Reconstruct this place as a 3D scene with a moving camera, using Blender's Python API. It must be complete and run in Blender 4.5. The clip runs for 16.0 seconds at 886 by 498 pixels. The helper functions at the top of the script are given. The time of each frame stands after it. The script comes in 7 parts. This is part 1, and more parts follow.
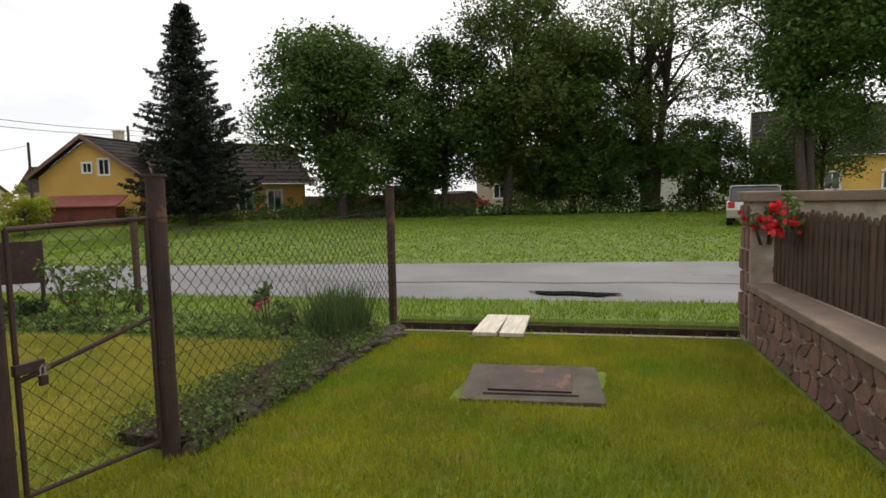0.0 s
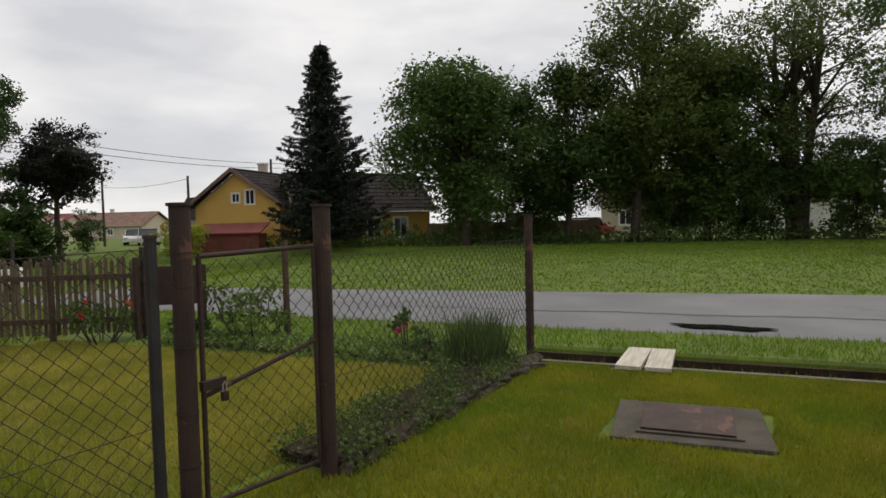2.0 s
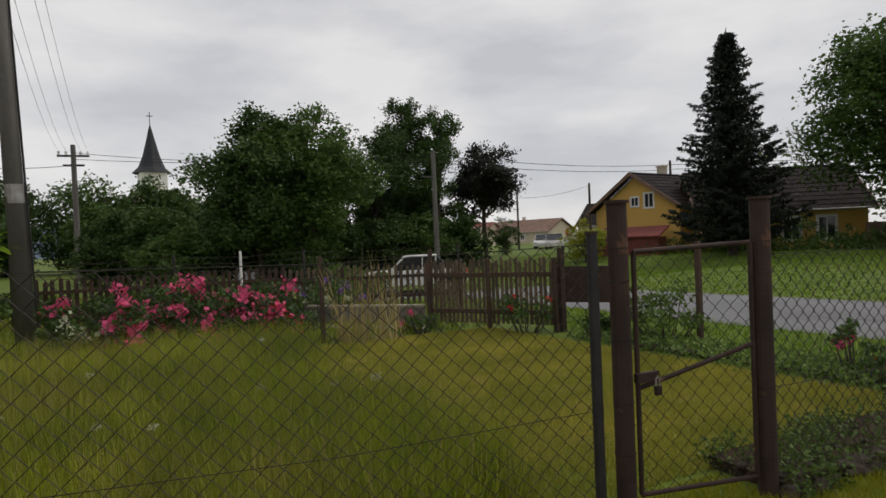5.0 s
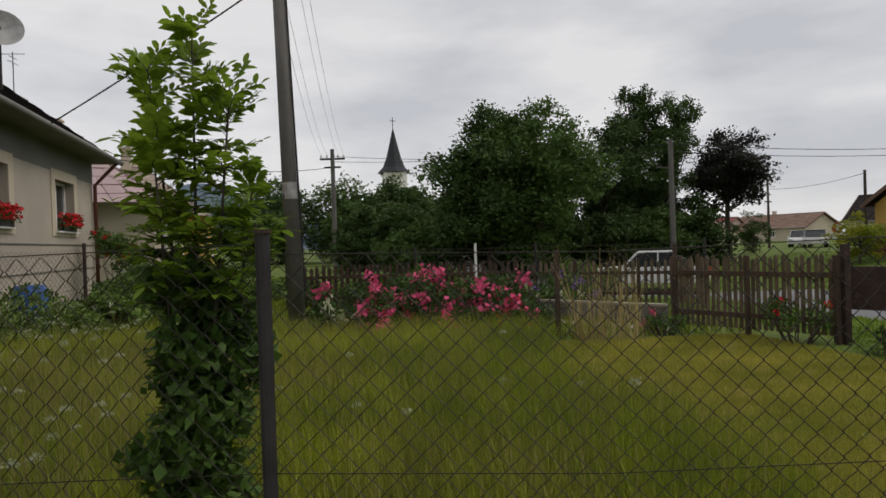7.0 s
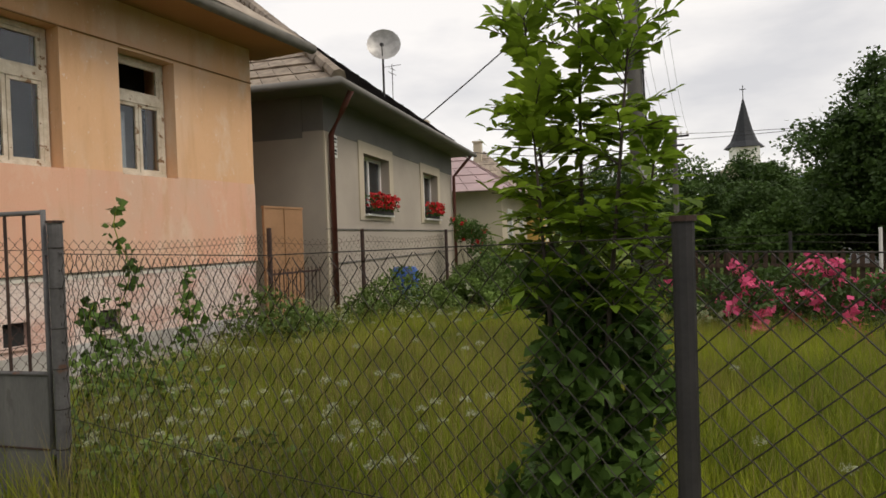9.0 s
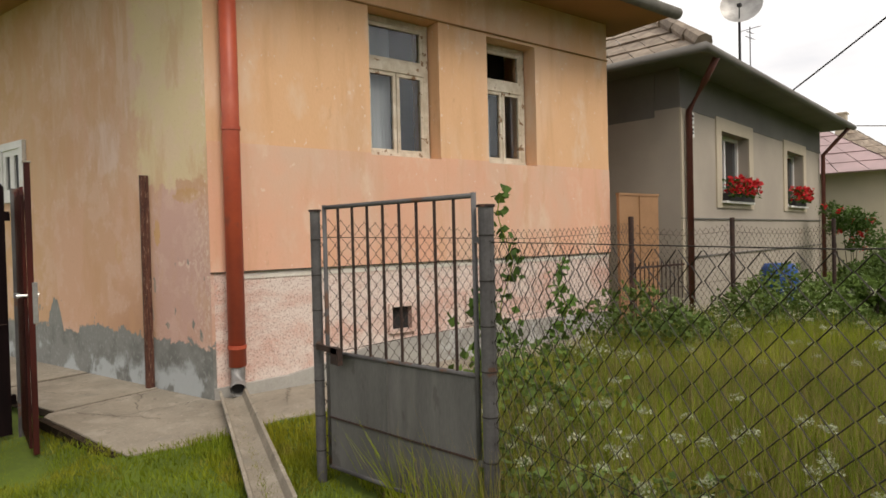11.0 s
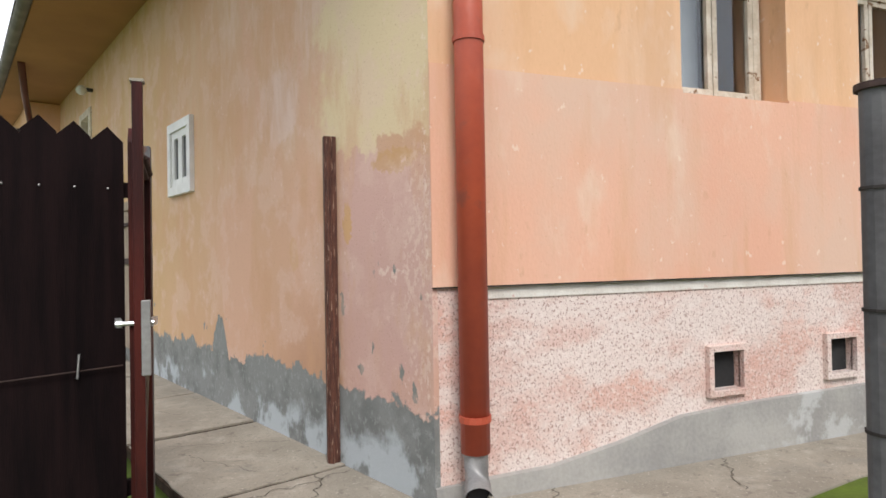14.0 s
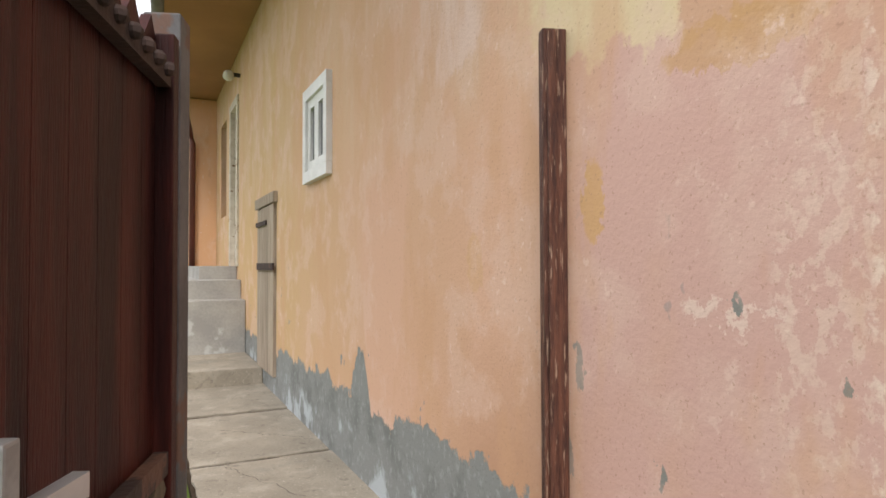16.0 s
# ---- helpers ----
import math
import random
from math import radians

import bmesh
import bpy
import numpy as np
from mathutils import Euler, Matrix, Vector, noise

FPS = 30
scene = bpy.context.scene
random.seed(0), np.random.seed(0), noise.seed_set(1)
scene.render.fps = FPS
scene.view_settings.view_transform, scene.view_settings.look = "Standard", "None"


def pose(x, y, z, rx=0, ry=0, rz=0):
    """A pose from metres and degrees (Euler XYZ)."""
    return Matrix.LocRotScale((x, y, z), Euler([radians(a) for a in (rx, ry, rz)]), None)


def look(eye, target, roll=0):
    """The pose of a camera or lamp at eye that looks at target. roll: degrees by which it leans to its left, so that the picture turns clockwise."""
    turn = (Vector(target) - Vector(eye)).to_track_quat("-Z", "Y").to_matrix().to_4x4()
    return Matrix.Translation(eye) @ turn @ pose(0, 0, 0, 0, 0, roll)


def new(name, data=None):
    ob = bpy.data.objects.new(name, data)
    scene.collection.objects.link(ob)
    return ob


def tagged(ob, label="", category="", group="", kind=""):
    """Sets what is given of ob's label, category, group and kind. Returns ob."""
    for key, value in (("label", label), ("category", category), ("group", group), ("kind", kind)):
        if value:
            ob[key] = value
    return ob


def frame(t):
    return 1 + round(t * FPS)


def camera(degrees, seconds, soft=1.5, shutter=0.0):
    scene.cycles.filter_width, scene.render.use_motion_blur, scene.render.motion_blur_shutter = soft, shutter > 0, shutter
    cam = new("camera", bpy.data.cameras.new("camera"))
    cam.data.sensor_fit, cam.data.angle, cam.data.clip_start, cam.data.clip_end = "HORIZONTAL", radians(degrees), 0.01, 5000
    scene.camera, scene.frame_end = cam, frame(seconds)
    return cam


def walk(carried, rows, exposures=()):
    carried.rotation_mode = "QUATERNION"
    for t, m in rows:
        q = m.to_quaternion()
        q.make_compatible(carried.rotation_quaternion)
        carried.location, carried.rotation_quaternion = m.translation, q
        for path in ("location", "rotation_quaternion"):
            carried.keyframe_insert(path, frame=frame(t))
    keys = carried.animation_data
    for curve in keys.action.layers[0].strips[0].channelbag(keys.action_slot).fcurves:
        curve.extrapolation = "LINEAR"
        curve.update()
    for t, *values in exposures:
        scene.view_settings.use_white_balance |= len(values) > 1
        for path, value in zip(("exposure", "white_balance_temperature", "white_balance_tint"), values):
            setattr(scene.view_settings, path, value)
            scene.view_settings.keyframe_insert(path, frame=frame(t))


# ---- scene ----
cam = camera(71.6, 16.0, soft=1.6)
PATH = [
    (0, (0.406, -0.176, 1.527), (-0.186, 1.726, 1.346), -1.2),
    (0.5, (0.351, -0.163, 1.526), (-0.263, 1.731, 1.333), -1.2),
    (1, (0.312, -0.18, 1.535), (-0.323, 1.709, 1.356), -1.2),
    (1.5, (0.252, -0.206, 1.54), (-0.493, 1.646, 1.419), -1.2),
    (2, (0.202, -0.219, 1.541), (-0.746, 1.54, 1.455), -1.4),
    (2.5, (0.197, -0.259, 1.538), (-0.959, 1.372, 1.494), -1.6),
    (3, (0.189, -0.298, 1.543), (-1.148, 1.189, 1.496), -2.0),
    (3.5, (0.173, -0.347, 1.546), (-1.303, 1.002, 1.507), -2.1),
    (4, (0.14, -0.377, 1.543), (-1.46, 0.822, 1.5), -2.1),
    (4.2, (0.142, -0.373, 1.535), (-1.507, 0.759, 1.494), -2.3),
    (6.3, (-0.120, -0.372, 1.480), (-2.070, 0.090, 1.459), -1.7),
    (6.5, (-0.156, -0.390, 1.478), (-2.118, -0.002, 1.458), -1.7),
    (7, (-0.255, -0.470, 1.470), (-2.247, -0.285, 1.452), -1.8),
    (7.5, (-0.384, -0.550, 1.467), (-2.383, -0.594, 1.459), -2.0),
    (8, (-0.543, -0.644, 1.468), (-2.522, -0.934, 1.469), -1.8),
    (8.5, (-0.775, -0.741, 1.486), (-2.695, -1.300, 1.458), -2.0),
    (9, (-0.929, -0.829, 1.506), (-2.739, -1.678, 1.471), -1.9),
    (9.5, (-0.940, -0.930, 1.518), (-2.579, -2.075, 1.485), -1.9),
    (10, (-1.003, -1.239, 1.521), (-2.463, -2.605, 1.483), -1.9),
    (10.2, (-1.020, -1.365, 1.521), (-2.418, -2.795, 1.482), -2.0),
    (12.3, (-1.396, -3.003, 1.495), (-2.377, -4.746, 1.464), -0.7),
    (12.5, (-1.441, -3.19, 1.496), (-2.391, -4.95, 1.465), -1.0),
    (13, (-1.536, -3.7, 1.476), (-2.391, -5.508, 1.465), -0.9),
    (13.5, (-1.558, -4.204, 1.451), (-2.36, -6.036, 1.461), -0.8),
    (14, (-1.645, -4.743, 1.413), (-2.382, -6.603, 1.437), -1.0),
    (14.5, (-1.669, -5.274, 1.398), (-2.306, -7.17, 1.43), -0.6),
    (15, (-1.764, -5.847, 1.4), (-2.259, -7.784, 1.439), -0.6),
    (15.5, (-1.813, -6.379, 1.414), (-2.165, -8.348, 1.461), -0.2),
    (16, (-1.827, -6.907, 1.442), (-2.09, -8.889, 1.491), -0.2),
]
walk(cam, [(t, look(eye, target, roll)) for t, eye, target, roll in PATH],
     exposures=[(0.0, 0.56, 6950, 11), (1.0, 0.48, 6950, 11), (2.0, 0.02, 6850, 11), (3.5, -0.20, 6800, 11), (7.2, -0.24, 6700, 11), (8.5, 0.08, 6850, 11),
                (9.3, 0.14, 7150, 12), (10.3, 0.20, 7250, 12), (12.5, 0.86, 6450, 12), (14.0, 0.83, 6250, 12), (15.2, 0.82, 6400, 12), (16.0, 0.98, 6500, 12)])

# ---- sky and sun: overcast ----
SUN_ELEV, SUN_ROT = radians(48), radians(184)
world = bpy.data.worlds.new("overcast_sky")
scene.world = world
world.use_nodes = True
wt = world.node_tree
wt.nodes.clear()
w_out = wt.nodes.new("ShaderNodeOutputWorld")
w_bg = wt.nodes.new("ShaderNodeBackground")
w_sky = wt.nodes.new("ShaderNodeTexSky")
w_sky.sky_type, w_sky.sun_disc = "NISHITA", False
w_sky.sun_elevation, w_sky.sun_rotation = SUN_ELEV, SUN_ROT
w_tc = wt.nodes.new("ShaderNodeTexCoord")
w_map = wt.nodes.new("ShaderNodeMapping")
w_map.inputs["Scale"].default_value = (1.0, 1.0, 3.2)
w_n = wt.nodes.new("ShaderNodeTexNoise")
w_n.inputs["Scale"].default_value, w_n.inputs["Detail"].default_value, w_n.inputs["Roughness"].default_value = 2.3, 6.0, 0.52
w_r = wt.nodes.new("ShaderNodeValToRGB")
w_r.color_ramp.elements[0].position, w_r.color_ramp.elements[0].color = 0.36, (6.5, 6.75, 7.3, 1)
w_r.color_ramp.elements[1].position, w_r.color_ramp.elements[1].color = 0.60, (9.3, 9.4, 9.6, 1)
w_mix = wt.nodes.new("ShaderNodeMix")
w_mix.data_type = "RGBA"
w_mix.inputs["Factor"].default_value = 0.9
wt.links.new(w_tc.outputs["Generated"], w_map.inputs["Vector"])
wt.links.new(w_map.outputs["Vector"], w_n.inputs["Vector"])
wt.links.new(w_n.outputs["Fac"], w_r.inputs["Fac"])
wt.links.new(w_sky.outputs["Color"], w_mix.inputs["A"])
wt.links.new(w_r.outputs["Color"], w_mix.inputs["B"])
wt.links.new(w_mix.outputs["Result"], w_bg.inputs["Color"])
w_bg.inputs["Strength"].default_value = 0.1
wt.links.new(w_bg.outputs["Background"], w_out.inputs["Surface"])
sun = new("sun", bpy.data.lights.new("sun", "SUN"))
sun.data.energy, sun.data.angle, sun.data.color = 1.5, radians(25), (1.0, 0.96, 0.9)
sun.matrix_world = pose(0, 0, 30, 42, 0, 176)


# ---- materials ----
def mat(name, c1, c2=None, rough=0.8, metal=0.0, scale=3.0, bump=0.2, bscale=60.0, spec=0.3, stains=None, vary=0.0, stretch=(1, 1, 1), mid=0.5, layers=()):
    """A surface of two colours mixed by broad and fine noise, with fine relief. stains: (colour, scale, threshold). layers: more of them, (colour, scale, threshold, width, amount, stretch). vary: light and dark from object to object."""
    m = bpy.data.materials.new(name)
    m.use_nodes = True
    nt = m.node_tree
    bs = nt.nodes["Principled BSDF"]
    bs.inputs["Roughness"].default_value, bs.inputs["Metallic"].default_value = rough, metal
    bs.inputs["Specular IOR Level"].default_value = spec
    tc = nt.nodes.new("ShaderNodeTexCoord")
    mp = nt.nodes.new("ShaderNodeMapping")
    mp.inputs["Scale"].default_value = stretch
    nt.links.new(tc.outputs["Object"], mp.inputs["Vector"])
    n1, n2 = nt.nodes.new("ShaderNodeTexNoise"), nt.nodes.new("ShaderNodeTexNoise")
    n1.inputs["Scale"].default_value, n1.inputs["Detail"].default_value = scale, 5
    n2.inputs["Scale"].default_value, n2.inputs["Detail"].default_value = bscale, 3
    for n in (n1, n2):
        nt.links.new(mp.outputs["Vector"], n.inputs["Vector"])
    add = nt.nodes.new("ShaderNodeMath")
    add.operation = "MULTIPLY_ADD"
    add.inputs[1].default_value = 0.35
    nt.links.new(n2.outputs["Fac"], add.inputs[0])
    nt.links.new(n1.outputs["Fac"], add.inputs[2])
    rp = nt.nodes.new("ShaderNodeValToRGB")
    c2 = c2 or tuple(v * 0.7 for v in c1)
    rp.color_ramp.elements[0].position, rp.color_ramp.elements[0].color = mid + 0.02, (*c2, 1)
    rp.color_ramp.elements[1].position, rp.color_ramp.elements[1].color = mid + 0.34, (*c1, 1)
    nt.links.new(add.outputs[0], rp.inputs["Fac"])
    col = rp.outputs["Color"]
    if stains:
        n3, r3, mx = nt.nodes.new("ShaderNodeTexNoise"), nt.nodes.new("ShaderNodeValToRGB"), nt.nodes.new("ShaderNodeMix")
        n3.inputs["Scale"].default_value, n3.inputs["Detail"].default_value, n3.inputs["Roughness"].default_value = stains[1], 7, 0.6
        nt.links.new(mp.outputs["Vector"], n3.inputs["Vector"])
        r3.color_ramp.elements[0].position, r3.color_ramp.elements[1].position = stains[2], stains[2] + (stains[3] if len(stains) > 3 else 0.04)
        nt.links.new(n3.outputs["Fac"], r3.inputs["Fac"])
        mx.data_type = "RGBA"
        nt.links.new(r3.outputs["Color"], mx.inputs["Factor"])
        nt.links.new(col, mx.inputs["A"])
        mx.inputs["B"].default_value = (*stains[0], 1)
        col = mx.outputs["Result"]
    for lc, ls, lt, lw, la, lst in layers:
        mp2, n4, r4, mx4 = nt.nodes.new("ShaderNodeMapping"), nt.nodes.new("ShaderNodeTexNoise"), nt.nodes.new("ShaderNodeMapRange"), nt.nodes.new("ShaderNodeMix")
        mp2.inputs["Scale"].default_value = lst
        nt.links.new(tc.outputs["Object"], mp2.inputs["Vector"])
        nt.links.new(mp2.outputs["Vector"], n4.inputs["Vector"])
        n4.inputs["Scale"].default_value, n4.inputs["Detail"].default_value, n4.inputs["Roughness"].default_value = ls, 4, 0.6
        r4.inputs["From Min"].default_value, r4.inputs["From Max"].default_value, r4.inputs["To Max"].default_value = lt, lt + lw, la
        nt.links.new(n4.outputs["Fac"], r4.inputs["Value"])
        mx4.data_type = "RGBA"
        nt.links.new(r4.outputs["Result"], mx4.inputs["Factor"])
        nt.links.new(col, mx4.inputs["A"])
        mx4.inputs["B"].default_value = (*lc, 1)
        col = mx4.outputs["Result"]
    if vary:
        oi, gi = nt.nodes.new("ShaderNodeObjectInfo"), nt.nodes.new("ShaderNodeNewGeometry")
        sm, mr, hv = nt.nodes.new("ShaderNodeMath"), nt.nodes.new("ShaderNodeMapRange"), nt.nodes.new("ShaderNodeHueSaturation")
        nt.links.new(oi.outputs["Random"], sm.inputs[0])
        nt.links.new(gi.outputs["Random Per Island"], sm.inputs[1])
        mr.inputs["From Max"].default_value = 2.0
        mr.inputs["To Min"].default_value, mr.inputs["To Max"].default_value = 1 - vary, 1 + vary
        nt.links.new(sm.outputs[0], mr.inputs["Value"])
        nt.links.new(mr.outputs["Result"], hv.inputs["Value"])
        nt.links.new(col, hv.inputs["Color"])
        col = hv.outputs["Color"]
    nt.links.new(col, bs.inputs["Base Color"])
    if bump:
        bp = nt.nodes.new("ShaderNodeBump")
        bp.inputs["Strength"].default_value, bp.inputs["Distance"].default_value = bump, 0.02
        nt.links.new(add.outputs[0], bp.inputs["Height"])
        nt.links.new(bp.outputs["Normal"], bs.inputs["Normal"])
    return m


def leaf_mat(name, c1, c2, vary=0.35, trans=0.25, layers=(), spec=0.22):
    m = mat(name, c1, c2, rough=0.6, scale=1.2, bump=0.0, spec=spec, vary=vary, layers=layers)
    nt = m.node_tree
    bs = nt.nodes["Principled BSDF"]
    out = [n for n in nt.nodes if n.type == "OUTPUT_MATERIAL"][0]
    tr, mx = nt.nodes.new("ShaderNodeBsdfTranslucent"), nt.nodes.new("ShaderNodeMixShader")
    link = bs.inputs["Base Color"].links[0]
    nt.links.new(link.from_socket, tr.inputs["Color"])
    mx.inputs["Fac"].default_value = trans
    nt.links.new(bs.outputs["BSDF"], mx.inputs[1])
    nt.links.new(tr.outputs["BSDF"], mx.inputs[2])
    nt.links.new(mx.outputs["Shader"], out.inputs["Surface"])
    return m


def glass_mat(name, tint=(0.8, 0.85, 0.88)):
    m = bpy.data.materials.new(name)
    m.use_nodes = True
    bs = m.node_tree.nodes["Principled BSDF"]
    bs.inputs["Base Color"].default_value = (*tint, 1)
    bs.inputs["Transmission Weight"].default_value, bs.inputs["Roughness"].default_value, bs.inputs["IOR"].default_value = 1.0, 0.02, 1.5
    return m


FLECKS = (((0.60, 0.34, 0.18), 2.6, 0.52, 0.14, 0.4, (1.6, 1.6, 0.22)), ((0.78, 0.62, 0.48), 1.9, 0.55, 0.10, 0.45, (1, 1, 0.5)),
          ((0.80, 0.66, 0.53), 17, 0.66, 0.03, 0.6, (1, 1, 0.7)), ((0.55, 0.31, 0.18), 9, 0.66, 0.06, 0.35, (1, 1, 0.5)), ((0.48, 0.27, 0.16), 70, 0.66, 0.04, 0.45, (1, 1, 1)))
SAND = (((0.47, 0.42, 0.345), 3.5, 0.54, 0.14, 0.4, (1, 1, 1)), ((0.15, 0.13, 0.105), 11, 0.60, 0.08, 0.55, (1, 1, 1)), ((0.12, 0.105, 0.085), 75, 0.60, 0.05, 0.55, (1, 1, 1)), ((0.62, 0.57, 0.49), 48, 0.63, 0.04, 0.5, (1, 1, 1)))
M = {
    "soil": mat("soil_and_turf", (0.115, 0.165, 0.018), (0.070, 0.100, 0.016), rough=0.95, scale=1.5, bump=0.5, bscale=30),
    "lawn": leaf_mat("mown_grass", (0.31, 0.30, 0.022), (0.17, 0.20, 0.014), vary=0.4, layers=(((0.135, 0.235, 0.014), 0.55, 0.47, 0.14, 0.65, (1, 1, 1)), ((0.34, 0.27, 0.06), 3.2, 0.55, 0.12, 0.5, (1, 1, 1)), ((0.10, 0.15, 0.012), 7.0, 0.60, 0.08, 0.45, (1, 1, 1)))),
    "lawn_dry": leaf_mat("dry_mown_grass", (0.38, 0.335, 0.060), (0.23, 0.23, 0.035), vary=0.4, layers=(((0.20, 0.24, 0.03), 0.9, 0.48, 0.14, 0.5, (1, 1, 1)), ((0.42, 0.33, 0.11), 3.5, 0.54, 0.12, 0.5, (1, 1, 1)))),
    "lawn_far": leaf_mat("lush_far_grass", (0.150, 0.250, 0.015), (0.115, 0.205, 0.011), vary=0.1, layers=(((0.215, 0.275, 0.022), 0.12, 0.46, 0.16, 0.6, (1, 2.5, 1)), ((0.075, 0.14, 0.012), 0.5, 0.56, 0.12, 0.5, (1, 1, 1)))),
    "meadow": leaf_mat("tall_meadow_grass", (0.29, 0.33, 0.026), (0.115, 0.16, 0.016), vary=0.6, layers=(((0.28, 0.235, 0.06), 0.75, 0.50, 0.14, 0.45, (1, 1, 1)), ((0.065, 0.105, 0.014), 1.9, 0.53, 0.12, 0.6, (1, 1, 1)))),
    "hay": leaf_mat("dry_grass_stalks", (0.38, 0.31, 0.14), (0.26, 0.20, 0.08), vary=0.3),
    "weed": leaf_mat("weed_leaves", (0.150, 0.225, 0.050), (0.070, 0.115, 0.026), vary=0.4),
    "asphalt": mat("worn_asphalt", (0.17, 0.17, 0.175), (0.12, 0.12, 0.125), rough=0.75, scale=0.6, bump=0.3, bscale=120, stains=((0.09, 0.09, 0.095), 0.5, 0.62)),
    "water": mat("puddle_water", (0.02, 0.022, 0.02), rough=0.03, bump=0.0, spec=0.6),
    "concrete": mat("old_concrete", (0.33, 0.29, 0.23), (0.255, 0.225, 0.178), rough=0.9, scale=2.5, bump=0.5, bscale=45, stains=((0.25, 0.23, 0.19), 1.8, 0.60, 0.12), layers=SAND),
    "padcrete": mat("mossy_pad_concrete", (0.095, 0.082, 0.063), (0.055, 0.048, 0.038), rough=0.95, scale=4, bump=0.6, bscale=40),
    "chipped": mat("chipped_brown_post_paint", (0.15, 0.060, 0.038), (0.055, 0.022, 0.016), rough=0.6, scale=7, bump=0.7, bscale=40, stretch=(8, 8, 0.8), stains=((0.36, 0.24, 0.17), 11, 0.60, 0.06)),
    "concrete_dark": mat("damp_concrete", (0.20, 0.185, 0.16), (0.13, 0.12, 0.105), rough=0.9, scale=3, bump=0.5, bscale=40),
    "ochre": mat("faded_ochre_plaster", (0.76, 0.468, 0.272), (0.71, 0.425, 0.242), rough=0.9, scale=0.9, bump=0.22, bscale=55, stretch=(1, 1, 0.4), stains=((0.72, 0.50, 0.35), 0.7, 0.50, 0.2), layers=FLECKS),
    "salmon": mat("faded_salmon_plaster", (0.75, 0.432, 0.300), (0.71, 0.390, 0.268), rough=0.9, scale=1.1, bump=0.22, bscale=55, stretch=(1, 1, 0.6), stains=((0.68, 0.46, 0.34), 0.9, 0.45, 0.2), layers=FLECKS),
    "pinkdash": mat("pink_roughcast", (0.66, 0.41, 0.33), (0.62, 0.47, 0.41), rough=0.95, scale=1.6, bump=1.0, bscale=38, layers=(((0.72, 0.62, 0.56), 1.7, 0.42, 0.10, 0.85, (0.8, 1, 1.4)), ((0.61, 0.36, 0.29), 1.5, 0.50, 0.10, 0.55, (0.7, 1, 1.6)), ((0.76, 0.67, 0.60), 34, 0.53, 0.08, 0.5, (1, 1, 1)), ((0.32, 0.19, 0.155), 78, 0.56, 0.035, 0.75, (1, 1, 0.75)))),
    "rendergrey": mat("grey_cement_render", (0.40, 0.385, 0.35), (0.29, 0.28, 0.26), rough=0.9, scale=2.2, bump=0.4, bscale=35, stains=((0.46, 0.46, 0.44), 1.7, 0.6)),
    "soffit": mat("brown_soffit_plaster", (0.40, 0.22, 0.10), (0.33, 0.18, 0.085), rough=0.9, scale=1.2, bump=0.1),
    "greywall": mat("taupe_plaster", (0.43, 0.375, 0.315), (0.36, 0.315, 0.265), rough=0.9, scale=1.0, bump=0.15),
    "darkband": mat("dark_taupe_plaster_and_shade", (0.20, 0.19, 0.175), (0.16, 0.15, 0.14), rough=0.9, scale=1.0, bump=0.15),
    "white": mat("white_paint", (0.78, 0.77, 0.74), (0.66, 0.65, 0.62), rough=0.6, scale=4, bump=0.1),
    "oldwhite": mat("peeling_white_window_paint", (0.66, 0.60, 0.50), (0.50, 0.43, 0.33), rough=0.75, scale=8, bump=0.5, bscale=50, stains=((0.22, 0.13, 0.07), 9, 0.60)),
    "glass": glass_mat("window_glass"),
    "dark": mat("near_black_paint_and_shade", (0.035, 0.034, 0.034), (0.02, 0.02, 0.02), rough=0.9, bump=0.0),
    "curtain_and_reflection": mat("net_drape_and_sky_reflection", (0.30, 0.31, 0.31), (0.18, 0.19, 0.20), rough=0.95, scale=3, bump=0.2, bscale=30, stretch=(6, 6, 0.3)),
    "redpipe": mat("red_brown_pipe_paint", (0.50, 0.095, 0.045), (0.40, 0.075, 0.04), rough=0.45, scale=2, bump=0.15, bscale=20, spec=0.4, stains=((0.33, 0.085, 0.055), 5.0, 0.60, 0.1), layers=(((0.62, 0.20, 0.13), 3.0, 0.55, 0.1, 0.4, (1, 1, 0.4)),)),
    "brownpipe": mat("dark_red_brown_pipe_paint", (0.13, 0.040, 0.028), (0.09, 0.030, 0.022), rough=0.5, scale=2, bump=0.1),
    "palepaint": mat("pale_flaking_band_paint", (0.74, 0.70, 0.63), (0.62, 0.57, 0.50), rough=0.9, scale=6, bump=0.5, stains=((0.62, 0.42, 0.35), 9, 0.62)),
    "zinc": mat("weathered_zinc", (0.42, 0.41, 0.39), (0.28, 0.27, 0.26), rough=0.5, metal=0.6, scale=6, bump=0.2),
    "steelgrey": mat("grey_painted_steel", (0.125, 0.12, 0.12), (0.075, 0.07, 0.07), rough=0.6, scale=5, bump=0.2, stains=((0.12, 0.065, 0.045), 4, 0.58)),
    "sheet": mat("weathered_sheet_metal", (0.155, 0.150, 0.142), (0.100, 0.097, 0.093), rough=0.6, metal=0.1, scale=2, bump=0.15, stretch=(2, 2, 0.4), layers=(((0.20, 0.19, 0.175), 2.4, 0.52, 0.12, 0.5, (2, 2, 0.25)), ((0.075, 0.068, 0.062), 9, 0.62, 0.05, 0.5, (1, 1, 0.4)))),
    "rust": mat("rusty_brown_steel", (0.062, 0.035, 0.027), (0.036, 0.023, 0.020), rough=0.75, scale=7, bump=0.4, bscale=70, stains=((0.12, 0.060, 0.040), 6, 0.6)),
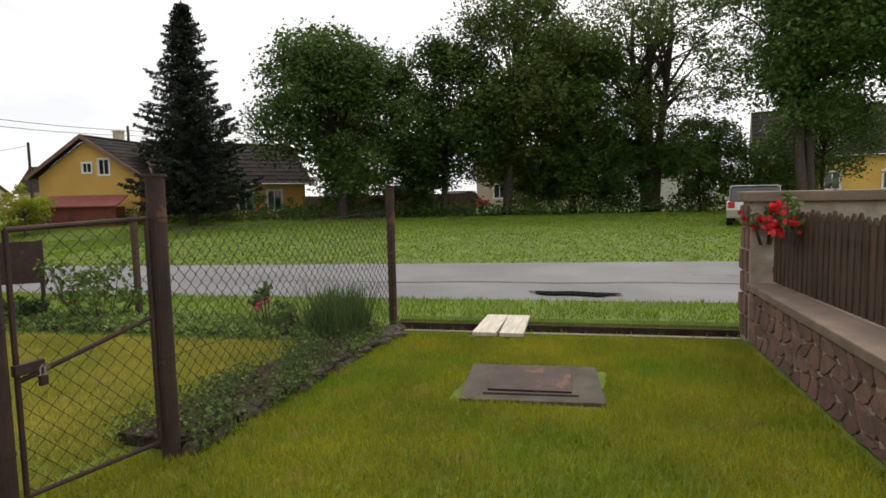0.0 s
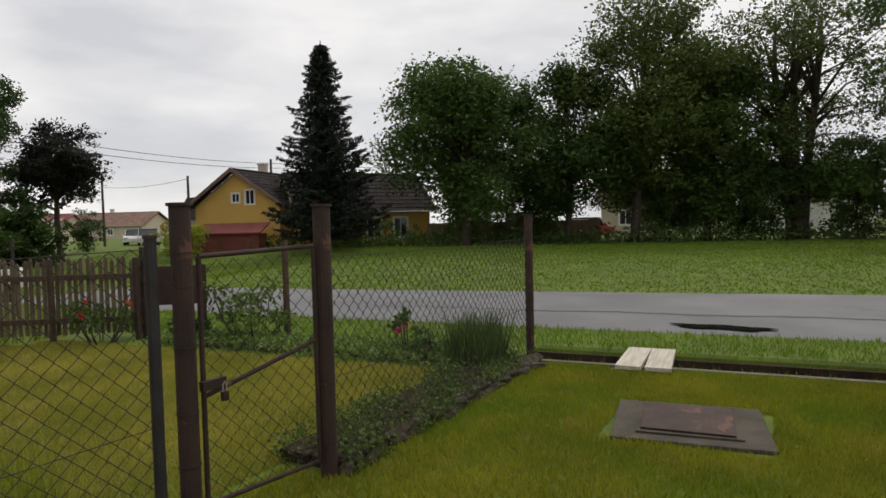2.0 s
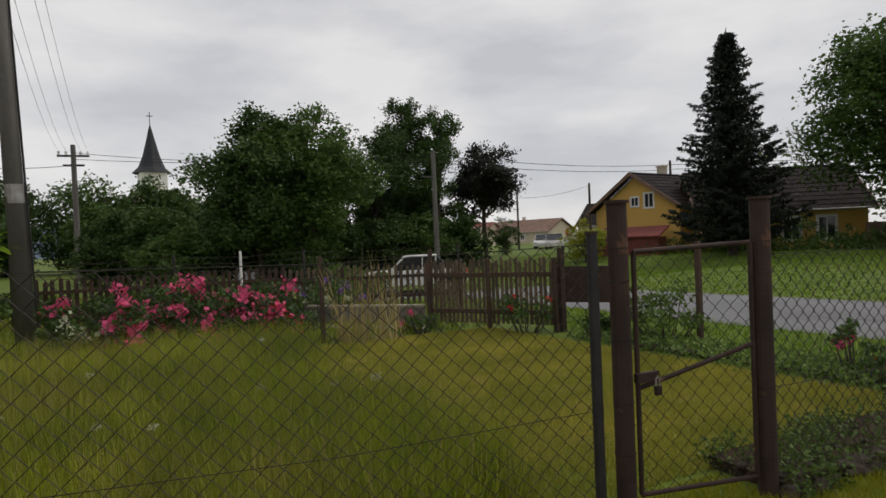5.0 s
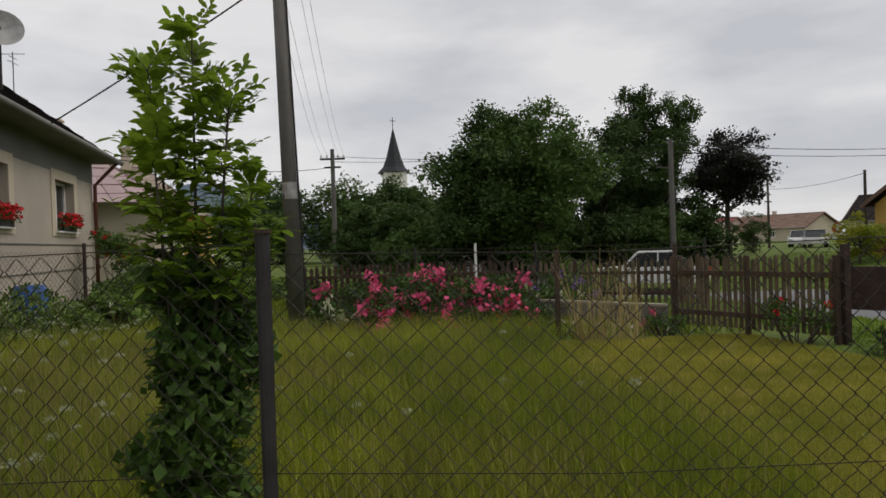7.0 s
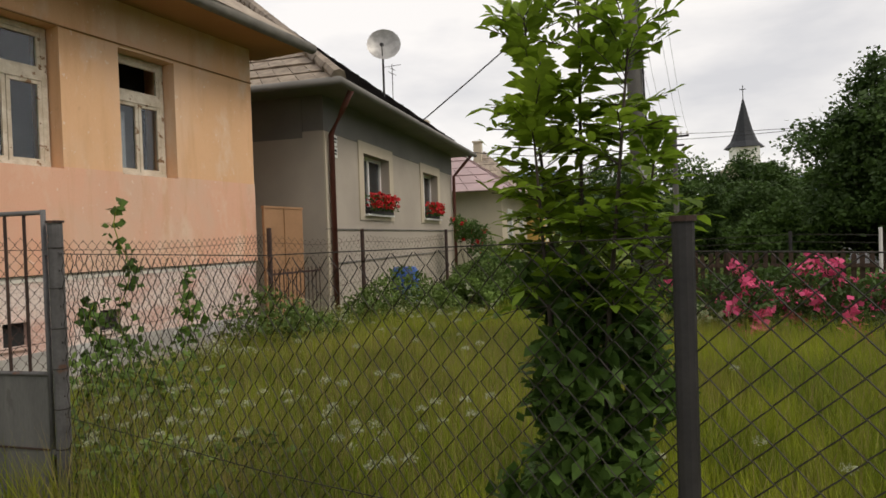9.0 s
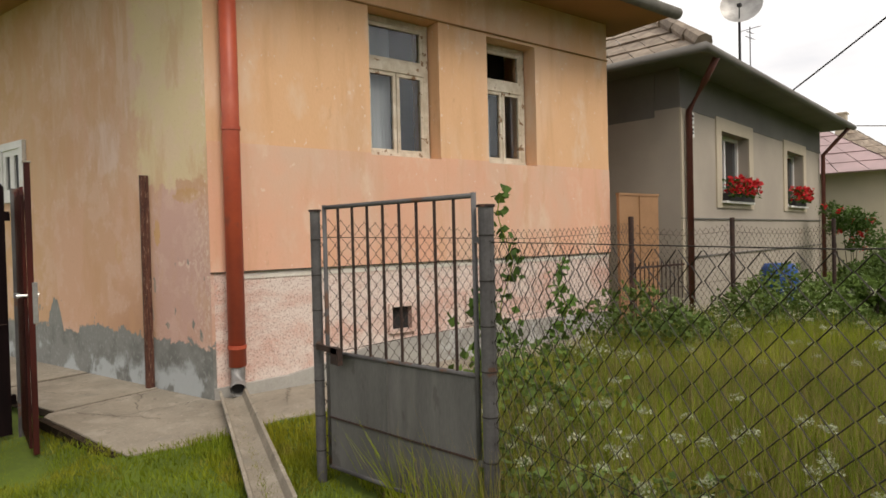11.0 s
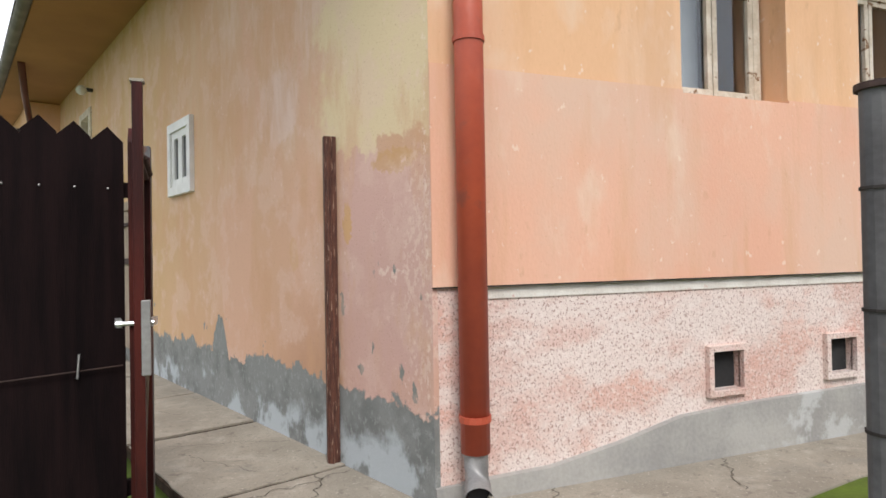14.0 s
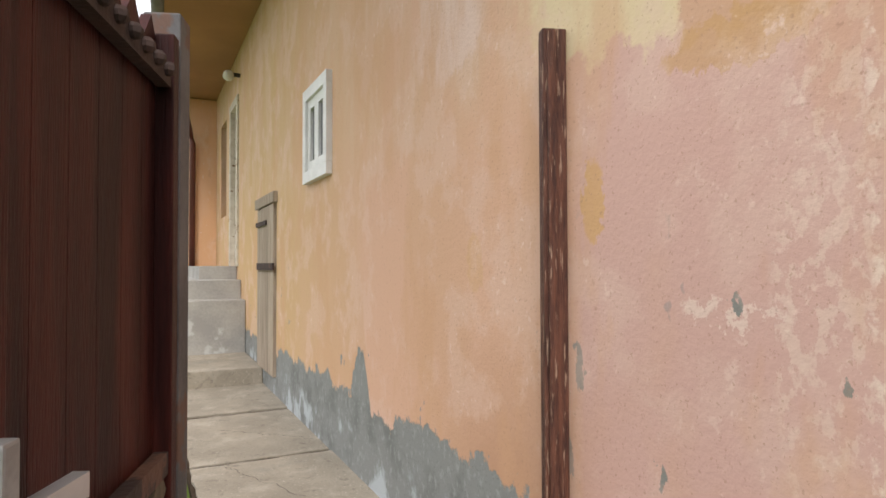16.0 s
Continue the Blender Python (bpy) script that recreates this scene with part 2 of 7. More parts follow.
    "wire": mat("dark_rusty_wire", (0.05, 0.042, 0.037), (0.033, 0.028, 0.025), rough=0.7, metal=0.3, scale=20, bump=0.0),
    "darkpost": mat("dark_iron_post", (0.042, 0.038, 0.038), (0.026, 0.024, 0.025), rough=0.6, scale=6, bump=0.2),
    "brownwood": mat("dark_brown_stained_boards", (0.015, 0.0085, 0.0085), (0.008, 0.0055, 0.0058), rough=0.85, spec=0.05, scale=3, bump=0.3, bscale=40, stretch=(6, 6, 0.5), vary=0.15),
    "redwood": mat("red_brown_stained_boards", (0.070, 0.014, 0.010), (0.028, 0.008, 0.007), spec=0.15, rough=0.5, scale=2, bump=0.3, bscale=40, stretch=(6, 6, 0.5), vary=0.08, layers=(((0.016, 0.006, 0.006), 2.2, 0.50, 0.12, 0.7, (3, 3, 0.3)), ((0.10, 0.022, 0.014), 1.6, 0.54, 0.1, 0.5, (2, 2, 0.35)))),
    "picket": mat("brown_weathered_pickets", (0.085, 0.053, 0.036), (0.046, 0.030, 0.022), rough=0.85, scale=4, bump=0.4, stretch=(5, 5, 0.6), vary=0.3),
    "greypicket": mat("grey_weathered_pickets", (0.17, 0.13, 0.085), (0.085, 0.065, 0.042), rough=0.9, scale=4, bump=0.4, stretch=(5, 5, 0.6), vary=0.35),
    "oldplank": mat("grey_weathered_planks", (0.46, 0.38, 0.29), (0.30, 0.23, 0.17), rough=0.9, scale=4, bump=0.6, bscale=50, stretch=(8, 8, 0.5), vary=0.25),
    "paleplank": mat("bleached_planks", (0.60, 0.55, 0.46), (0.44, 0.40, 0.33), rough=0.9, scale=5, bump=0.4, stretch=(6, 0.6, 6), vary=0.15),
    "stone": mat("reddish_field_stone", (0.19, 0.105, 0.080), (0.11, 0.070, 0.060), rough=0.85, scale=5, bump=0.7, bscale=28, vary=0.4),
    "mortar": mat("pale_mortar", (0.38, 0.32, 0.27), (0.26, 0.22, 0.18), rough=0.95, scale=8, bump=0.6),
    "ledge": mat("brown_stone_ledge", (0.21, 0.155, 0.12), (0.145, 0.108, 0.085), rough=0.9, scale=4, bump=0.4),
    "earth": mat("dark_bed_soil", (0.060, 0.043, 0.030), (0.030, 0.022, 0.016), rough=1.0, scale=9, bump=1.0, bscale=40, spec=0.05),
    "rock": mat("garden_rock", (0.080, 0.062, 0.045), (0.030, 0.024, 0.018), rough=0.95, scale=7, bump=0.8, bscale=25, vary=0.35),
    "tile": mat("grey_brown_roof_tiles", (0.34, 0.28, 0.22), (0.21, 0.17, 0.135), rough=0.9, scale=5, bump=0.5, vary=0.35),
    "darktile": mat("dark_roof_tiles", (0.042, 0.035, 0.034), (0.026, 0.022, 0.022), rough=0.95, scale=3, bump=0.3, vary=0.25, spec=0.1),
    "browntile": mat("old_brown_roof_tiles", (0.26, 0.16, 0.115), (0.15, 0.10, 0.08), rough=0.9, scale=2, bump=0.4, vary=0.3),
    "redroof": mat("red_sheet_roof", (0.25, 0.065, 0.055), (0.17, 0.05, 0.045), rough=0.6, scale=1, bump=0.1),
    "pinkroof": mat("faded_pink_sheet_roof", (0.46, 0.33, 0.33), (0.38, 0.28, 0.28), rough=0.6, scale=1, bump=0.1),
    "yellow": mat("yellow_plaster", (0.66, 0.41, 0.115), (0.58, 0.36, 0.10), rough=0.9, scale=0.6, bump=0.1),
    "beige": mat("beige_plaster", (0.55, 0.47, 0.36), (0.46, 0.40, 0.31), rough=0.9, scale=0.6, bump=0.1),
    "orangeboard": mat("orange_boarding", (0.36, 0.20, 0.105), (0.28, 0.155, 0.08), rough=0.8, scale=2, bump=0.2),
    "bark": mat("tree_bark", (0.085, 0.065, 0.05), (0.045, 0.036, 0.03), rough=0.95, scale=8, bump=0.8, bscale=30, stretch=(3, 3, 0.5)),
    "pole": mat("concrete_pole", (0.155, 0.145, 0.135), (0.10, 0.095, 0.088), rough=0.85, scale=3, bump=0.3, stretch=(1, 1, 0.3)),
    "leaf_dark": leaf_mat("dark_foliage", (0.066, 0.118, 0.026), (0.034, 0.062, 0.016), vary=0.25),
    "leaf_mid": leaf_mat("mid_foliage", (0.098, 0.168, 0.036), (0.052, 0.094, 0.022), vary=0.25),
    "leaf_olive": leaf_mat("olive_foliage", (0.125, 0.170, 0.038), (0.066, 0.096, 0.024), vary=0.25),
    "leaf_spruce": leaf_mat("spruce_needles", (0.022, 0.030, 0.020), (0.010, 0.015, 0.010), trans=0.05),
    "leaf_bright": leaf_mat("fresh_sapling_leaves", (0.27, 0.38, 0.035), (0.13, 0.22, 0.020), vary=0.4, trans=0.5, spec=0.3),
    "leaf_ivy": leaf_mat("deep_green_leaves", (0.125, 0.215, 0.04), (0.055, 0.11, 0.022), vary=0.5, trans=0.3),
    "leaf_purple": leaf_mat("dark_purple_foliage", (0.040, 0.040, 0.030), (0.022, 0.022, 0.018)),
    "rose_pink": leaf_mat("pink_petals", (0.80, 0.13, 0.28), (0.62, 0.08, 0.18), vary=0.3, trans=0.3),
    "rose_red": leaf_mat("red_petals", (0.70, 0.035, 0.04), (0.50, 0.02, 0.025), vary=0.3, trans=0.3),
    "petal_white": leaf_mat("white_petals", (0.50, 0.52, 0.36), (0.36, 0.39, 0.24), vary=0.25, trans=0.3),
    "petal_violet": leaf_mat("violet_petals", (0.25, 0.14, 0.42), (0.18, 0.10, 0.30), vary=0.2),
    "blue": mat("blue_plastic", (0.03, 0.10, 0.34), (0.02, 0.07, 0.25), rough=0.45, bump=0.0),
    "silver": mat("silver_car_paint", (0.46, 0.45, 0.43), (0.42, 0.41, 0.39), rough=0.3, metal=0.3, bump=0.0, spec=0.5),
    "carwhite": mat("white_car_paint", (0.72, 0.72, 0.70), (0.66, 0.66, 0.64), rough=0.3, bump=0.0, spec=0.5),
    "carred": mat("red_car_paint", (0.45, 0.03, 0.03), (0.38, 0.025, 0.025), rough=0.3, bump=0.0, spec=0.5),
    "cardark": mat("dark_car_paint", (0.05, 0.05, 0.055), (0.04, 0.04, 0.044), rough=0.3, bump=0.0, spec=0.5),
    "cargl": mat("car_window_glass", (0.03, 0.035, 0.04), rough=0.05, bump=0.0, spec=0.6),
    "rubber": mat("tyre_rubber", (0.03, 0.03, 0.03), rough=0.85, bump=0.1),
    # The blue of distance haze is mixed into the hill colour.
    "hill": mat("hazed_wooded_hill", (0.10, 0.135, 0.17), (0.075, 0.11, 0.14), rough=1.0, scale=0.02, bump=0.0),
    "slate": mat("church_slate", (0.035, 0.037, 0.042), (0.024, 0.026, 0.030), rough=0.75, bump=0.1),
    "chrome": mat("satin_aluminium", (0.70, 0.70, 0.70), (0.6, 0.6, 0.6), rough=0.35, metal=0.8, bump=0.0),
}


def side_wall_mat():
    """Layers of old paint: grey cement at the foot, salmon and pink above it, pale yellow patches at the top."""
    m = mat("layered_old_wall_paint", (0.68, 0.44, 0.27), (0.64, 0.40, 0.24), rough=0.9, scale=0.9, bump=0.3, bscale=45)
    nt = m.node_tree
    bs = nt.nodes["Principled BSDF"]

    def put(sock, v):
        if isinstance(v, (int, float)):
            sock.default_value = v
        else:
            nt.links.new(v, sock)

    def op(kind, a, b=0.0, clamp=False):
        n = nt.nodes.new("ShaderNodeMath")
        n.operation, n.use_clamp = kind, clamp
        put(n.inputs[0], a)
        put(n.inputs[1], b)
        return n.outputs[0]

    def ramp(v, lo, hi):
        """0 below lo, 1 above hi."""
        return op("MULTIPLY", op("SUBTRACT", v, lo), 1.0 / (hi - lo), True)

    def blot(scale, detail=6, stretch=(1, 1, 1), shift=0.0):
        mp = nt.nodes.new("ShaderNodeMapping")
        mp.inputs["Scale"].default_value, mp.inputs["Location"].default_value = stretch, (shift, shift, shift)
        nt.links.new(tc.outputs["Object"], mp.inputs["Vector"])
        n = nt.nodes.new("ShaderNodeTexNoise")
        n.inputs["Scale"].default_value, n.inputs["Detail"].default_value, n.inputs["Roughness"].default_value = scale, detail, 0.62
        nt.links.new(mp.outputs["Vector"], n.inputs["Vector"])
        return n.outputs["Fac"]

    def lay(col, fac, over):
        x = nt.nodes.new("ShaderNodeMix")
        x.data_type = "RGBA"
        put(x.inputs["Factor"], fac)
        if isinstance(col, tuple):
            x.inputs["A"].default_value = (*col, 1)
        else:
            nt.links.new(col, x.inputs["A"])
        if isinstance(over, tuple):
            x.inputs["B"].default_value = (*over, 1)
        else:
            nt.links.new(over, x.inputs["B"])
        return x.outputs["Result"]

    tc = nt.nodes.new("ShaderNodeTexCoord")
    sp_ = nt.nodes.new("ShaderNodeSeparateXYZ")
    nt.links.new(tc.outputs["Object"], sp_.inputs[0])
    z = sp_.outputs["Z"]
    s = op("MULTIPLY", op("SUBTRACT", -7.96, sp_.outputs["Y"]), 1.0545)
    n4, n5 = blot(26, 4, (1, 1, 0.7), 5.0), blot(75, 3, (1, 1, 1), 2.0)
    n1, n2, n3 = blot(2.6), blot(13, 5), blot(1.1, 4, (1, 1, 0.5), 3.0)
    streak = blot(3.0, 5, (1, 1, 0.22), 7.0)
    rag = op("ADD", op("MULTIPLY", op("SUBTRACT", n1, 0.5), 0.55), op("MULTIPLY", op("SUBTRACT", n2, 0.5), 0.14))
    zz = op("ADD", z, rag)
    base = lay((0.66, 0.405, 0.275), ramp(op("ADD", s, op("MULTIPLY", n3, 4.0)), 4.4, 8.0), (0.58, 0.385, 0.19))
    upper = op("MULTIPLY", ramp(zz, 1.95, 2.30), 0.75)
    base = lay(base, op("MULTIPLY", upper, ramp(streak, 0.40, 0.60)), (0.63, 0.44, 0.28))
    pale = op("MULTIPLY", op("MULTIPLY", ramp(zz, 2.0, 2.5), ramp(streak, 0.52, 0.58)), op("SUBTRACT", 1.0, ramp(s, 2.6, 3.6)))
    base = lay(base, op("MULTIPLY", pale, 0.65), (0.72, 0.52, 0.42))
    base = lay(base, op("MULTIPLY", op("SUBTRACT", 1.0, ramp(op("ADD", s, op("MULTIPLY", rag, 0.1)), 0.94, 1.0)), 0.85), (0.61, 0.39, 0.335))
    base = lay(base, op("MULTIPLY", ramp(n3, 0.50, 0.62), 0.4), (0.60, 0.365, 0.22))
    yel = op("MULTIPLY", ramp(zz, 2.10, 2.13), op("SUBTRACT", 1.0, ramp(op("ADD", s, op("MULTIPLY", rag, 1.6)), 1.15, 1.30)))
    base = lay(base, yel, (0.70, 0.56, 0.35))
    drip = op("MULTIPLY", op("MULTIPLY", ramp(zz, 1.99, 2.02), op("SUBTRACT", 1.0, ramp(zz, 2.10, 2.14))), op("SUBTRACT", 1.0, ramp(op("ADD", s, op("MULTIPLY", n1, 0.9)), 0.95, 1.1)))
    base = lay(base, op("MULTIPLY", drip, 0.45), (0.56, 0.33, 0.13))
    def spot(s0, z0, rs, rz):
        """A ragged oval of old paint or missing plaster."""
        a = op("DIVIDE", op("SUBTRACT", op("ADD", op("ADD", s, op("MULTIPLY", op("SUBTRACT", n4, 0.5), 0.11)), op("MULTIPLY", rag, 0.10)), s0), rs)
        b = op("DIVIDE", op("SUBTRACT", op("ADD", op("ADD", z, op("MULTIPLY", op("SUBTRACT", n4, 0.5), 0.16)), op("MULTIPLY", rag, 0.2)), z0), rz)
        return op("SUBTRACT", 1.0, ramp(op("ADD", op("MULTIPLY", a, a), op("MULTIPLY", b, b)), 0.8, 1.1))

    base = lay(base, op("MULTIPLY", spot(0.89, 1.64, 0.055, 0.14), 0.8), (0.62, 0.37, 0.15))
    base = lay(base, op("MULTIPLY", spot(1.68, 1.44, 0.07, 0.13), 0.35), (0.60, 0.37, 0.16))
    base = lay(base, op("MULTIPLY", spot(0.36, 2.0, 0.24, 0.065), 0.6), (0.56, 0.33, 0.13))
    base = lay(base, op("MULTIPLY", spot(0.37, 1.31, 0.16, 0.035), op("MULTIPLY", ramp(n2, 0.5, 0.54), 0.8)), (0.76, 0.60, 0.50))
    base = lay(base, op("MULTIPLY", spot(1.95, 2.62, 0.42, 0.30), op("MULTIPLY", ramp(streak, 0.42, 0.54), 0.6)), (0.74, 0.56, 0.48))
    base = lay(base, op("MULTIPLY", spot(0.12, 1.35, 0.16, 0.75), op("MULTIPLY", ramp(n4, 0.50, 0.56), 0.5)), (0.76, 0.60, 0.48))
    for s0, z0, rs, rz in ((0.97, 1.10, 0.035, 0.11), (0.36, 1.34, 0.018, 0.04), (0.61, 0.84, 0.03, 0.05), (1.03, 0.80, 0.03, 0.09), (0.10, 1.18, 0.012, 0.03), (0.30, 0.72, 0.03, 0.07), (0.75, 0.70, 0.05, 0.05), (0.18, 0.62, 0.03, 0.08)):
        base = lay(base, spot(s0, z0, rs * 0.75, rz * 0.7), (0.24, 0.24, 0.215))
    near_jamb = op("SUBTRACT", 1.0, ramp(op("ABSOLUTE", op("SUBTRACT", s, 1.42)), 0.10, 0.75))
    damp = op("MULTIPLY", near_jamb, op("SUBTRACT", 1.0, ramp(zz, 0.55, 1.25)))
    base = lay(base, op("MULTIPLY", damp, 0.6), (0.43, 0.23, 0.12))
    base = lay(base, op("MULTIPLY", op("MULTIPLY", ramp(n2, 0.62, 0.67), 0.6), op("SUBTRACT", 1.0, ramp(s, 0.3, 0.7))), (0.76, 0.58, 0.48))
    base = lay(base, op("MULTIPLY", ramp(n1, 0.50, 0.58), 0.35), (0.72, 0.52, 0.42))
    base = lay(base, op("MULTIPLY", ramp(blot(1.7, 5, (1, 1, 0.35), 13.0), 0.52, 0.60), 0.5), (0.60, 0.35, 0.20))
    base = lay(base, op("MULTIPLY", ramp(n4, 0.62, 0.66), op("MULTIPLY", ramp(n1, 0.50, 0.60), 0.45)), (0.80, 0.64, 0.53))
    base = lay(base, op("MULTIPLY", ramp(n5, 0.62, 0.67), 0.45), (0.40, 0.23, 0.15))
    base = lay(base, op("MULTIPLY", op("SUBTRACT", 1.0, ramp(op("ABSOLUTE", op("SUBTRACT", op("ADD", s, op("MULTIPLY", op("SUBTRACT", n4, 0.5), 0.10)), 0.045)), 0.004, 0.012)), op("MULTIPLY", ramp(n2, 0.50, 0.56), 0.6)), (0.80, 0.66, 0.54))
    chips = op("MULTIPLY", ramp(blot(5.0, 4, (1, 1, 0.6), 11.0), 0.685, 0.70), op("SUBTRACT", 1.0, ramp(z, 0.9, 1.7)))
    hump = op("MULTIPLY", op("SUBTRACT", 1.0, ramp(op("ABSOLUTE", op("SUBTRACT", op("ADD", s, op("MULTIPLY", rag, 0.3)), 3.25)), 0.05, 0.20)), 0.36)
    cem = op("SUBTRACT", 1.0, ramp(op("SUBTRACT", zz, hump), 0.53, 0.55))
    cement = lay((0.245, 0.25, 0.235), ramp(n1, 0.45, 0.62), (0.175, 0.18, 0.168))
    cement = lay(cement, op("MULTIPLY", ramp(n4, 0.55, 0.62), 0.5), (0.36, 0.37, 0.35))
    cement = lay(cement, op("MULTIPLY", ramp(n5, 0.58, 0.64), 0.5), (0.16, 0.16, 0.15))
    flake = op("MULTIPLY", ramp(blot(2.2, 5, (1, 1, 0.8), 21.0), 0.50, 0.56), op("SUBTRACT", 1.0, ramp(zz, 0.22, 0.34)))
    cement = lay(cement, op("MULTIPLY", flake, 0.8), (0.50, 0.54, 0.55))
    base = lay(base, op("MAXIMUM", cem, chips), cement)
    nt.links.new(base, bs.inputs["Base Color"])
    edge = [n for n in nt.nodes if n.type == "BUMP"][0]
    hgt = op("ADD", op("MULTIPLY", n2, 0.5), op("ADD", op("MULTIPLY", blot(55, 3), 0.5), op("MULTIPLY", cem, -0.6)))
    for lk_ in list(edge.inputs["Height"].links):
        nt.links.remove(lk_)
    nt.links.new(hgt, edge.inputs["Height"])
    edge.inputs["Strength"].default_value, edge.inputs["Distance"].default_value = 0.2, 0.015
    return m


M["oldwall"] = side_wall_mat()

# ---- builders ----
class G:
    """Gathers faces for one mesh."""
    def __init__(self):
        self.v, self.f = [], []

    def add(self, verts, faces):
        n = len(self.v)
        self.v += [tuple(p) for p in verts]
        self.f += [tuple(i + n for i in q) for q in faces]
        return self

    def box(self, c, s, m=None, taper=1.0):
        x, y, z = (k / 2 for k in s)
        pts = [Vector((a * x * (taper if cc > 0 else 1), b * y * (taper if cc > 0 else 1), cc * z)) for cc in (-1, 1) for a, b in ((-1, -1), (1, -1), (1, 1), (-1, 1))]
        m = m or Matrix.Identity(4)
        return self.add([Vector(c) + (m.to_3x3() @ p) for p in pts], [(3, 2, 1, 0), (4, 5, 6, 7), (0, 1, 5, 4), (1, 2, 6, 5), (2, 3, 7, 6), (3, 0, 4, 7)])

    def beam(self, a, b, w, h):
        """A bar with a rectangular section from a to b."""
        a, b = Vector(a), Vector(b)
        d = (b - a)
        q = d.to_track_quat("X", "Z").to_matrix().to_4x4()
        return self.box((a + b) / 2, (d.length, w, h), q)

    def tube(self, pts, radii, seg=8, cap=True):
        pts = [Vector(p) for p in pts]
        if not hasattr(radii, "__len__"):
            radii = [radii] * len(pts)
        rings = []
        for i, p in enumerate(pts):
            d = (pts[min(i + 1, len(pts) - 1)] - pts[max(i - 1, 0)])
            if d.length < 1e-6:
                d = Vector((0, 0, 1))
            d.normalize()
            u = d.cross(Vector((0, 0, 1)) if abs(d.z) < 0.9 else Vector((1, 0, 0))).normalized()
            w = d.cross(u)
            rings.append([p + radii[i] * (math.cos(2 * math.pi * k / seg) * u + math.sin(2 * math.pi * k / seg) * w) for k in range(seg)])
        faces = [(i * seg + k, i * seg + (k + 1) % seg, (i + 1) * seg + (k + 1) % seg, (i + 1) * seg + k) for i in range(len(pts) - 1) for k in range(seg)]
        if cap:
            faces += [tuple(range(seg))[::-1], tuple((len(pts) - 1) * seg + k for k in range(seg))]
        return self.add([p for r in rings for p in r], faces)

    def prism(self, poly, depth, axis):
        """An outline (a list of points) pushed along a vector."""
        n, dv = len(poly), Vector(axis) * depth
        a = [Vector(p) for p in poly]
        return self.add(a + [p + dv for p in a], [tuple(range(n))[::-1], tuple(range(n, 2 * n))] + [(i, (i + 1) % n, n + (i + 1) % n, n + i) for i in range(n)])

    def ball(self, c, r, sx=1, sy=1, sz=1, u=8, w=6):
        pts = [(c[0] + r * sx * math.sin(math.pi * j / w) * math.cos(2 * math.pi * i / u), c[1] + r * sy * math.sin(math.pi * j / w) * math.sin(2 * math.pi * i / u), c[2] + r * sz * math.cos(math.pi * j / w)) for j in range(w + 1) for i in range(u)]
        return self.add(pts, [(j * u + i, (j + 1) * u + i, (j + 1) * u + (i + 1) % u, j * u + (i + 1) % u) for j in range(w) for i in range(u)])

    def mesh(self, name, material, smooth=False, bevel=0.0):
        me = bpy.data.meshes.new(name)
        me.from_pydata(self.v, [], self.f)
        bm = bmesh.new()
        bm.from_mesh(me)
        bmesh.ops.recalc_face_normals(bm, faces=bm.faces)
        if bevel:
            es = [e for e in bm.edges if len(e.link_faces) == 2 and e.calc_face_angle(0) > 0.5]
            bmesh.ops.bevel(bm, geom=es, offset=bevel, segments=2, affect="EDGES", profile=0.6)
        bm.to_mesh(me)
        bm.free()
        if smooth:
            me.polygons.foreach_set("use_smooth", [True] * len(me.polygons))
        me.materials.append(material)
        return me


def part(name, g, material, parent, label="", smooth=False, bevel=0.0, m=None):
    ob = new(name, g if isinstance(g, bpy.types.Mesh) else g.mesh(name, material, smooth, bevel))
    ob.parent = parent
    if m is not None:
        ob.matrix_local = m
    return tagged(ob, label)


def thing(name, label, category, loc=(0, 0, 0), rz=0, group="", kind=""):
    ob = new(name)
    ob.empty_display_size = 0.1
    ob.matrix_world = pose(*loc, 0, 0, rz)
    return tagged(ob, label, category, group, kind)


def solo(name, g, material, label, category, loc=(0, 0, 0), rz=0, group="", kind="", smooth=False, bevel=0.0):
    ob = new(name, g if isinstance(g, bpy.types.Mesh) else g.mesh(name, material, smooth, bevel))
    ob.matrix_world = pose(*loc, 0, 0, rz)
    return tagged(ob, label, category, group, kind)


def np_mesh(name, verts, k, material):
    """Faces of k corners each, from an array of corners in order."""
    verts = np.asarray(verts, dtype=np.float32).reshape(-1, 3)
    n = len(verts) // k
    me = bpy.data.meshes.new(name)
    me.vertices.add(n * k)
    me.vertices.foreach_set("co", verts.ravel())
    me.loops.add(n * k)
    me.loops.foreach_set("vertex_index", np.arange(n * k, dtype=np.int32))
    me.polygons.add(n)
    me.polygons.foreach_set("loop_start", np.arange(0, n * k, k, dtype=np.int32))
    me.update(calc_edges=True)
    me.materials.append(material)
    return me


rng = np.random.default_rng(7)


def leaf_quads(c, size, r, flat=0.0, aspect=0.55):
    """Pointed leaves round the centres c."""
    n = len(c)
    u = r.normal(size=(n, 3))
    u[:, 2] *= (1 - flat)
    u /= np.linalg.norm(u, axis=1, keepdims=True) + 1e-9
    w = r.normal(size=(n, 3))
    w[:, 2] *= (1 - flat)
    w -= u * (u * w).sum(1, keepdims=True)
    w /= np.linalg.norm(w, axis=1, keepdims=True) + 1e-9
    s = size * r.uniform(0.6, 1.3, (n, 1))
    return np.stack([c - u * s, c + w * s * aspect - u * s * 0.1, c + u * s, c - w * s * aspect - u * s * 0.1], 1)


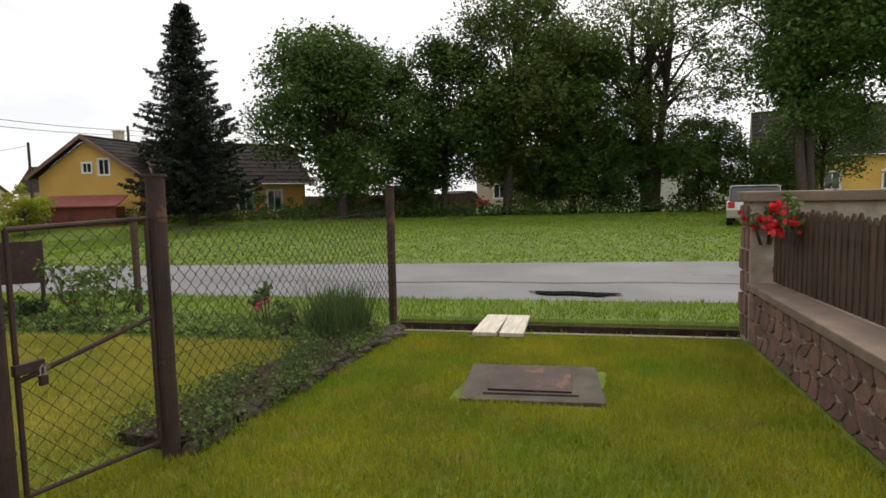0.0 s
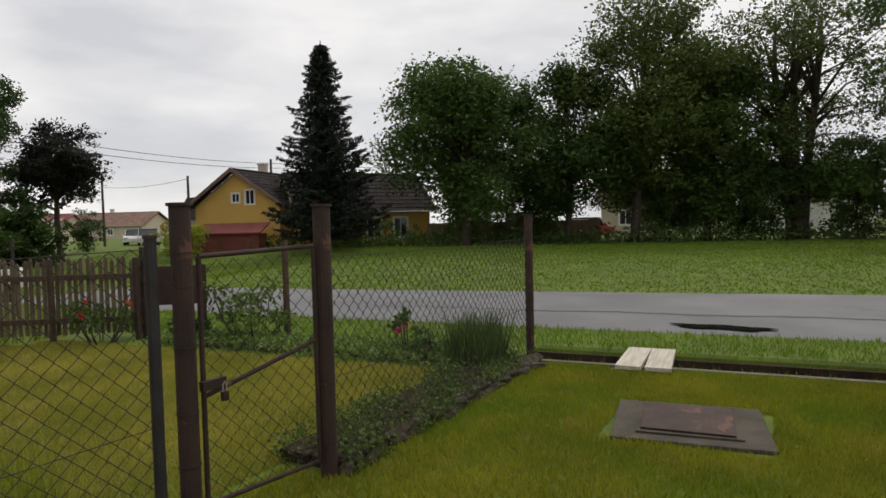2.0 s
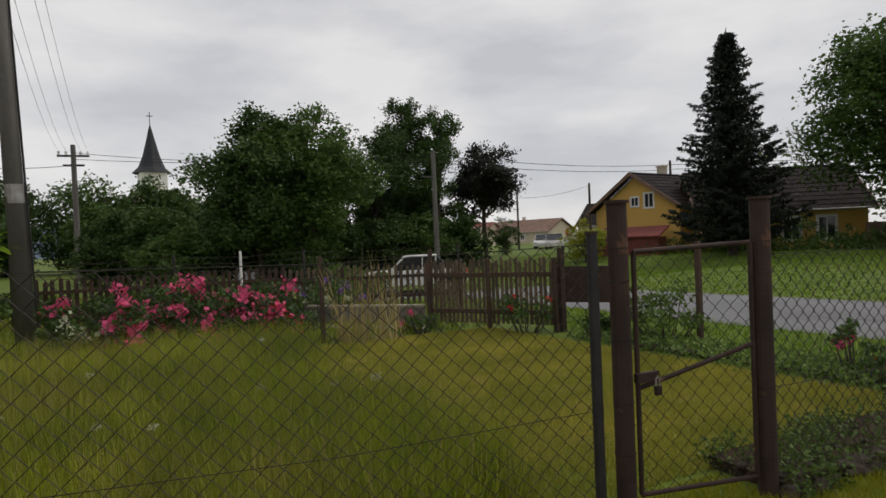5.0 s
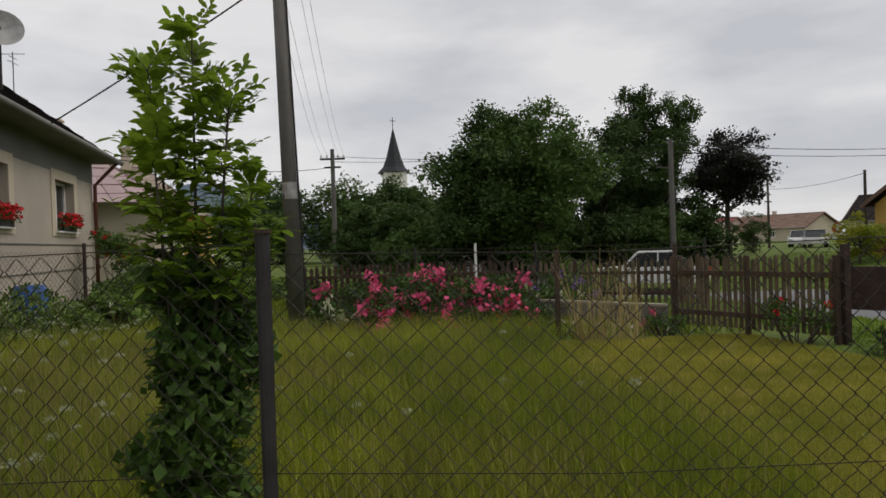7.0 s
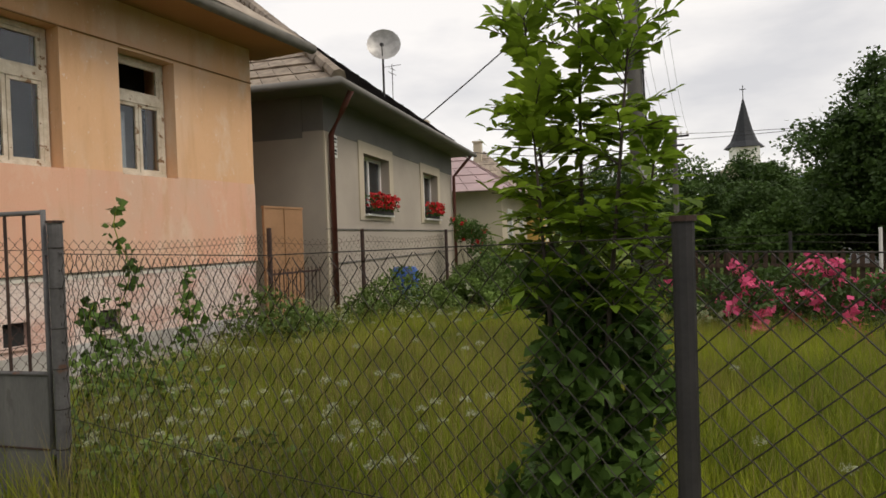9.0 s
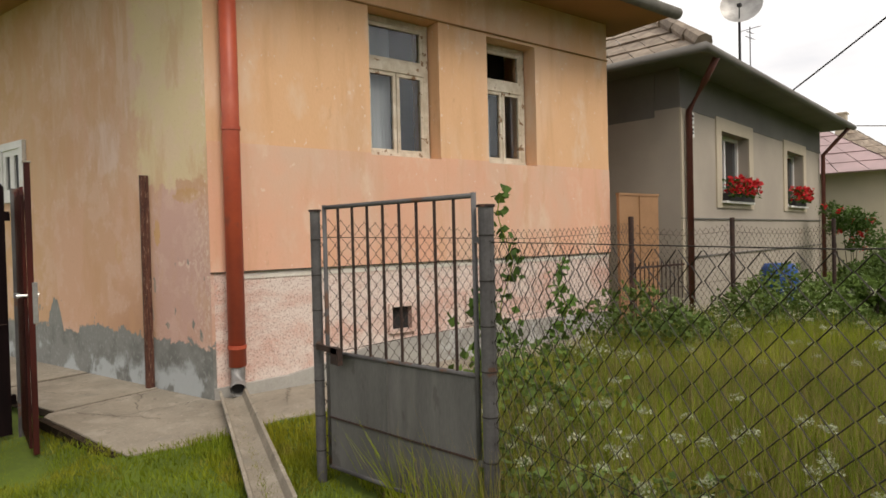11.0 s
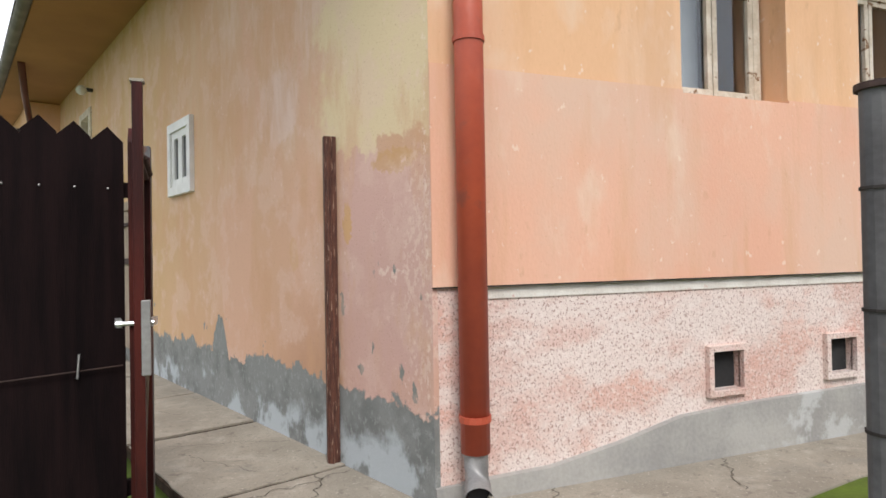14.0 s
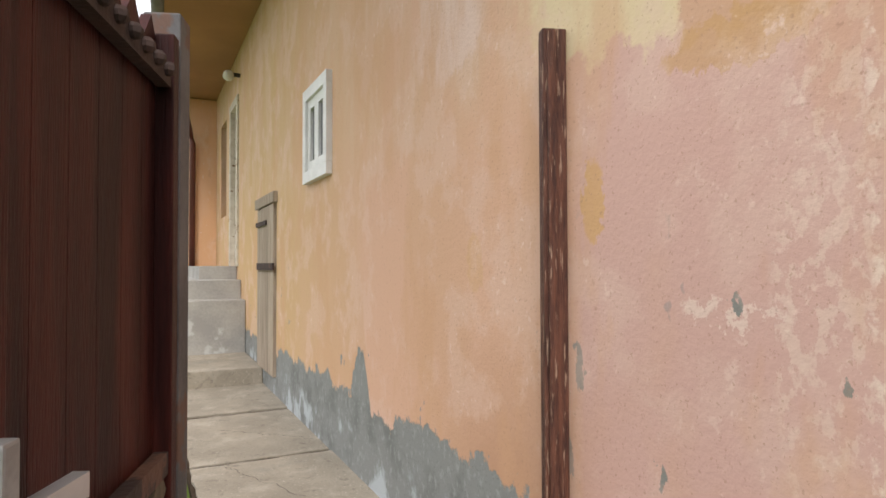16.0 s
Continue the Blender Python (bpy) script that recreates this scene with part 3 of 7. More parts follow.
def blades(xy, z, h, r, width=0.004, lean=0.5):
    n = len(xy)
    b = np.column_stack([xy, z])
    a = r.uniform(0, 2 * np.pi, n)
    hh = h * r.uniform(0.5, 1.25, n)
    side = np.column_stack([np.cos(a), np.sin(a), np.zeros(n)]) * (width * r.uniform(0.7, 1.4, n))[:, None]
    la, lm = r.uniform(0, 2 * np.pi, n), lean * r.uniform(0, 1, n) * hh
    tip = b + np.column_stack([np.cos(la) * lm, np.sin(la) * lm, hh])
    return np.stack([b - side, b + side, tip], 1)


SLOPE = 0.09          # the street runs at a slight angle


def ground_z(x, y):
    """Height of the ground."""
    x, y = np.asarray(x, float), np.asarray(y, float)
    yy = y - SLOPE * np.clip(x, -25, 25)
    z = np.zeros(np.broadcast(x, y).shape)
    ditch = np.clip(1 - np.abs(yy - 6.68) / 0.34, 0, 1) * (x > -2.3)
    z = z - 0.30 * np.minimum(ditch * 1.8, 1)
    lane = (yy > 6.95) & (x > -2.3)
    z = z + 0.03 * lane * np.clip((8.2 - yy) / 1.2, 0, 1)
    rise = np.clip((yy - 13.6) / 6.0, 0, 1)
    z = z + 0.14 * rise * rise * (3 - 2 * rise)
    dip = np.clip((x + 1.75) / 0.4, 0, 1) * np.clip((-6.4 - y) / 0.8, 0, 1) * np.clip((2.5 - x) / 0.5, 0, 1)
    hollow = np.clip((-15 - x) / 5.0, 0, 1) * np.clip((y + 5) / 3.0, 0, 1) * np.clip((28 - y) / 5.0, 0, 1)
    return z - 0.17 * dip - 0.5 * hollow

# ---- ground and street ----
def build_ground():
    xs = sorted(set([-900, -300, -120, -60] + [v * 2.0 for v in range(-20, 21)] + [v * 0.5 for v in range(-8, 9)] + [-2.31, -2.29, 60, 120, 300, 900]))
    ys = sorted(set([-900, -300, -100, -40, -20] + [v * 1.0 for v in range(-14, 30)] + [6.3, 6.36, 6.5, 6.68, 6.86, 6.95, 7.05, 13.6, 14.5, 15.5, 16.5, 17.5, 18.5, 19.6] + [34, 40, 60, 120, 300, 900]))
    g = G()
    for y in ys:
        for x in xs:
            yy = y + SLOPE * max(-25, min(25, x))
            g.v.append((x, yy, float(ground_z(x, yy))))
    n = len(xs)
    g.f = [(j * n + i, j * n + i + 1, (j + 1) * n + i + 1, (j + 1) * n + i) for j in range(len(ys) - 1) for i in range(n - 1)]
    solo("ground", g, M["soil"], "green turf ground with short grass", "ground", kind="structure")


def road_near(x):
    return 8.40 + 0.10 * x


def road_far(x):
    return 13.15 + 0.185 * max(-25, min(60, x))


def build_road():
    g = G()
    xs = [-70, -45, -30, -20, -15, -10, -7, -5, -3, -1, 1, 3, 5, 8, 12, 20, 35, 60]
    for x in xs:
        a, b = road_near(x), road_far(x)
        for k in range(5):
            g.v.append((x, a + (b - a) * k / 4 + (0.04 * math.sin(x * 3.1) if k in (0, 4) else 0), 0.006 + 0.02 * math.sin(math.pi * k / 4) + min(0.0, float(ground_z(x, a + (b - a) * k / 4)))))
    g.f = [(j * 5 + i, (j + 1) * 5 + i, (j + 1) * 5 + i + 1, j * 5 + i + 1) for j in range(len(xs) - 1) for i in range(4)]
    road = solo("road", g, M["asphalt"], "grey worn asphalt village road with a long crack", "road", kind="structure")
    crack = G()
    pts = [(x, 10.02 + 0.13 * x + 0.05 * math.sin(x * 2.3) + 0.02 * math.sin(x * 9)) for x in np.arange(-6, 8, 0.25)]
    for a, b in zip(pts, pts[1:]):
        crack.add([(a[0], a[1] - 0.02, 0.032), (b[0], b[1] - 0.02, 0.032), (b[0], b[1] + 0.02, 0.032), (a[0], a[1] + 0.02, 0.032)], [(0, 1, 2, 3)])
    part("crack", crack, M["dark"], road, "dark crack in the asphalt")
    p = G()
    ring = [(-0.42 + 0.62 * math.cos(a) * (1 + 0.12 * math.sin(3 * a) + 0.10 * math.sin(7 * a + 1)), 8.86 + 0.10 * 0 + 0.20 * math.sin(a) * (1 + 0.25 * math.cos(2 * a) + 0.18 * math.sin(5 * a)), 0.034) for a in np.linspace(0, 2 * math.pi, 28, endpoint=False)]
    p.add(ring, [tuple(range(28))])
    solo("puddle", p, M["water"], "shallow dark rain puddle on the asphalt", "puddle", kind="structure")


build_ground()
build_road()

# hatch in the lawn
hatch = thing("manhole", "concrete pad with a rusty steel hatch plate in the lawn", "manhole", (-0.35, 4.56, 0), 8.1)
part("pad", G().box((0, 0, 0.005), (1.05, 0.93, 0.05)), M["padcrete"], hatch, "grey crumbling concrete pad", bevel=0.012)
part("collar", G().box((-0.01, -0.03, 0.035), (0.70, 0.63, 0.02)), M["padcrete"], hatch)
part("plate", G().box((-0.01, -0.03, 0.06), (0.62, 0.56, 0.016), pose(0, 0, 0, 1.5, 0, -2)), M["rust"], hatch, "rusty brown steel plate", bevel=0.004)
# planks over the ditch
bridge = thing("plank_bridge", "two bleached planks laid over the ditch", "plank", (-0.98, 6.50, 0.02), 4)
for k in (-1, 1):
    part("plank", G().box((k * 0.135, 0, 0.02), (0.25, 0.95, 0.045), pose(0, 0, 0, 0, 0, k * 1.2)), M["paleplank"], bridge, bevel=0.006)
kerb = solo("ditch_edging", G().beam((-2.2, 6.10, 0.0), (1.45, 6.45, 0.0), 0.08, 0.05), M["concrete_dark"], "worn concrete strip edging the ditch", "edging", kind="structure", bevel=0.01)

# Dark earth of bed and bank also carries the ditch's shadow band.
solo("ditch_bed", G().beam((-2.25, 6.478, -0.185), (9, 7.49, -0.185), 0.50, 0.04), M["earth"], "dark mud in the roadside ditch, its shade in the colour", "ditch", kind="structure")

solo("ditch_bank", G().beam((-2.25, 6.56, -0.10), (9, 7.57, -0.10), 0.05, 0.22), M["earth"], "bare earth bank of the ditch with hanging turf, its shade in the colour", "ditch", kind="structure")

# ---- the ochre house ----
CX, CY = -2.85, -7.96
SA = radians(18.5)
SD = Vector((math.sin(SA), -math.cos(SA), 0))      # along the side wall, away from the street
SN = Vector((math.cos(SA), math.sin(SA), 0))       # out of the side wall
FX1 = -8.85
EAVE = 4.72


def side(s, out, z):
    return Vector((CX, CY, z)) + SD * s + SN * out


def wall_with_holes(u0, u1, z0, z1, holes, place, thick):
    """A wall of boxes round openings; place(u, depth, z) gives a point."""
    g = G()
    us = sorted({u0, u1, *[h[0] for h in holes], *[h[1] for h in holes]})
    zs = sorted({z0, z1, *[h[2] for h in holes], *[h[3] for h in holes]})
    for a, b in zip(us, us[1:]):
        for c, d in zip(zs, zs[1:]):
            mu, mz = (a + b) / 2, (c + d) / 2
            if any(h[0] < mu < h[1] and h[2] < mz < h[3] for h in holes):
                continue
            p = [place(u, dd, z) for dd in (0, thick) for u, z in ((a, c), (b, c), (b, d), (a, d))]
            g.add(p, [(0, 1, 2, 3), (7, 6, 5, 4), (0, 4, 5, 1), (1, 5, 6, 2), (2, 6, 7, 3), (3, 7, 4, 0)])
    bm = bmesh.new()
    me = bpy.data.meshes.new("w")
    me.from_pydata(g.v, [], g.f)
    bm.from_mesh(me)
    bmesh.ops.remove_doubles(bm, verts=bm.verts, dist=0.0005)
    seen = {}
    for f in list(bm.faces):
        key = tuple(sorted(v.index for v in f.verts))
        seen.setdefault(key, []).append(f)
    dead = [f for fs in seen.values() if len(fs) > 1 for f in fs]
    bmesh.ops.delete(bm, geom=dead, context="FACES_ONLY")
    out = G()
    bm.verts.index_update()
    out.v = [tuple(v.co) for v in bm.verts]
    out.f = [tuple(v.index for v in f.verts) for f in bm.faces]
    bm.free()
    bpy.data.meshes.remove(me)
    return out


WINS = [(-5.64, -4.66, 2.48, 4.16), (-7.30, -6.42, 2.48, 4.12)]
VENTS = [(-5.15, -4.88, 0.465, 0.73), (-6.30, -6.02, 0.485, 0.745)]


def front(u, d, z):
    return Vector((u, CY - d, z))


ochre = thing("ochre_house", "old single-storey house in faded ochre and salmon plaster", "house")
part("upper_wall", wall_with_holes(FX1, CX, 2.50, 5.0, [(a, b, 2.50, d) for a, b, c, d in WINS], front, 0.45), M["ochre"], ochre, "faded ochre plaster front")
part("lower_wall", wall_with_holes(FX1, CX, 1.24, 2.50, [(a, b, 2.48, 2.50) for a, b, c, d in WINS], lambda u, d, z: front(u, d - 0.012, z), 0.45), M["salmon"], ochre, "faded salmon plaster band")
part("plinth", wall_with_holes(FX1, CX - 0.16, 0.0, 1.24, VENTS, lambda u, d, z: front(u, d + 0.03, z), 0.42), M["pinkdash"], ochre, "pink peeling roughcast plinth")
part("plinth_foot", G().prism([(CX, CY + 0.02, -0.05), (FX1, CY + 0.02, -0.05), (FX1, CY + 0.02, 0.34), (-6.5, CY + 0.02, 0.38), (-5.2, CY + 0.02, 0.36), (-4.6, CY + 0.02, 0.33), (-4.1, CY + 0.02, 0.22), (-3.6, CY + 0.02, 0.14), (CX, CY + 0.02, 0.12)], 0.06, (0, -1, 0)), M["rendergrey"], ochre, "grey cement skirting")
part("frieze_line", G().box(((FX1 + CX) / 2, CY + 0.012, 4.165), (CX - FX1, 0.03, 0.012)), M["soffit"], ochre)
part("corner_strip", G().box((CX - 0.08, CY - 0.222, 0.62), (0.16, 0.42, 1.24)), M["pinkdash"], ochre, "pale peeling plinth corner")
part("plinth_band", G().box(((FX1 + CX) / 2 - 0.08, CY - 0.22, 1.196), (CX - FX1 - 0.16, 0.40, 0.07)), M["palepaint"], ochre, "pale worn band above the plinth")
# Near-black strip paints the shadow line below the overhanging plaster.
part("shade_strip", G().box(((FX1 + CX) / 2, CY - 0.005, 1.236), (CX - FX1, 0.03, 0.007)), M["dark"], ochre, "dark strip painting the shade under the plaster edge")
# side wall
def side_wall(u, d, z):
    return side(u, -d, z)


DOORS = [(6.10, 7.20, 0.22, 2.22), (9.05, 10.0, 1.42, 4.05), (10.6, 11.4, 2.3, 4.0)]
part("side_wall", wall_with_holes(0.0, 20.0, 0.0, 5.0, DOORS + [(3.93, 4.70, 2.14, 2.95)], side_wall, 0.45), M["oldwall"], ochre, "stained ochre and salmon plaster side wall")
part("end_wall", G().box((FX1 + 0.22, CY - 3.0, 2.5), (0.42, 5.2, 5.0)), M["ochre"], ochre)
# eaves, roof
soff = G()
E0, E1 = Vector((FX1 - 0.55, CY + 0.75, EAVE)), side(0, 0.85, EAVE) + Vector((0.25, 0.75, 0))
soff.prism([(FX1 - 0.55, CY - 0.3, EAVE), (FX1 - 0.55, CY + 0.75, EAVE), (E1.x, CY + 0.75, EAVE), tuple(side(20, 0.85, EAVE)), tuple(side(20, -0.3, EAVE))], 0.10, (0, 0, 1))
part("soffit", soff, M["soffit"], ochre, "brown plastered soffit under the eaves")
roof = G()
rid = [Vector((-6.0, CY - 3.0, 7.6)), Vector((-0.2, CY - 17, 7.6))]
fa, fb, fc, fd = Vector((FX1 - 0.62, CY + 0.84, EAVE + 0.1)), E1 + Vector((0.1, 0.09, 0.1)), side(20, 0.95, EAVE + 0.1), Vector((FX1 - 0.62, CY - 19, EAVE + 0.1))
roof.add([fa, fb, fc, fd, rid[0], rid[1]], [(0, 1, 4), (1, 2, 5, 4), (0, 4, 5, 3), (2, 3, 5)])
part("roof", roof, M["tile"], ochre, "grey-brown tiled hip roof")
part("gutter", G().tube([(FX1 - 0.6, CY + 0.84, EAVE + 0.03), (E1.x + 0.05, CY + 0.84, EAVE + 0.06), tuple(side(20, 0.92, EAVE + 0.06))], 0.085, 10), M["concrete_dark"], ochre, "weathered half-round eaves gutter", smooth=True)


def old_window(x0, x1, z0, z1, back):
    w = part("window", G().box(((x0 + x1) / 2, CY - back - 0.045, z0 + 0.03), (x1 - x0, 0.10, 0.06)).box(((x0 + x1) / 2, CY - back - 0.045, z1 - 0.035), (x1 - x0, 0.08, 0.07)).box((x0 + 0.035, CY - back - 0.045, (z0 + z1) / 2), (0.07, 0.08, z1 - z0 - 0.12)).box((x1 - 0.035, CY - back - 0.045, (z0 + z1) / 2), (0.07, 0.08, z1 - z0 - 0.12)).box(((x0 + x1) / 2, CY - back - 0.042, z0 + (z1 - z0) * 0.655), (x1 - x0 - 0.14, 0.09, 0.12)), M["oldwhite"], ochre, "wooden window with peeling cream paint", bevel=0.006)
    zt, xm = z0 + (z1 - z0) * 0.655, (x0 + x1) / 2
    for a, b, c, d in ((x0 + 0.07, xm - 0.004, z0 + 0.06, zt - 0.06), (xm + 0.004, x1 - 0.07, z0 + 0.06, zt - 0.06), (x0 + 0.07, x1 - 0.07, zt + 0.06, z1 - 0.07)):
        t = 0.045
        s = part("sash", G().box(((a + b) / 2, CY - back - 0.03, c + t / 2), (b - a, 0.04, t)).box(((a + b) / 2, CY - back - 0.03, d - t / 2), (b - a, 0.04, t)).box((a + t / 2, CY - back - 0.03, (c + d) / 2), (t, 0.04, d - c - 2 * t)).box((b - t / 2, CY - back - 0.03, (c + d) / 2), (t, 0.04, d - c - 2 * t)), M["oldwhite"], w, bevel=0.004)
        if x0 < -7 and c > zt:
            continue                      # the top pane is missing
        p = part("pane", G().box(((a + b) / 2, CY - back - 0.04, (c + d) / 2), (b - a - 2 * t, 0.004, d - c - 2 * t)), M["glass"], w)
        p.visible_shadow = False
    return w


for i, (x0, x1, z0, z1) in enumerate(WINS):
    w = old_window(x0 + 0.02, x1 - 0.02, z0 + 0.01, z1 - 0.01, 0.20)
    # A near-black sheet paints the darkness of the unlit room.
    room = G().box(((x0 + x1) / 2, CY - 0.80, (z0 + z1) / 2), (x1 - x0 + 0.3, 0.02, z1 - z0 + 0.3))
    part("unlit_room_sheet", room, M["dark"], ochre)
    # Pale sheet behind the left sash stands in for sky reflected in the glass.
    if i == 0:
        part("curtain_and_reflection", G().box((x1 - 0.26, CY - 0.36, (z0 + z1) / 2), (0.46, 0.01, z1 - z0)), M["curtain_and_reflection"], ochre, "pale net drape with the sky's reflection in its colour")
    else:
        part("curtain_and_reflection", G().box((x1 - 0.22, CY - 0.36, z0 + 0.45), (0.22, 0.01, 0.9)), M["curtain_and_reflection"], ochre, "pale net drape with the sky's reflection in its colour")
for x0, x1, z0, z1 in VENTS:
    # The vent's inner darkness is a near-black sheet set in the hole.
    v = part("cellar_vent", G().box(((x0 + x1) / 2, CY - 0.09, (z0 + z1) / 2), (x1 - x0 + 0.0, 0.02, z1 - z0 + 0.0)), M["dark"], ochre, "small cellar vent, its darkness a near-black sheet")
    part("vent_frame", G().box(((x0 + x1) / 2, CY - 0.015, z1 + 0.02), (x1 - x0 + 0.08, 0.05, 0.04)).box(((x0 + x1) / 2, CY - 0.015, z0 - 0.02), (x1 - x0 + 0.08, 0.05, 0.04)).box((x0 - 0.02, CY - 0.015, (z0 + z1) / 2), (0.04, 0.05, z1 - z0)).box((x1 + 0.02, CY - 0.015, (z0 + z1) / 2), (0.04, 0.05, z1 - z0)), M["pinkdash"], v)

# downpipe at the corner with its trough
dp = thing("downpipe", "red-brown painted rain downpipe on the house corner", "downpipe", (-3.05, -7.85, 0))
part("pipe", G().tube([(0, -0.0, 5.0), (0, 0, 0.33)], 0.082, 16), M["redpipe"], dp, "red-brown painted pipe", smooth=True)
part("outlet", G().tube([(0, 0, 0.34), (0, 0.005, 0.25), (0.02, 0.06, 0.17), (0.05, 0.14, 0.13)], [0.068, 0.068, 0.072, 0.075], 16, cap=False), M["zinc"], dp, "bare zinc outlet elbow", smooth=True)
# Near-black disc paints the unlit inside of the elbow.
part("outlet_shade_disc", G().tube([(0.035, 0.10, 0.147), (0.036, 0.103, 0.146)], 0.06, 14), M["dark"], dp)
for z in (0.50, 2.6, 4.2):
    part("bracket", G().tube([(0, 0, z), (0, 0, z + 0.035)], 0.09, 16).box((0, -0.09, z + 0.017), (0.02, 0.10, 0.03)), M["redpipe"], dp)
tr = G()
TP0, TP1, TW = Vector((-2.96, -7.74, 0.05)), Vector((-2.35, -5.15, 0.02)), 0.10
ax = (TP1 - TP0).normalized()
sx = ax.cross(Vector((0, 0, 1))).normalized()
prof = [(-1.25, 0.9), (-1.0, 0.9), (-0.8, 0.25), (0, 0.0), (0.8, 0.25), (1.0, 0.9), (1.25, 0.9), (1.05, -0.2), (-1.05, -0.2)]
tr.prism([TP0 + sx * (a * TW) + Vector((0, 0, b * TW)) for a, b in prof], (TP1 - TP0).length, ax)
solo("rain_trough", tr, M["concrete"], "grey concrete rain trough lying in the grass", "trough", bevel=0.004)

# concrete apron and path slabs
ap = G().prism([(x, y, -0.15) for x, y in ((CX, CY), (FX1, CY), (FX1, CY + 0.50), (-5.4, CY + 0.62), (-4.3, CY + 0.80), (-3.5, CY + 1.07), (-3.1, CY + 1.02), (-2.75, CY + 1.14), (-2.3, CY + 1.20), (-1.90, CY + 1.16), (-1.83, CY + 0.90), (-1.66, CY + 0.15), (-1.50, CY - 0.45), tuple(side(0.95, 1.06, 0.0))[:2], tuple(side(0.95, 0.0, 0.0))[:2])], 0.165, (0, 0, 1))
apron = solo("apron", ap, M["concrete"], "cracked concrete apron along the house foot", "pavement", kind="structure", bevel=0.01)
part("dark_edge", G().beam((-1.855, CY + 1.10, -0.035), (-1.475, CY - 0.50, -0.035), 0.06, 0.07), M["earth"], apron, "dark strip along the edge of the apron")
path = thing("slab_path", "path of cracked concrete slabs beside the house", "path", kind="structure")
r_s = random.Random(5)
part("joint_bed", G().prism([side(0.9, 0.0, -0.05), side(7.6, 0.0, -0.05), side(7.6, 1.02, -0.05), side(0.9, 1.02, -0.05)], 0.06, (0, 0, 1)), M["earth"], path, "dark soil in the joints")


def rough_line(p, q, steps, amount):
    """A crooked line from p to q."""
    p, q = Vector(p), Vector(q)
    d = (q - p)
    w = Vector((-d.y, d.x, 0)).normalized()
    return [p + d * (i / steps) + w * (r_s.uniform(-amount, amount) if 0 < i < steps else 0) for i in range(steps + 1)]


for k in range(5):
    s0, s1 = 0.97 + k * 1.52, 0.97 + (k + 1) * 1.52 - 0.060
    if k == 4:
        s1 = 7.6
    ring = [side(s0, 0.0, -0.03), side(s1, 0.0, -0.03)] + rough_line(side(s1, 0.0, -0.03), side(s1, 1.0, -0.03), 9, 0.010)[1:] + rough_line(side(s1, 1.0, -0.03), side(s0, 1.0, -0.03), 12, 0.012)[1:] + rough_line(side(s0, 1.0, -0.03), side(s0, 0.0, -0.03), 9, 0.010)[1:-1]
    part("slab", G().prism(ring, 0.050 + 0.006 * (k % 2), (0, 0, 1)), M["concrete"], path)


def crack(parent, p, q, steps, amount, w):
    """A thin dark crack lying on a slab."""
    g = G()
    pts = rough_line(p, q, steps, amount)
    for i in range(steps):
        d = pts[i + 1] - pts[i]
        v = Vector((-d.y, d.x, 0)).normalized() * w
        g.add([pts[i] - v, pts[i + 1] - v * r_s.uniform(0.5, 1.3), pts[i + 1] + v, pts[i] + v * r_s.uniform(0.5, 1.3)], [(0, 1, 2, 3)])
    part("crack", g, M["padcrete"], parent, "dark crack in the concrete")


for p, q in (((1.7, 0.02), (2.2, 0.79)), ((3.1, 0.4), (3.9, 0.78)), ((4.3, 0.05), (4.9, 0.7)), ((1.2, 0.5), (1.9, 0.78))):
    crack(path, side(*p, 0.031), side(*q, 0.031), 14, 0.03, 0.002)
for p, q in (((-2.30, -7.62), (-1.75, -8.35)), ((-2.75, -8.02), (-1.95, -7.95)), ((-3.6, -7.93), (-3.35, -7.42)), ((-4.9, -7.93), (-4.6, -7.46)), ((-2.55, -8.75), (-1.72, -8.45)), ((-2.2, -8.1), (-2.35, -8.8))):
    crack(apron, (*p, 0.0195), (*q, 0.0195), 16, 0.035, 0.003)

# jamb post on the wall, small window, cellar door, steps
solo("gate_stop_post", G().beam(side(1.055, 0.035, 0.0), side(1.055, 0.035, 2.25), 0.05, 0.085).beam(side(1.03, 0.058, 0.0), side(1.03, 0.058, 2.24), 0.016, 0.03).beam(side(1.085, 0.058, 0.0), side(1.085, 0.058, 2.23), 0.014, 0.022), M["chipped"], "peeling red-brown timber post fixed to the wall", "post", bevel=0.006)
sw = thing("small_window", "small white-framed window with two narrow panes", "window", kind="structure")
g = G()
fo, fi = (3.93, 4.70, 2.14, 2.95), (4.03, 4.60, 2.24, 2.85)
for a, b, c, d in ((fo[0], fo[1], fo[2], fi[2]), (fo[0], fo[1], fi[3], fo[3]), (fo[0], fi[0], fi[2], fi[3]), (fi[1], fo[1], fi[2], fi[3])):
    g.prism([side(a, 0.05, c), side(b, 0.05, c), side(b, 0.05, d), side(a, 0.05, d)], 0.12, -SN)
part("window_frame", g, M["white"], sw, bevel=0.006)
g = G()
for a, b in ((4.03, 4.11), (4.25, 4.38), (4.52, 4.60)):
    g.prism([side(a, 0.025, 2.24), side(b, 0.025, 2.24), side(b, 0.025, 2.85), side(a, 0.025, 2.85)], 0.05, -SN)
for c, d in ((2.24, 2.32), (2.77, 2.85)):
    g.prism([side(4.11, 0.024, c), side(4.52, 0.024, c), side(4.52, 0.024, d), side(4.11, 0.024, d)], 0.05, -SN)
part("sash", g, M["white"], sw)
for a, b in ((4.11, 4.25), (4.38, 4.52)):
    part("pane", G().prism([side(a, 0.0, 2.32), side(b, 0.0, 2.32), side(b, 0.0, 2.77), side(a, 0.0, 2.77)], 0.006, -SN), M["cargl"], sw)

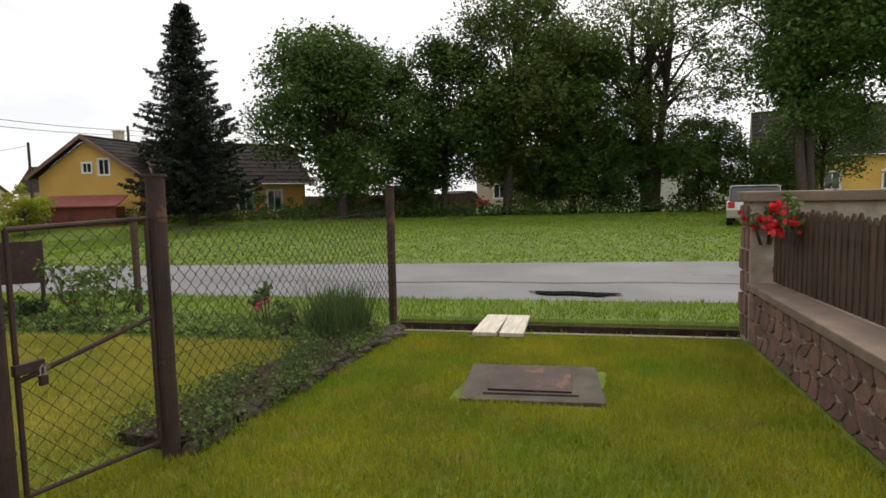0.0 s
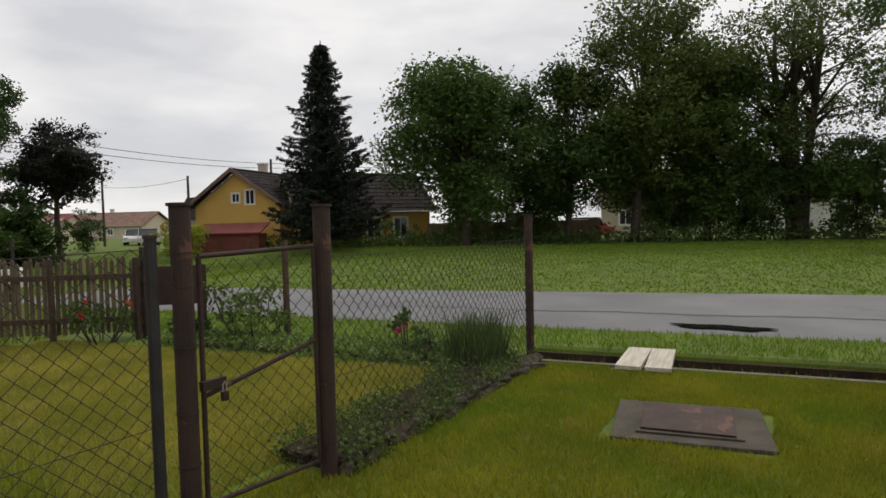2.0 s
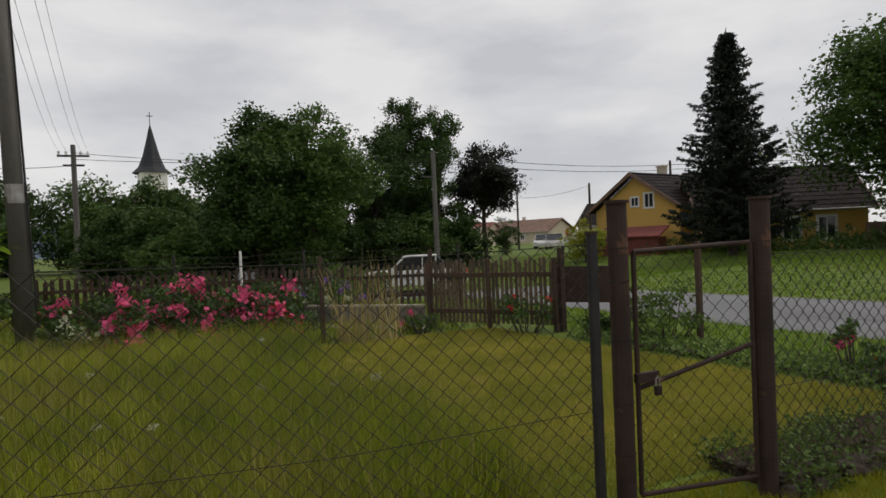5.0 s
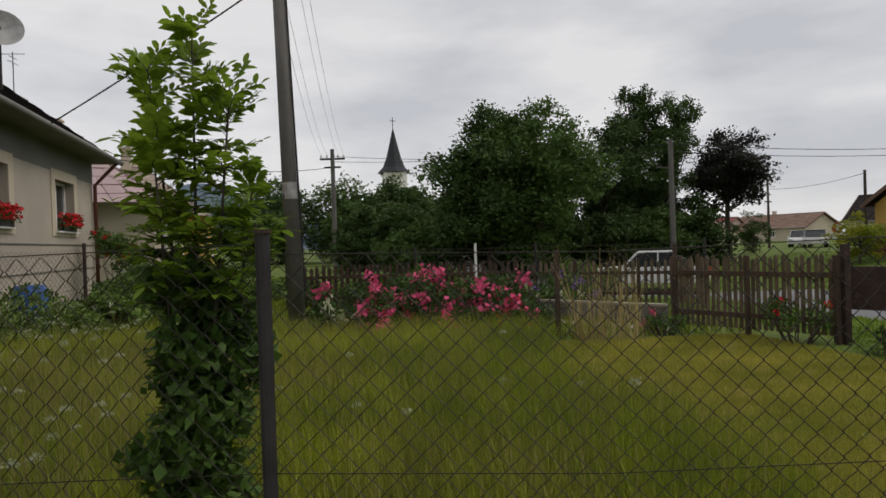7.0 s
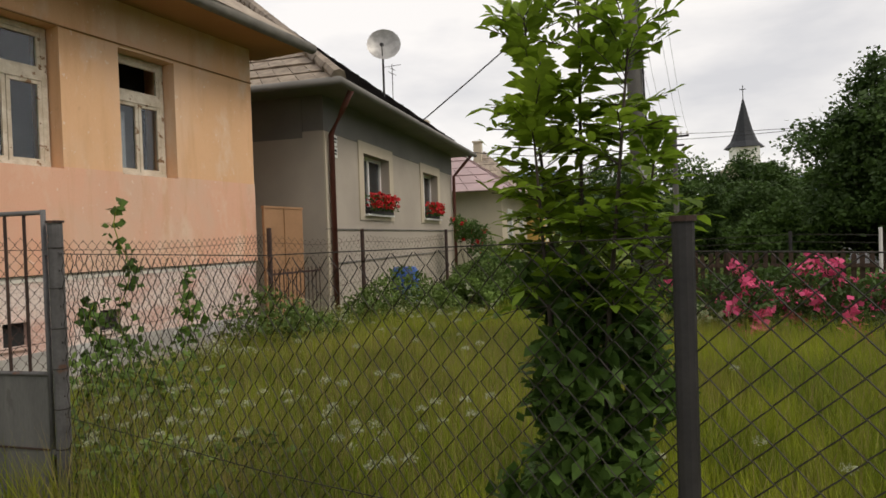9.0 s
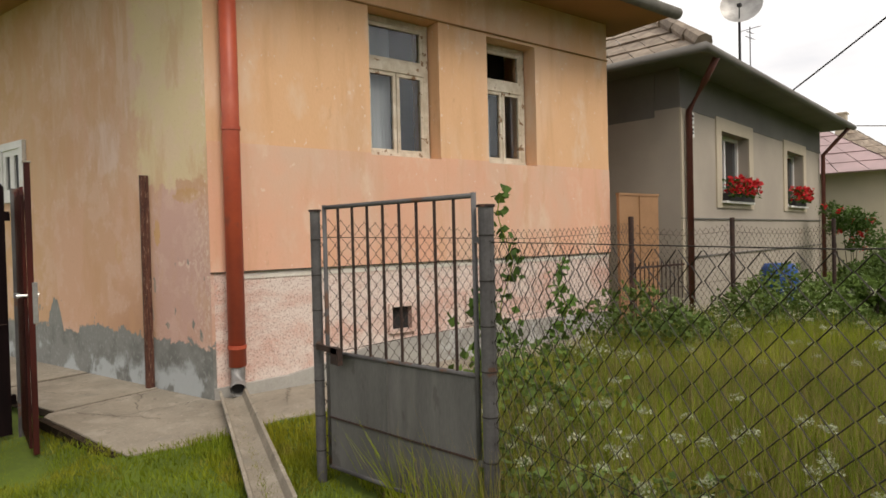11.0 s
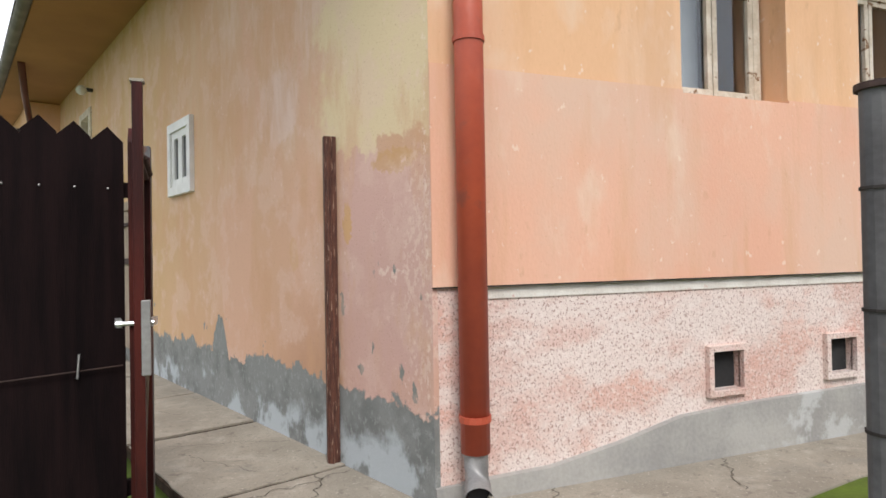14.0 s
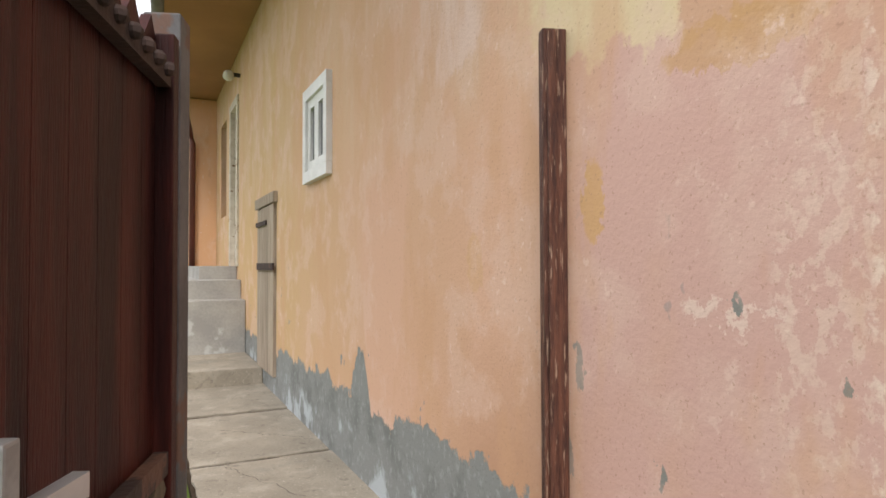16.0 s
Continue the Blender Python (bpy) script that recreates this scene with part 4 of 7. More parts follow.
cd = thing("cellar_door", "low weathered plank door with an iron strap", "door", kind="structure")
for k in range(7):
    s0 = 6.14 + k * 0.147
    part("plank", G().prism([side(s0, 0.03, 0.22), side(s0 + 0.138, 0.03, 0.22), side(s0 + 0.138, 0.03, 2.12 - 0.01 * (k % 3)), side(s0, 0.03, 2.12 - 0.012 * (k % 2))], 0.05, -SN), M["oldplank"], cd, bevel=0.004)
part("lintel", G().prism([side(6.05, 0.05, 2.12), side(7.25, 0.05, 2.12), side(7.25, 0.05, 2.24), side(6.05, 0.05, 2.24)], 0.12, -SN), M["oldplank"], cd, bevel=0.01)
part("iron_strap", G().prism([side(6.08, 0.05, 1.38), side(7.10, 0.05, 1.38), side(7.10, 0.05, 1.46), side(6.08, 0.05, 1.46)], 0.02, -SN), M["rust"], cd, "rusty iron strap")
part("hinge", G().prism([side(6.5, 0.05, 1.9), side(7.18, 0.05, 1.9), side(7.18, 0.05, 1.95), side(6.5, 0.05, 1.95)], 0.015, -SN), M["rust"], cd)

st = thing("concrete_steps", "grey concrete steps and landing beside the house", "steps", kind="structure")
for s0, s1, z, w in ((6.9, 12.0, 0.22, 1.7), (8.3, 12.0, 0.95, 1.6), (8.75, 12.0, 1.22, 1.0), (9.2, 12.0, 1.42, 0.55), (12.2, 20, 1.0, 2.6), (13.2, 20, 1.25, 2.6), (13.5, 20, 1.5, 2.6), (13.8, 20, 1.75, 2.6), (14.1, 20, 2.0, 2.6)):
    part("step", G().prism([side(s0, 0.005, 0), side(s1, 0.005, 0), side(s1, w, 0), side(s0, w, 0)], z, (0, 0, 1)), M["rendergrey"] if z > 0.3 else M["concrete"], st, bevel=0.01)
td = thing("side_door", "tall narrow door with a flaking cream frame", "door", kind="structure")
g = G()
for a, b, c, d in ((9.05, 9.20, 1.42, 4.05), (9.85, 10.0, 1.42, 4.05), (9.20, 9.85, 3.93, 4.05)):
    g.prism([side(a, 0.03, c), side(b, 0.03, c), side(b, 0.03, d), side(a, 0.03, d)], 0.2, -SN)
part("door_frame", g, M["oldwhite"], td, bevel=0.008)
part("door_leaf", G().prism([side(9.2, -0.10, 1.42), side(9.85, -0.10, 1.42), side(9.85, -0.10, 3.93), side(9.2, -0.10, 3.93)], 0.04, -SN), M["oldwhite"], td)
w2 = thing("recessed_window", "deep-set window opening in the side wall", "window", kind="structure")
part("pane", G().prism([side(10.6, -0.25, 2.3), side(11.4, -0.25, 2.3), side(11.4, -0.25, 4.0), side(10.6, -0.25, 4.0)], 0.02, -SN), M["cargl"], w2)
# rear wing that steps out, with its pipe and lamps
wing = thing("rear_wing", "rear wing of the house in ochre plaster", "house")
part("wall", G().prism([side(12.2, 0.0, 0), side(12.2, 0.55, 0), side(20, 0.55, 0), side(20, 0.0, 0)], 4.7, (0, 0, 1)), M["ochre"], wing)
# No opening here: the doorway's darkness is a near-black sheet on the wall.
part("door", G().prism([side(14.5, 0.57, 1.75), side(15.4, 0.57, 1.75), side(15.4, 0.57, 3.7), side(14.5, 0.57, 3.7)], 0.03, -SN), M["dark"], wing, "near-black sheet for the unlit doorway")
part("window", G().prism([side(12.9, 0.57, 2.4), side(13.5, 0.57, 2.4), side(13.5, 0.57, 3.6), side(12.9, 0.57, 3.6)], 0.03, -SN), M["oldwhite"], wing)
dp2 = thing("rear_downpipe", "brown rain downpipe with a long slanting neck", "downpipe")
part("pipe", G().tube([side(9.4, 0.95, 4.70), side(10.8, 0.75, 4.45), side(12.05, 0.5, 4.0), side(12.1, 0.45, 3.8), side(12.1, 0.45, 1.4)], 0.055, 10), M["brownpipe"], dp2, smooth=True)
for s in (8.95, 13.3):
    lp = thing("wall_lamp", "small white globe lamp on a wall bracket", "lamp")
    o = 0.0 if s < 12 else 0.55
    part("globe", G().ball(side(s, o + 0.17, 4.28), 0.085), M["white"], lp, "white glass globe", smooth=True)
    part("bracket", G().beam(side(s, o, 4.30), side(s, o + 0.12, 4.30), 0.05, 0.05), M["darkpost"], lp)
# back closing wall of the yard
solo("wall_back", G().box((4.5, -24.5, 2), (16, 0.3, 4)), M["beige"], "plain rendered wall closing the yard", "wall", kind="structure")

# ---- wooden gate across the yard ----
HP = Vector((-1.36, -8.46, -0.15))          # hinge post
AD = Vector((math.cos(SA), math.sin(SA), 0))     # along the fixed fence, away from the house
LE = Vector((-1.385, -7.64, -0.15))          # free end of the open leaf
fence = thing("board_fence", "tall dark brown board fence with pointed tops", "fence")
for k in range(22):
    a = HP + AD * (0.10 + k * 0.152)
    b = a + AD * 0.1519
    n = AD.cross(Vector((0, 0, 1)))
    zt = 2.20 + 0.012 * (k % 3)
    part("board", G().prism([a + Vector((0, 0, 0.06)), b + Vector((0, 0, 0.06)), b + Vector((0, 0, zt)), (a + b) / 2 + Vector((0, 0, zt + 0.075)), a + Vector((0, 0, zt))], 0.024, -n), M["brownwood"], fence)
    part("screw", G().ball((a + b) / 2 - n * 0.026 + Vector((0, 0, 1.95)), 0.0065, u=6, w=4), M["zinc"], fence)
for z in (0.35, 1.95):
    part("rail", G().beam(HP + AD * 0.05 + n * 0.03 + Vector((0, 0, z)), HP + AD * 3.5 + n * 0.03 + Vector((0, 0, z)), 0.05, 0.08), M["brownwood"], fence)
part("tie_rod", G().tube([HP + AD * 0.12 - n * 0.05 + Vector((0, 0, 1.02)), HP + AD * 0.95 - n * 0.05 + Vector((0, 0, 1.0))], 0.004, 6), M["rust"], fence, "thin iron rod")
part("chain", G().tube([HP + AD * 0.32 - n * 0.055 + Vector((0, 0, 1.10)), HP + AD * 0.33 - n * 0.06 + Vector((0, 0, 0.98))], 0.006, 5), M["zinc"], fence, "short hanging chain")
hp = solo("gate_post", G().beam(HP, HP + Vector((0, 0, 2.19)), 0.085, 0.085), M["steelgrey"], "dark grey steel gate hinge post", "post", bevel=0.006)
gate = thing("yard_gate", "open dark red-brown wooden yard gate with a lever lock", "gate")
gd = (LE - HP)
gl = gd.length
gd.normalize()
gn = Vector((-gd.y, gd.x, 0))            # side that faces away from the house
if gn.x < 0:
    gn = -gn
nb = 6
for k in range(nb):
    a, b = HP + gd * (0.07 + (gl - 0.12) * k / nb), HP + gd * (0.07 + (gl - 0.12) * (k + 1) / nb - 0.0025)
    part("board", G().prism([a + Vector((0, 0, 0.10)), b + Vector((0, 0, 0.10)), b + Vector((0, 0, 2.08)), (a + b) / 2 + Vector((0, 0, 2.15)), a + Vector((0, 0, 2.08))], 0.022, gn), M["redwood"], gate)
for a, b, z0, z1 in ((gl - 0.03, gl + 0.01, 0.06, 2.33), (0.05, 0.10, 0.06, 2.12)):
    part("stile", G().beam(HP + gd * ((a + b) / 2) - gn * 0.02 + Vector((0, 0, z0)), HP + gd * ((a + b) / 2) - gn * 0.02 + Vector((0, 0, z1)), 0.042, 0.042), M["redwood"], gate, bevel=0.004)
part("stile_cap", G().box(HP + gd * (gl - 0.015) - gn * 0.02 + Vector((0, 0, 2.335)), (0.056, 0.056, 0.012)), M["concrete"], gate, "pale worn cap")
part("top_rail", G().beam(HP + gd * 0.1 - gn * 0.02 + Vector((0, 0, 2.02)), HP + gd * (gl - 0.05) - gn * 0.02 + Vector((0, 0, 2.02)), 0.03, 0.05), M["rust"], gate)
for k in range(8):
    part("stud", G().ball(HP + gd * (0.14 + k * 0.075) - gn * 0.04 + Vector((0, 0, 2.025)), 0.017, u=7, w=5), M["rust"], gate)
part("diagonal_brace", G().beam(HP + gd * 0.12 - gn * 0.022 + Vector((0, 0, 1.12)), HP + gd * (gl - 0.06) - gn * 0.022 + Vector((0, 0, 0.62)), 0.02, 0.07), M["greypicket"], gate, "grey weathered wooden brace", bevel=0.004)
part("brace", G().beam(HP + gd * 0.1 - gn * 0.02 + Vector((0, 0, 1.15)), HP + gd * (gl - 0.05) - gn * 0.02 + Vector((0, 0, 1.15)), 0.03, 0.05), M["rust"], gate, "flat steel brace")
lk = part("lock_case", G().beam(HP + gd * (gl - 0.0) - gn * 0.045 + Vector((0, 0, 1.08)), HP + gd * (gl - 0.0) - gn * 0.045 + Vector((0, 0, 1.40)), 0.036, 0.036), M["zinc"], gate, "worn grey lock case", bevel=0.005)
for sgn in (-1, 1):
    part("lever_handle", G().beam(HP + gd * (gl - 0.04) + gn * sgn * 0.06 + Vector((0, 0, 1.30)), HP + gd * (gl - 0.15) + gn * sgn * 0.075 + Vector((0, 0, 1.30)), 0.022, 0.034).tube([HP + gd * (gl - 0.04) + Vector((0, 0, 1.30)), HP + gd * (gl - 0.04) + gn * sgn * 0.075 + Vector((0, 0, 1.30))], 0.01, 8), M["chrome"], gate, "pale aluminium lever handle")

# ---- stone wall with pickets beside the lawn ----
def rw(y, out, z):
    """A point on the stone wall: out is into the neighbour's plot."""
    return Vector((1.50 + (6.4 - y) * 0.078 + out, y, z))


rwall = thing("stone_wall", "low wall of reddish field stones with pale mortar", "wall", kind="structure")
part("core", G().prism([rw(6.5, 0.015, -0.15), rw(-9, 0.015, -0.15), rw(-9, 0.40, -0.15), rw(6.5, 0.40, -0.15)], 0.66, (0, 0, 1)), M["mortar"], rwall)
part("ledge", G().prism([rw(6.45, -0.02, 0.51), rw(-9, -0.02, 0.51), rw(-9, 0.45, 0.51), rw(6.45, 0.45, 0.51)], 0.075, (0, 0, 1)), M["ledge"], rwall, "brown stone ledge on the wall", bevel=0.012)
part("street_wall", G().prism([rw(6.75, 0.0, -0.2), rw(6.42, 0.0, -0.2), rw(6.42, 5.0, -0.2), rw(6.75, 5.0, -0.2)], 1.58, (0, 0, 1)), M["mortar"], rwall, bevel=0.02)
part("coping", G().prism([rw(6.82, -0.04, 1.38), rw(6.36, -0.04, 1.38), rw(6.36, 5.0, 1.38), rw(6.82, 5.0, 1.38)], 0.10, (0, 0, 1)), M["ledge"], rwall, "brown coping slab", bevel=0.015)
for j in range(6):
    for i in range(2):
        y0_, y1_ = 6.435 + 0.155 * i + 0.02 * (j % 2), 6.58 + 0.155 * i + 0.02 * (j % 2) - 0.015
        y1_ = min(y1_, 6.74)
        z0_ = 0.03 + j * 0.222
        part("stone", G().prism([rw(y0_, 0.01, z0_), rw(y1_, 0.01, z0_ + 0.015), rw(y1_ - 0.01, 0.01, z0_ + 0.20), rw(y0_ + 0.012, 0.01, z0_ + 0.205)], 0.028 + 0.008 * (j % 2), (-1, 0, 0)), M["stone"], rwall)
pf = thing("picket_fence", "brown weathered picket fence on the wall ledge", "fence")
def pk(y, o, z):
    return Vector((rw(y, 0, 0).x + 0.17 + 0.05 * (6.4 - y) + o, y, z))


for k in range(70):
    y = 6.30 - k * 0.098
    zt = 1.27 + 0.015 * math.sin(k * 1.7)
    part("picket", G().prism([pk(y, 0, 0.62), pk(y - 0.068, 0, 0.62), pk(y - 0.068, 0, zt), pk(y - 0.034, 0, zt + 0.05), pk(y, 0, zt)], 0.022, (1, 0, 0)), M["picket"], pf)
for z in (0.72, 1.12):
    part("rail", G().beam(pk(6.4, 0.05, z), pk(-1.0, 0.05, z), 0.05, 0.07), M["picket"], pf)

# ---- wire fences ----
def chainlink(p0, p1, z0, z1, cell=0.072, r=0.0017, sag=0.0):
    """Zigzag wires that make diamonds, from p0 to p1."""
    p0, p1 = Vector((*p0, 0)), Vector((*p1, 0))
    d = p1 - p0
    ln = d.length
    d.normalize()
    w = cell * 1.35
    nc, nr = max(2, int(ln / w)), int((z1 - z0) / (w / 2))
    g = []
    i = np.arange(nr + 1)
    for k in range(nc + 1):
        zz = z1 - i * (z1 - z0) / nr
        for lean in (1, -1):
            uu = (k + 0.5 * (i % 2)) * w if lean > 0 else (k + 1 - 0.5 * (i % 2)) * w
            bulge = np.where(i % 2 == 0, 0.006, -0.006) * lean
            s = zz - sag * np.sin(np.pi * np.clip(uu / ln, 0, 1)) * (zz - z0) / (z1 - z0)
            P = np.column_stack([p0.x + d.x * uu - d.y * bulge, p0.y + d.y * uu + d.x * bulge, s])
            A, B = P[:-1], P[1:]
            ax_ = (B - A) / np.linalg.norm(B - A, axis=1, keepdims=True)
            sidev = np.array([-d.y, d.x, 0.0])
            oth = np.cross(ax_, sidev)
            c = [np.broadcast_to(sidev * r * 1.2, oth.shape), -sidev * r * 0.6 + oth * r, -sidev * r * 0.6 - oth * r]
            for q in range(3):
                a, b = c[q], c[(q + 1) % 3]
                g.append(np.stack([A + a, B + a, B + b, A + b], 1))
    return np.concatenate(g)


def post(g, x, y, z0, z1, r, seg=10):
    return g.tube([(x, y, z0), (x, y, z1)], r, seg)


garden = thing("wire_fence", "chain-link garden fence on slim steel posts", "fence")
FP, GP2, GP1, NP, MP, GT, GL = (-2.16, 6.14), (-2.2, 2.70), (-2.38, 1.84), (-2.38, 1.67), (-2.68, -0.944), (-3.07, -4.17), (-2.79, -5.48)
for p, h, r, ml in ((FP, 1.59, 0.045, "rust"), (MP, 1.53, 0.029, "darkpost"), (NP, 1.50, 0.028, "darkpost")):
    part("post", post(G(), *p, -0.1, h, r), M[ml], garden, smooth=False)
    part("post_cap", G().tube([(*p, h), (*p, h + 0.015)], r + 0.006, 10), M["rust"], garden)
for a, b, z1 in ((GP2, FP, 1.36), (NP, MP, 1.46), (MP, GT, 1.50)):
    part("mesh", np_mesh("mesh", chainlink(a, b, 0.03, z1, r=0.0020, sag=0.05), 4, M["wire"]), M["wire"], garden, "rusty chain-link mesh")
    for z in (z1 - 0.01, 0.60, 0.1):
        part("tension_wire", G().tube([(*a, z), ((a[0] + b[0]) / 2, (a[1] + b[1]) / 2, z - 0.03), (*b, z)], 0.0022, 5), M["wire"], garden)
# garden gate of pipe and mesh
gg = thing("garden_gate", "rusty pipe gate with chain-link mesh and a padlock", "gate")
for p, r in ((GP1, 0.052), (GP2, 0.052)):
    po = thing("gate_post", "rusty round steel gate post with a flat cap", "post", (*p, 0), group="garden gate posts")
    part("shaft", G().tube([(0, 0, -0.1), (0, 0, 1.655)], r, 14), M["rust"], po, smooth=False)
    part("cap", G().tube([(0, 0, 1.655), (0, 0, 1.67)], r + 0.012, 14), M["rust"], po)
    for z in (0.35, 0.62, 0.95, 1.25, 1.42):
        part("wire_loop", G().tube([(0, 0, z), (0.0, 0, z + 0.006)], r + 0.004, 14), M["wire"], po)
q0, q1 = Vector((*GP1, 0)).lerp(Vector((*GP2, 0)), 0.10), Vector((*GP1, 0)).lerp(Vector((*GP2, 0)), 0.92)
for a, b in (((q0, 0.12), (q0, 1.40)), ((q1, 0.12), (q1, 1.42)), ((q0, 1.40), (q1, 1.42)), ((q0, 0.12), (q1, 0.12)), ((q0, 0.68), (q1, 0.86))):
    part("pipe", G().tube([a[0] + Vector((0, 0, a[1])), b[0] + Vector((0, 0, b[1]))], 0.0135, 8), M["rust"], gg)
part("mesh", np_mesh("mesh", chainlink(q0.xy, q1.xy, 0.12, 1.38), 4, M["wire"]), M["wire"], gg)
part("latch", G().beam(q0 + Vector((0.02, -0.03, 0.74)), q0 + Vector((0.02, 0.12, 0.74)), 0.03, 0.05), M["rust"], gg, "iron latch")
pl = part("padlock", G().box(q0 + Vector((0.04, 0.10, 0.665)), (0.022, 0.04, 0.05)), M["rust"], gg, "small old padlock", bevel=0.004)
part("shackle", G().tube([q0 + Vector((0.04, 0.086, 0.68)), q0 + Vector((0.04, 0.088, 0.725)), q0 + Vector((0.04, 0.10, 0.74)), q0 + Vector((0.04, 0.112, 0.725)), q0 + Vector((0.04, 0.114, 0.68))], 0.004, 6), M["zinc"], pl)
# small steel gate towards the house
sg = thing("steel_gate", "grey steel gate with upright bars above a sheet panel", "gate")
for p, r, h in ((GT, 0.038, 1.66), (GL, 0.032, 1.70)):
    po = thing("gate_post", "grey painted round steel post with wire turns", "post", (*p, 0), group="steel gate posts")
    part("shaft", G().tube([(0, 0, -0.1), (0, 0, h)], r, 14), M["steelgrey"], po)
    part("cap", G().tube([(0, 0, h), (0, 0, h + 0.012)], r + 0.008, 14), M["rust"], po)
    for z in np.arange(0.2, h - 0.1, 0.22):
        part("wire_loop", G().tube([(0, 0, z), (0.0, 0, z + 0.006)], r + 0.003, 14), M["wire"], po)
a0, a1 = Vector((*GL, 0)).lerp(Vector((*GT, 0)), 0.07), Vector((*GL, 0)).lerp(Vector((*GT, 0)), 0.945)
ga = a1 - a0
for a, b in (((a0, 0.12), (a0, 1.735)), ((a1, 0.12), (a1, 1.735)), ((a0, 1.72), (a1, 1.72)), ((a0, 0.83), (a1, 0.83)), ((a0, 0.12), (a1, 0.12))):
    part("frame_bar", G().tube([a[0] + Vector((0, 0, a[1])), b[0] + Vector((0, 0, b[1]))], 0.0135, 10), M["steelgrey"], sg, smooth=True)
for k in range(1, 9):
    q = a0 + ga * (k / 9)
    part("bar", G().tube([q + Vector((0, 0, 0.83)), q + Vector((0, 0, 1.72))], 0.0085, 6), M["rust"], sg)
part("sheet", G().beam(a0 + Vector((0, 0, 0.475)), a1 + Vector((0, 0, 0.475)), 0.004, 0.69), M["sheet"], sg, "weathered grey sheet-metal panel")
part("seam", G().beam(a0 + ga * 0.45 + Vector((0.004, 0, 0.14)), a0 + ga * 0.45 + Vector((0.004, 0, 0.81)), 0.008, 0.012), M["sheet"], sg)
part("rib", G().beam(a0 + Vector((0.004, 0, 0.43)), a1 + Vector((0.004, 0, 0.41)), 0.012, 0.010), M["rust"], sg)
part("latch", G().beam(a0 + Vector((0.035, -0.10, 0.86)), a0 + Vector((0.035, 0.20, 0.86)), 0.02, 0.035).box(a0 + Vector((0.03, 0.17, 0.83)), (0.03, 0.10, 0.10)), M["rust"], sg, "rusty sliding latch")
for z in (0.4, 1.5):
    part("hinge", G().beam(a1 + Vector((0, 0, z)), Vector((*GT, z)), 0.025, 0.03), M["steelgrey"], sg)
# fence along the front of the houses
BP1, BP2, BP3 = (-8.0, -6.95), (-10.15, -6.72), (-13.2, -6.5)
hf = thing("wire_fence", "sagging chain-link fence along the house fronts", "fence")
for a, b, z1, cl in ((GL, BP1, 1.66, 0.08), (BP1, BP2, 1.64, 0.095), (BP2, BP3, 1.62, 0.095)):
    part("mesh", np_mesh("mesh", chainlink(a, b, 0.05, z1, cell=cl, r=0.002, sag=0.08), 4, M["rust"]), M["rust"], hf, "rusty chain-link mesh")
    for z in (z1 - 0.12, 0.8):
        part("tension_wire", G().tube([(*a, z), ((a[0] + b[0]) / 2, (a[1] + b[1]) / 2, z - 0.05), (*b, z)], 0.0028, 5), M["rust"], hf)
for p, h in ((BP1, 1.74), (BP2, 1.72), (BP3, 1.7)):
    part("post", post(G(), *p, -0.1, h, 0.035), M["rust"], hf)

# ---- neighbouring houses ----
def tile_roof(parent, a, b, c, d, rows, cols, material, name="roof"):
    """A sloped roof face (eave a-b, ridge d-c) with stepped rows of tiles."""
    a, b, c, d = (Vector(p) for p in (a, b, c, d))
    g = G()
    n = (b - a).cross(d - a).normalized()
    if n.z < 0:
        n = -n
    for r in range(rows):
        t0, t1 = r / rows, (r + 1.25) / rows
        t1 = min(t1, 1.0)
        l0, r0 = a.lerp(d, t0), b.lerp(c, t0)
        l1, r1 = a.lerp(d, t1), b.lerp(c, t1)
        for k in range(cols):
            u0, u1 = k / cols, (k + 0.97) / cols
            j = 0.008 * math.sin(k * 7.3 + r * 3.1)
            g.add([l0.lerp(r0, u0) + n * (0.05 + j), l0.lerp(r0, u1) + n * (0.05 + j), l1.lerp(r1, u1) + n * 0.012, l1.lerp(r1, u0) + n * 0.012,
                   l0.lerp(r0, u0) + n * 0.0, l0.lerp(r0, u1) + n * 0.0], [(0, 1, 2, 3), (4, 5, 1, 0)])
    return tagged(part(name, g, material, parent), kind="stuff")


def simple_window(parent, p, ux, w, h, out, frame="white", glass="cargl", t=0.09, inset=0.08, surround=0.0):
    """A framed window with its lower left corner at p, width along ux, facing out."""
    p, ux, out = Vector(p), Vector(ux), Vector(out)
    up = Vector((0, 0, 1))
    win = part("window", G().prism([p, p + ux * w, p + ux * w + up * h, p + up * h], 0.02, -out * 0.5), M[glass], parent, "dark glazed window")
    g = G()
    for a, b, c, d in ((0, w, 0, t), (0, w, h - t, h), (0, t, t, h - t), (w - t, w, t, h - t), (w / 2 - t / 2, w / 2 + t / 2, t, h - t)):
        g.prism([p + ux * a + up * c, p + ux * b + up * c, p + ux * b + up * d, p + ux * a + up * d], 0.04, out)
    part("window_frame", g, M[frame], win)
    if surround:
        g = G()
        s = surround
        for a, b, c, d in ((-s, w + s, -s, 0), (-s, w + s, h, h + s), (-s, 0, 0, h), (w, w + s, 0, h)):
            g.prism([p + ux * a + up * c + out * 0.01, p + ux * b + up * c + out * 0.01, p + ux * b + up * d + out * 0.01, p + ux * a + up * d + out * 0.01], 0.05, out)
        part("surround", g, M["white"], win)
    return win


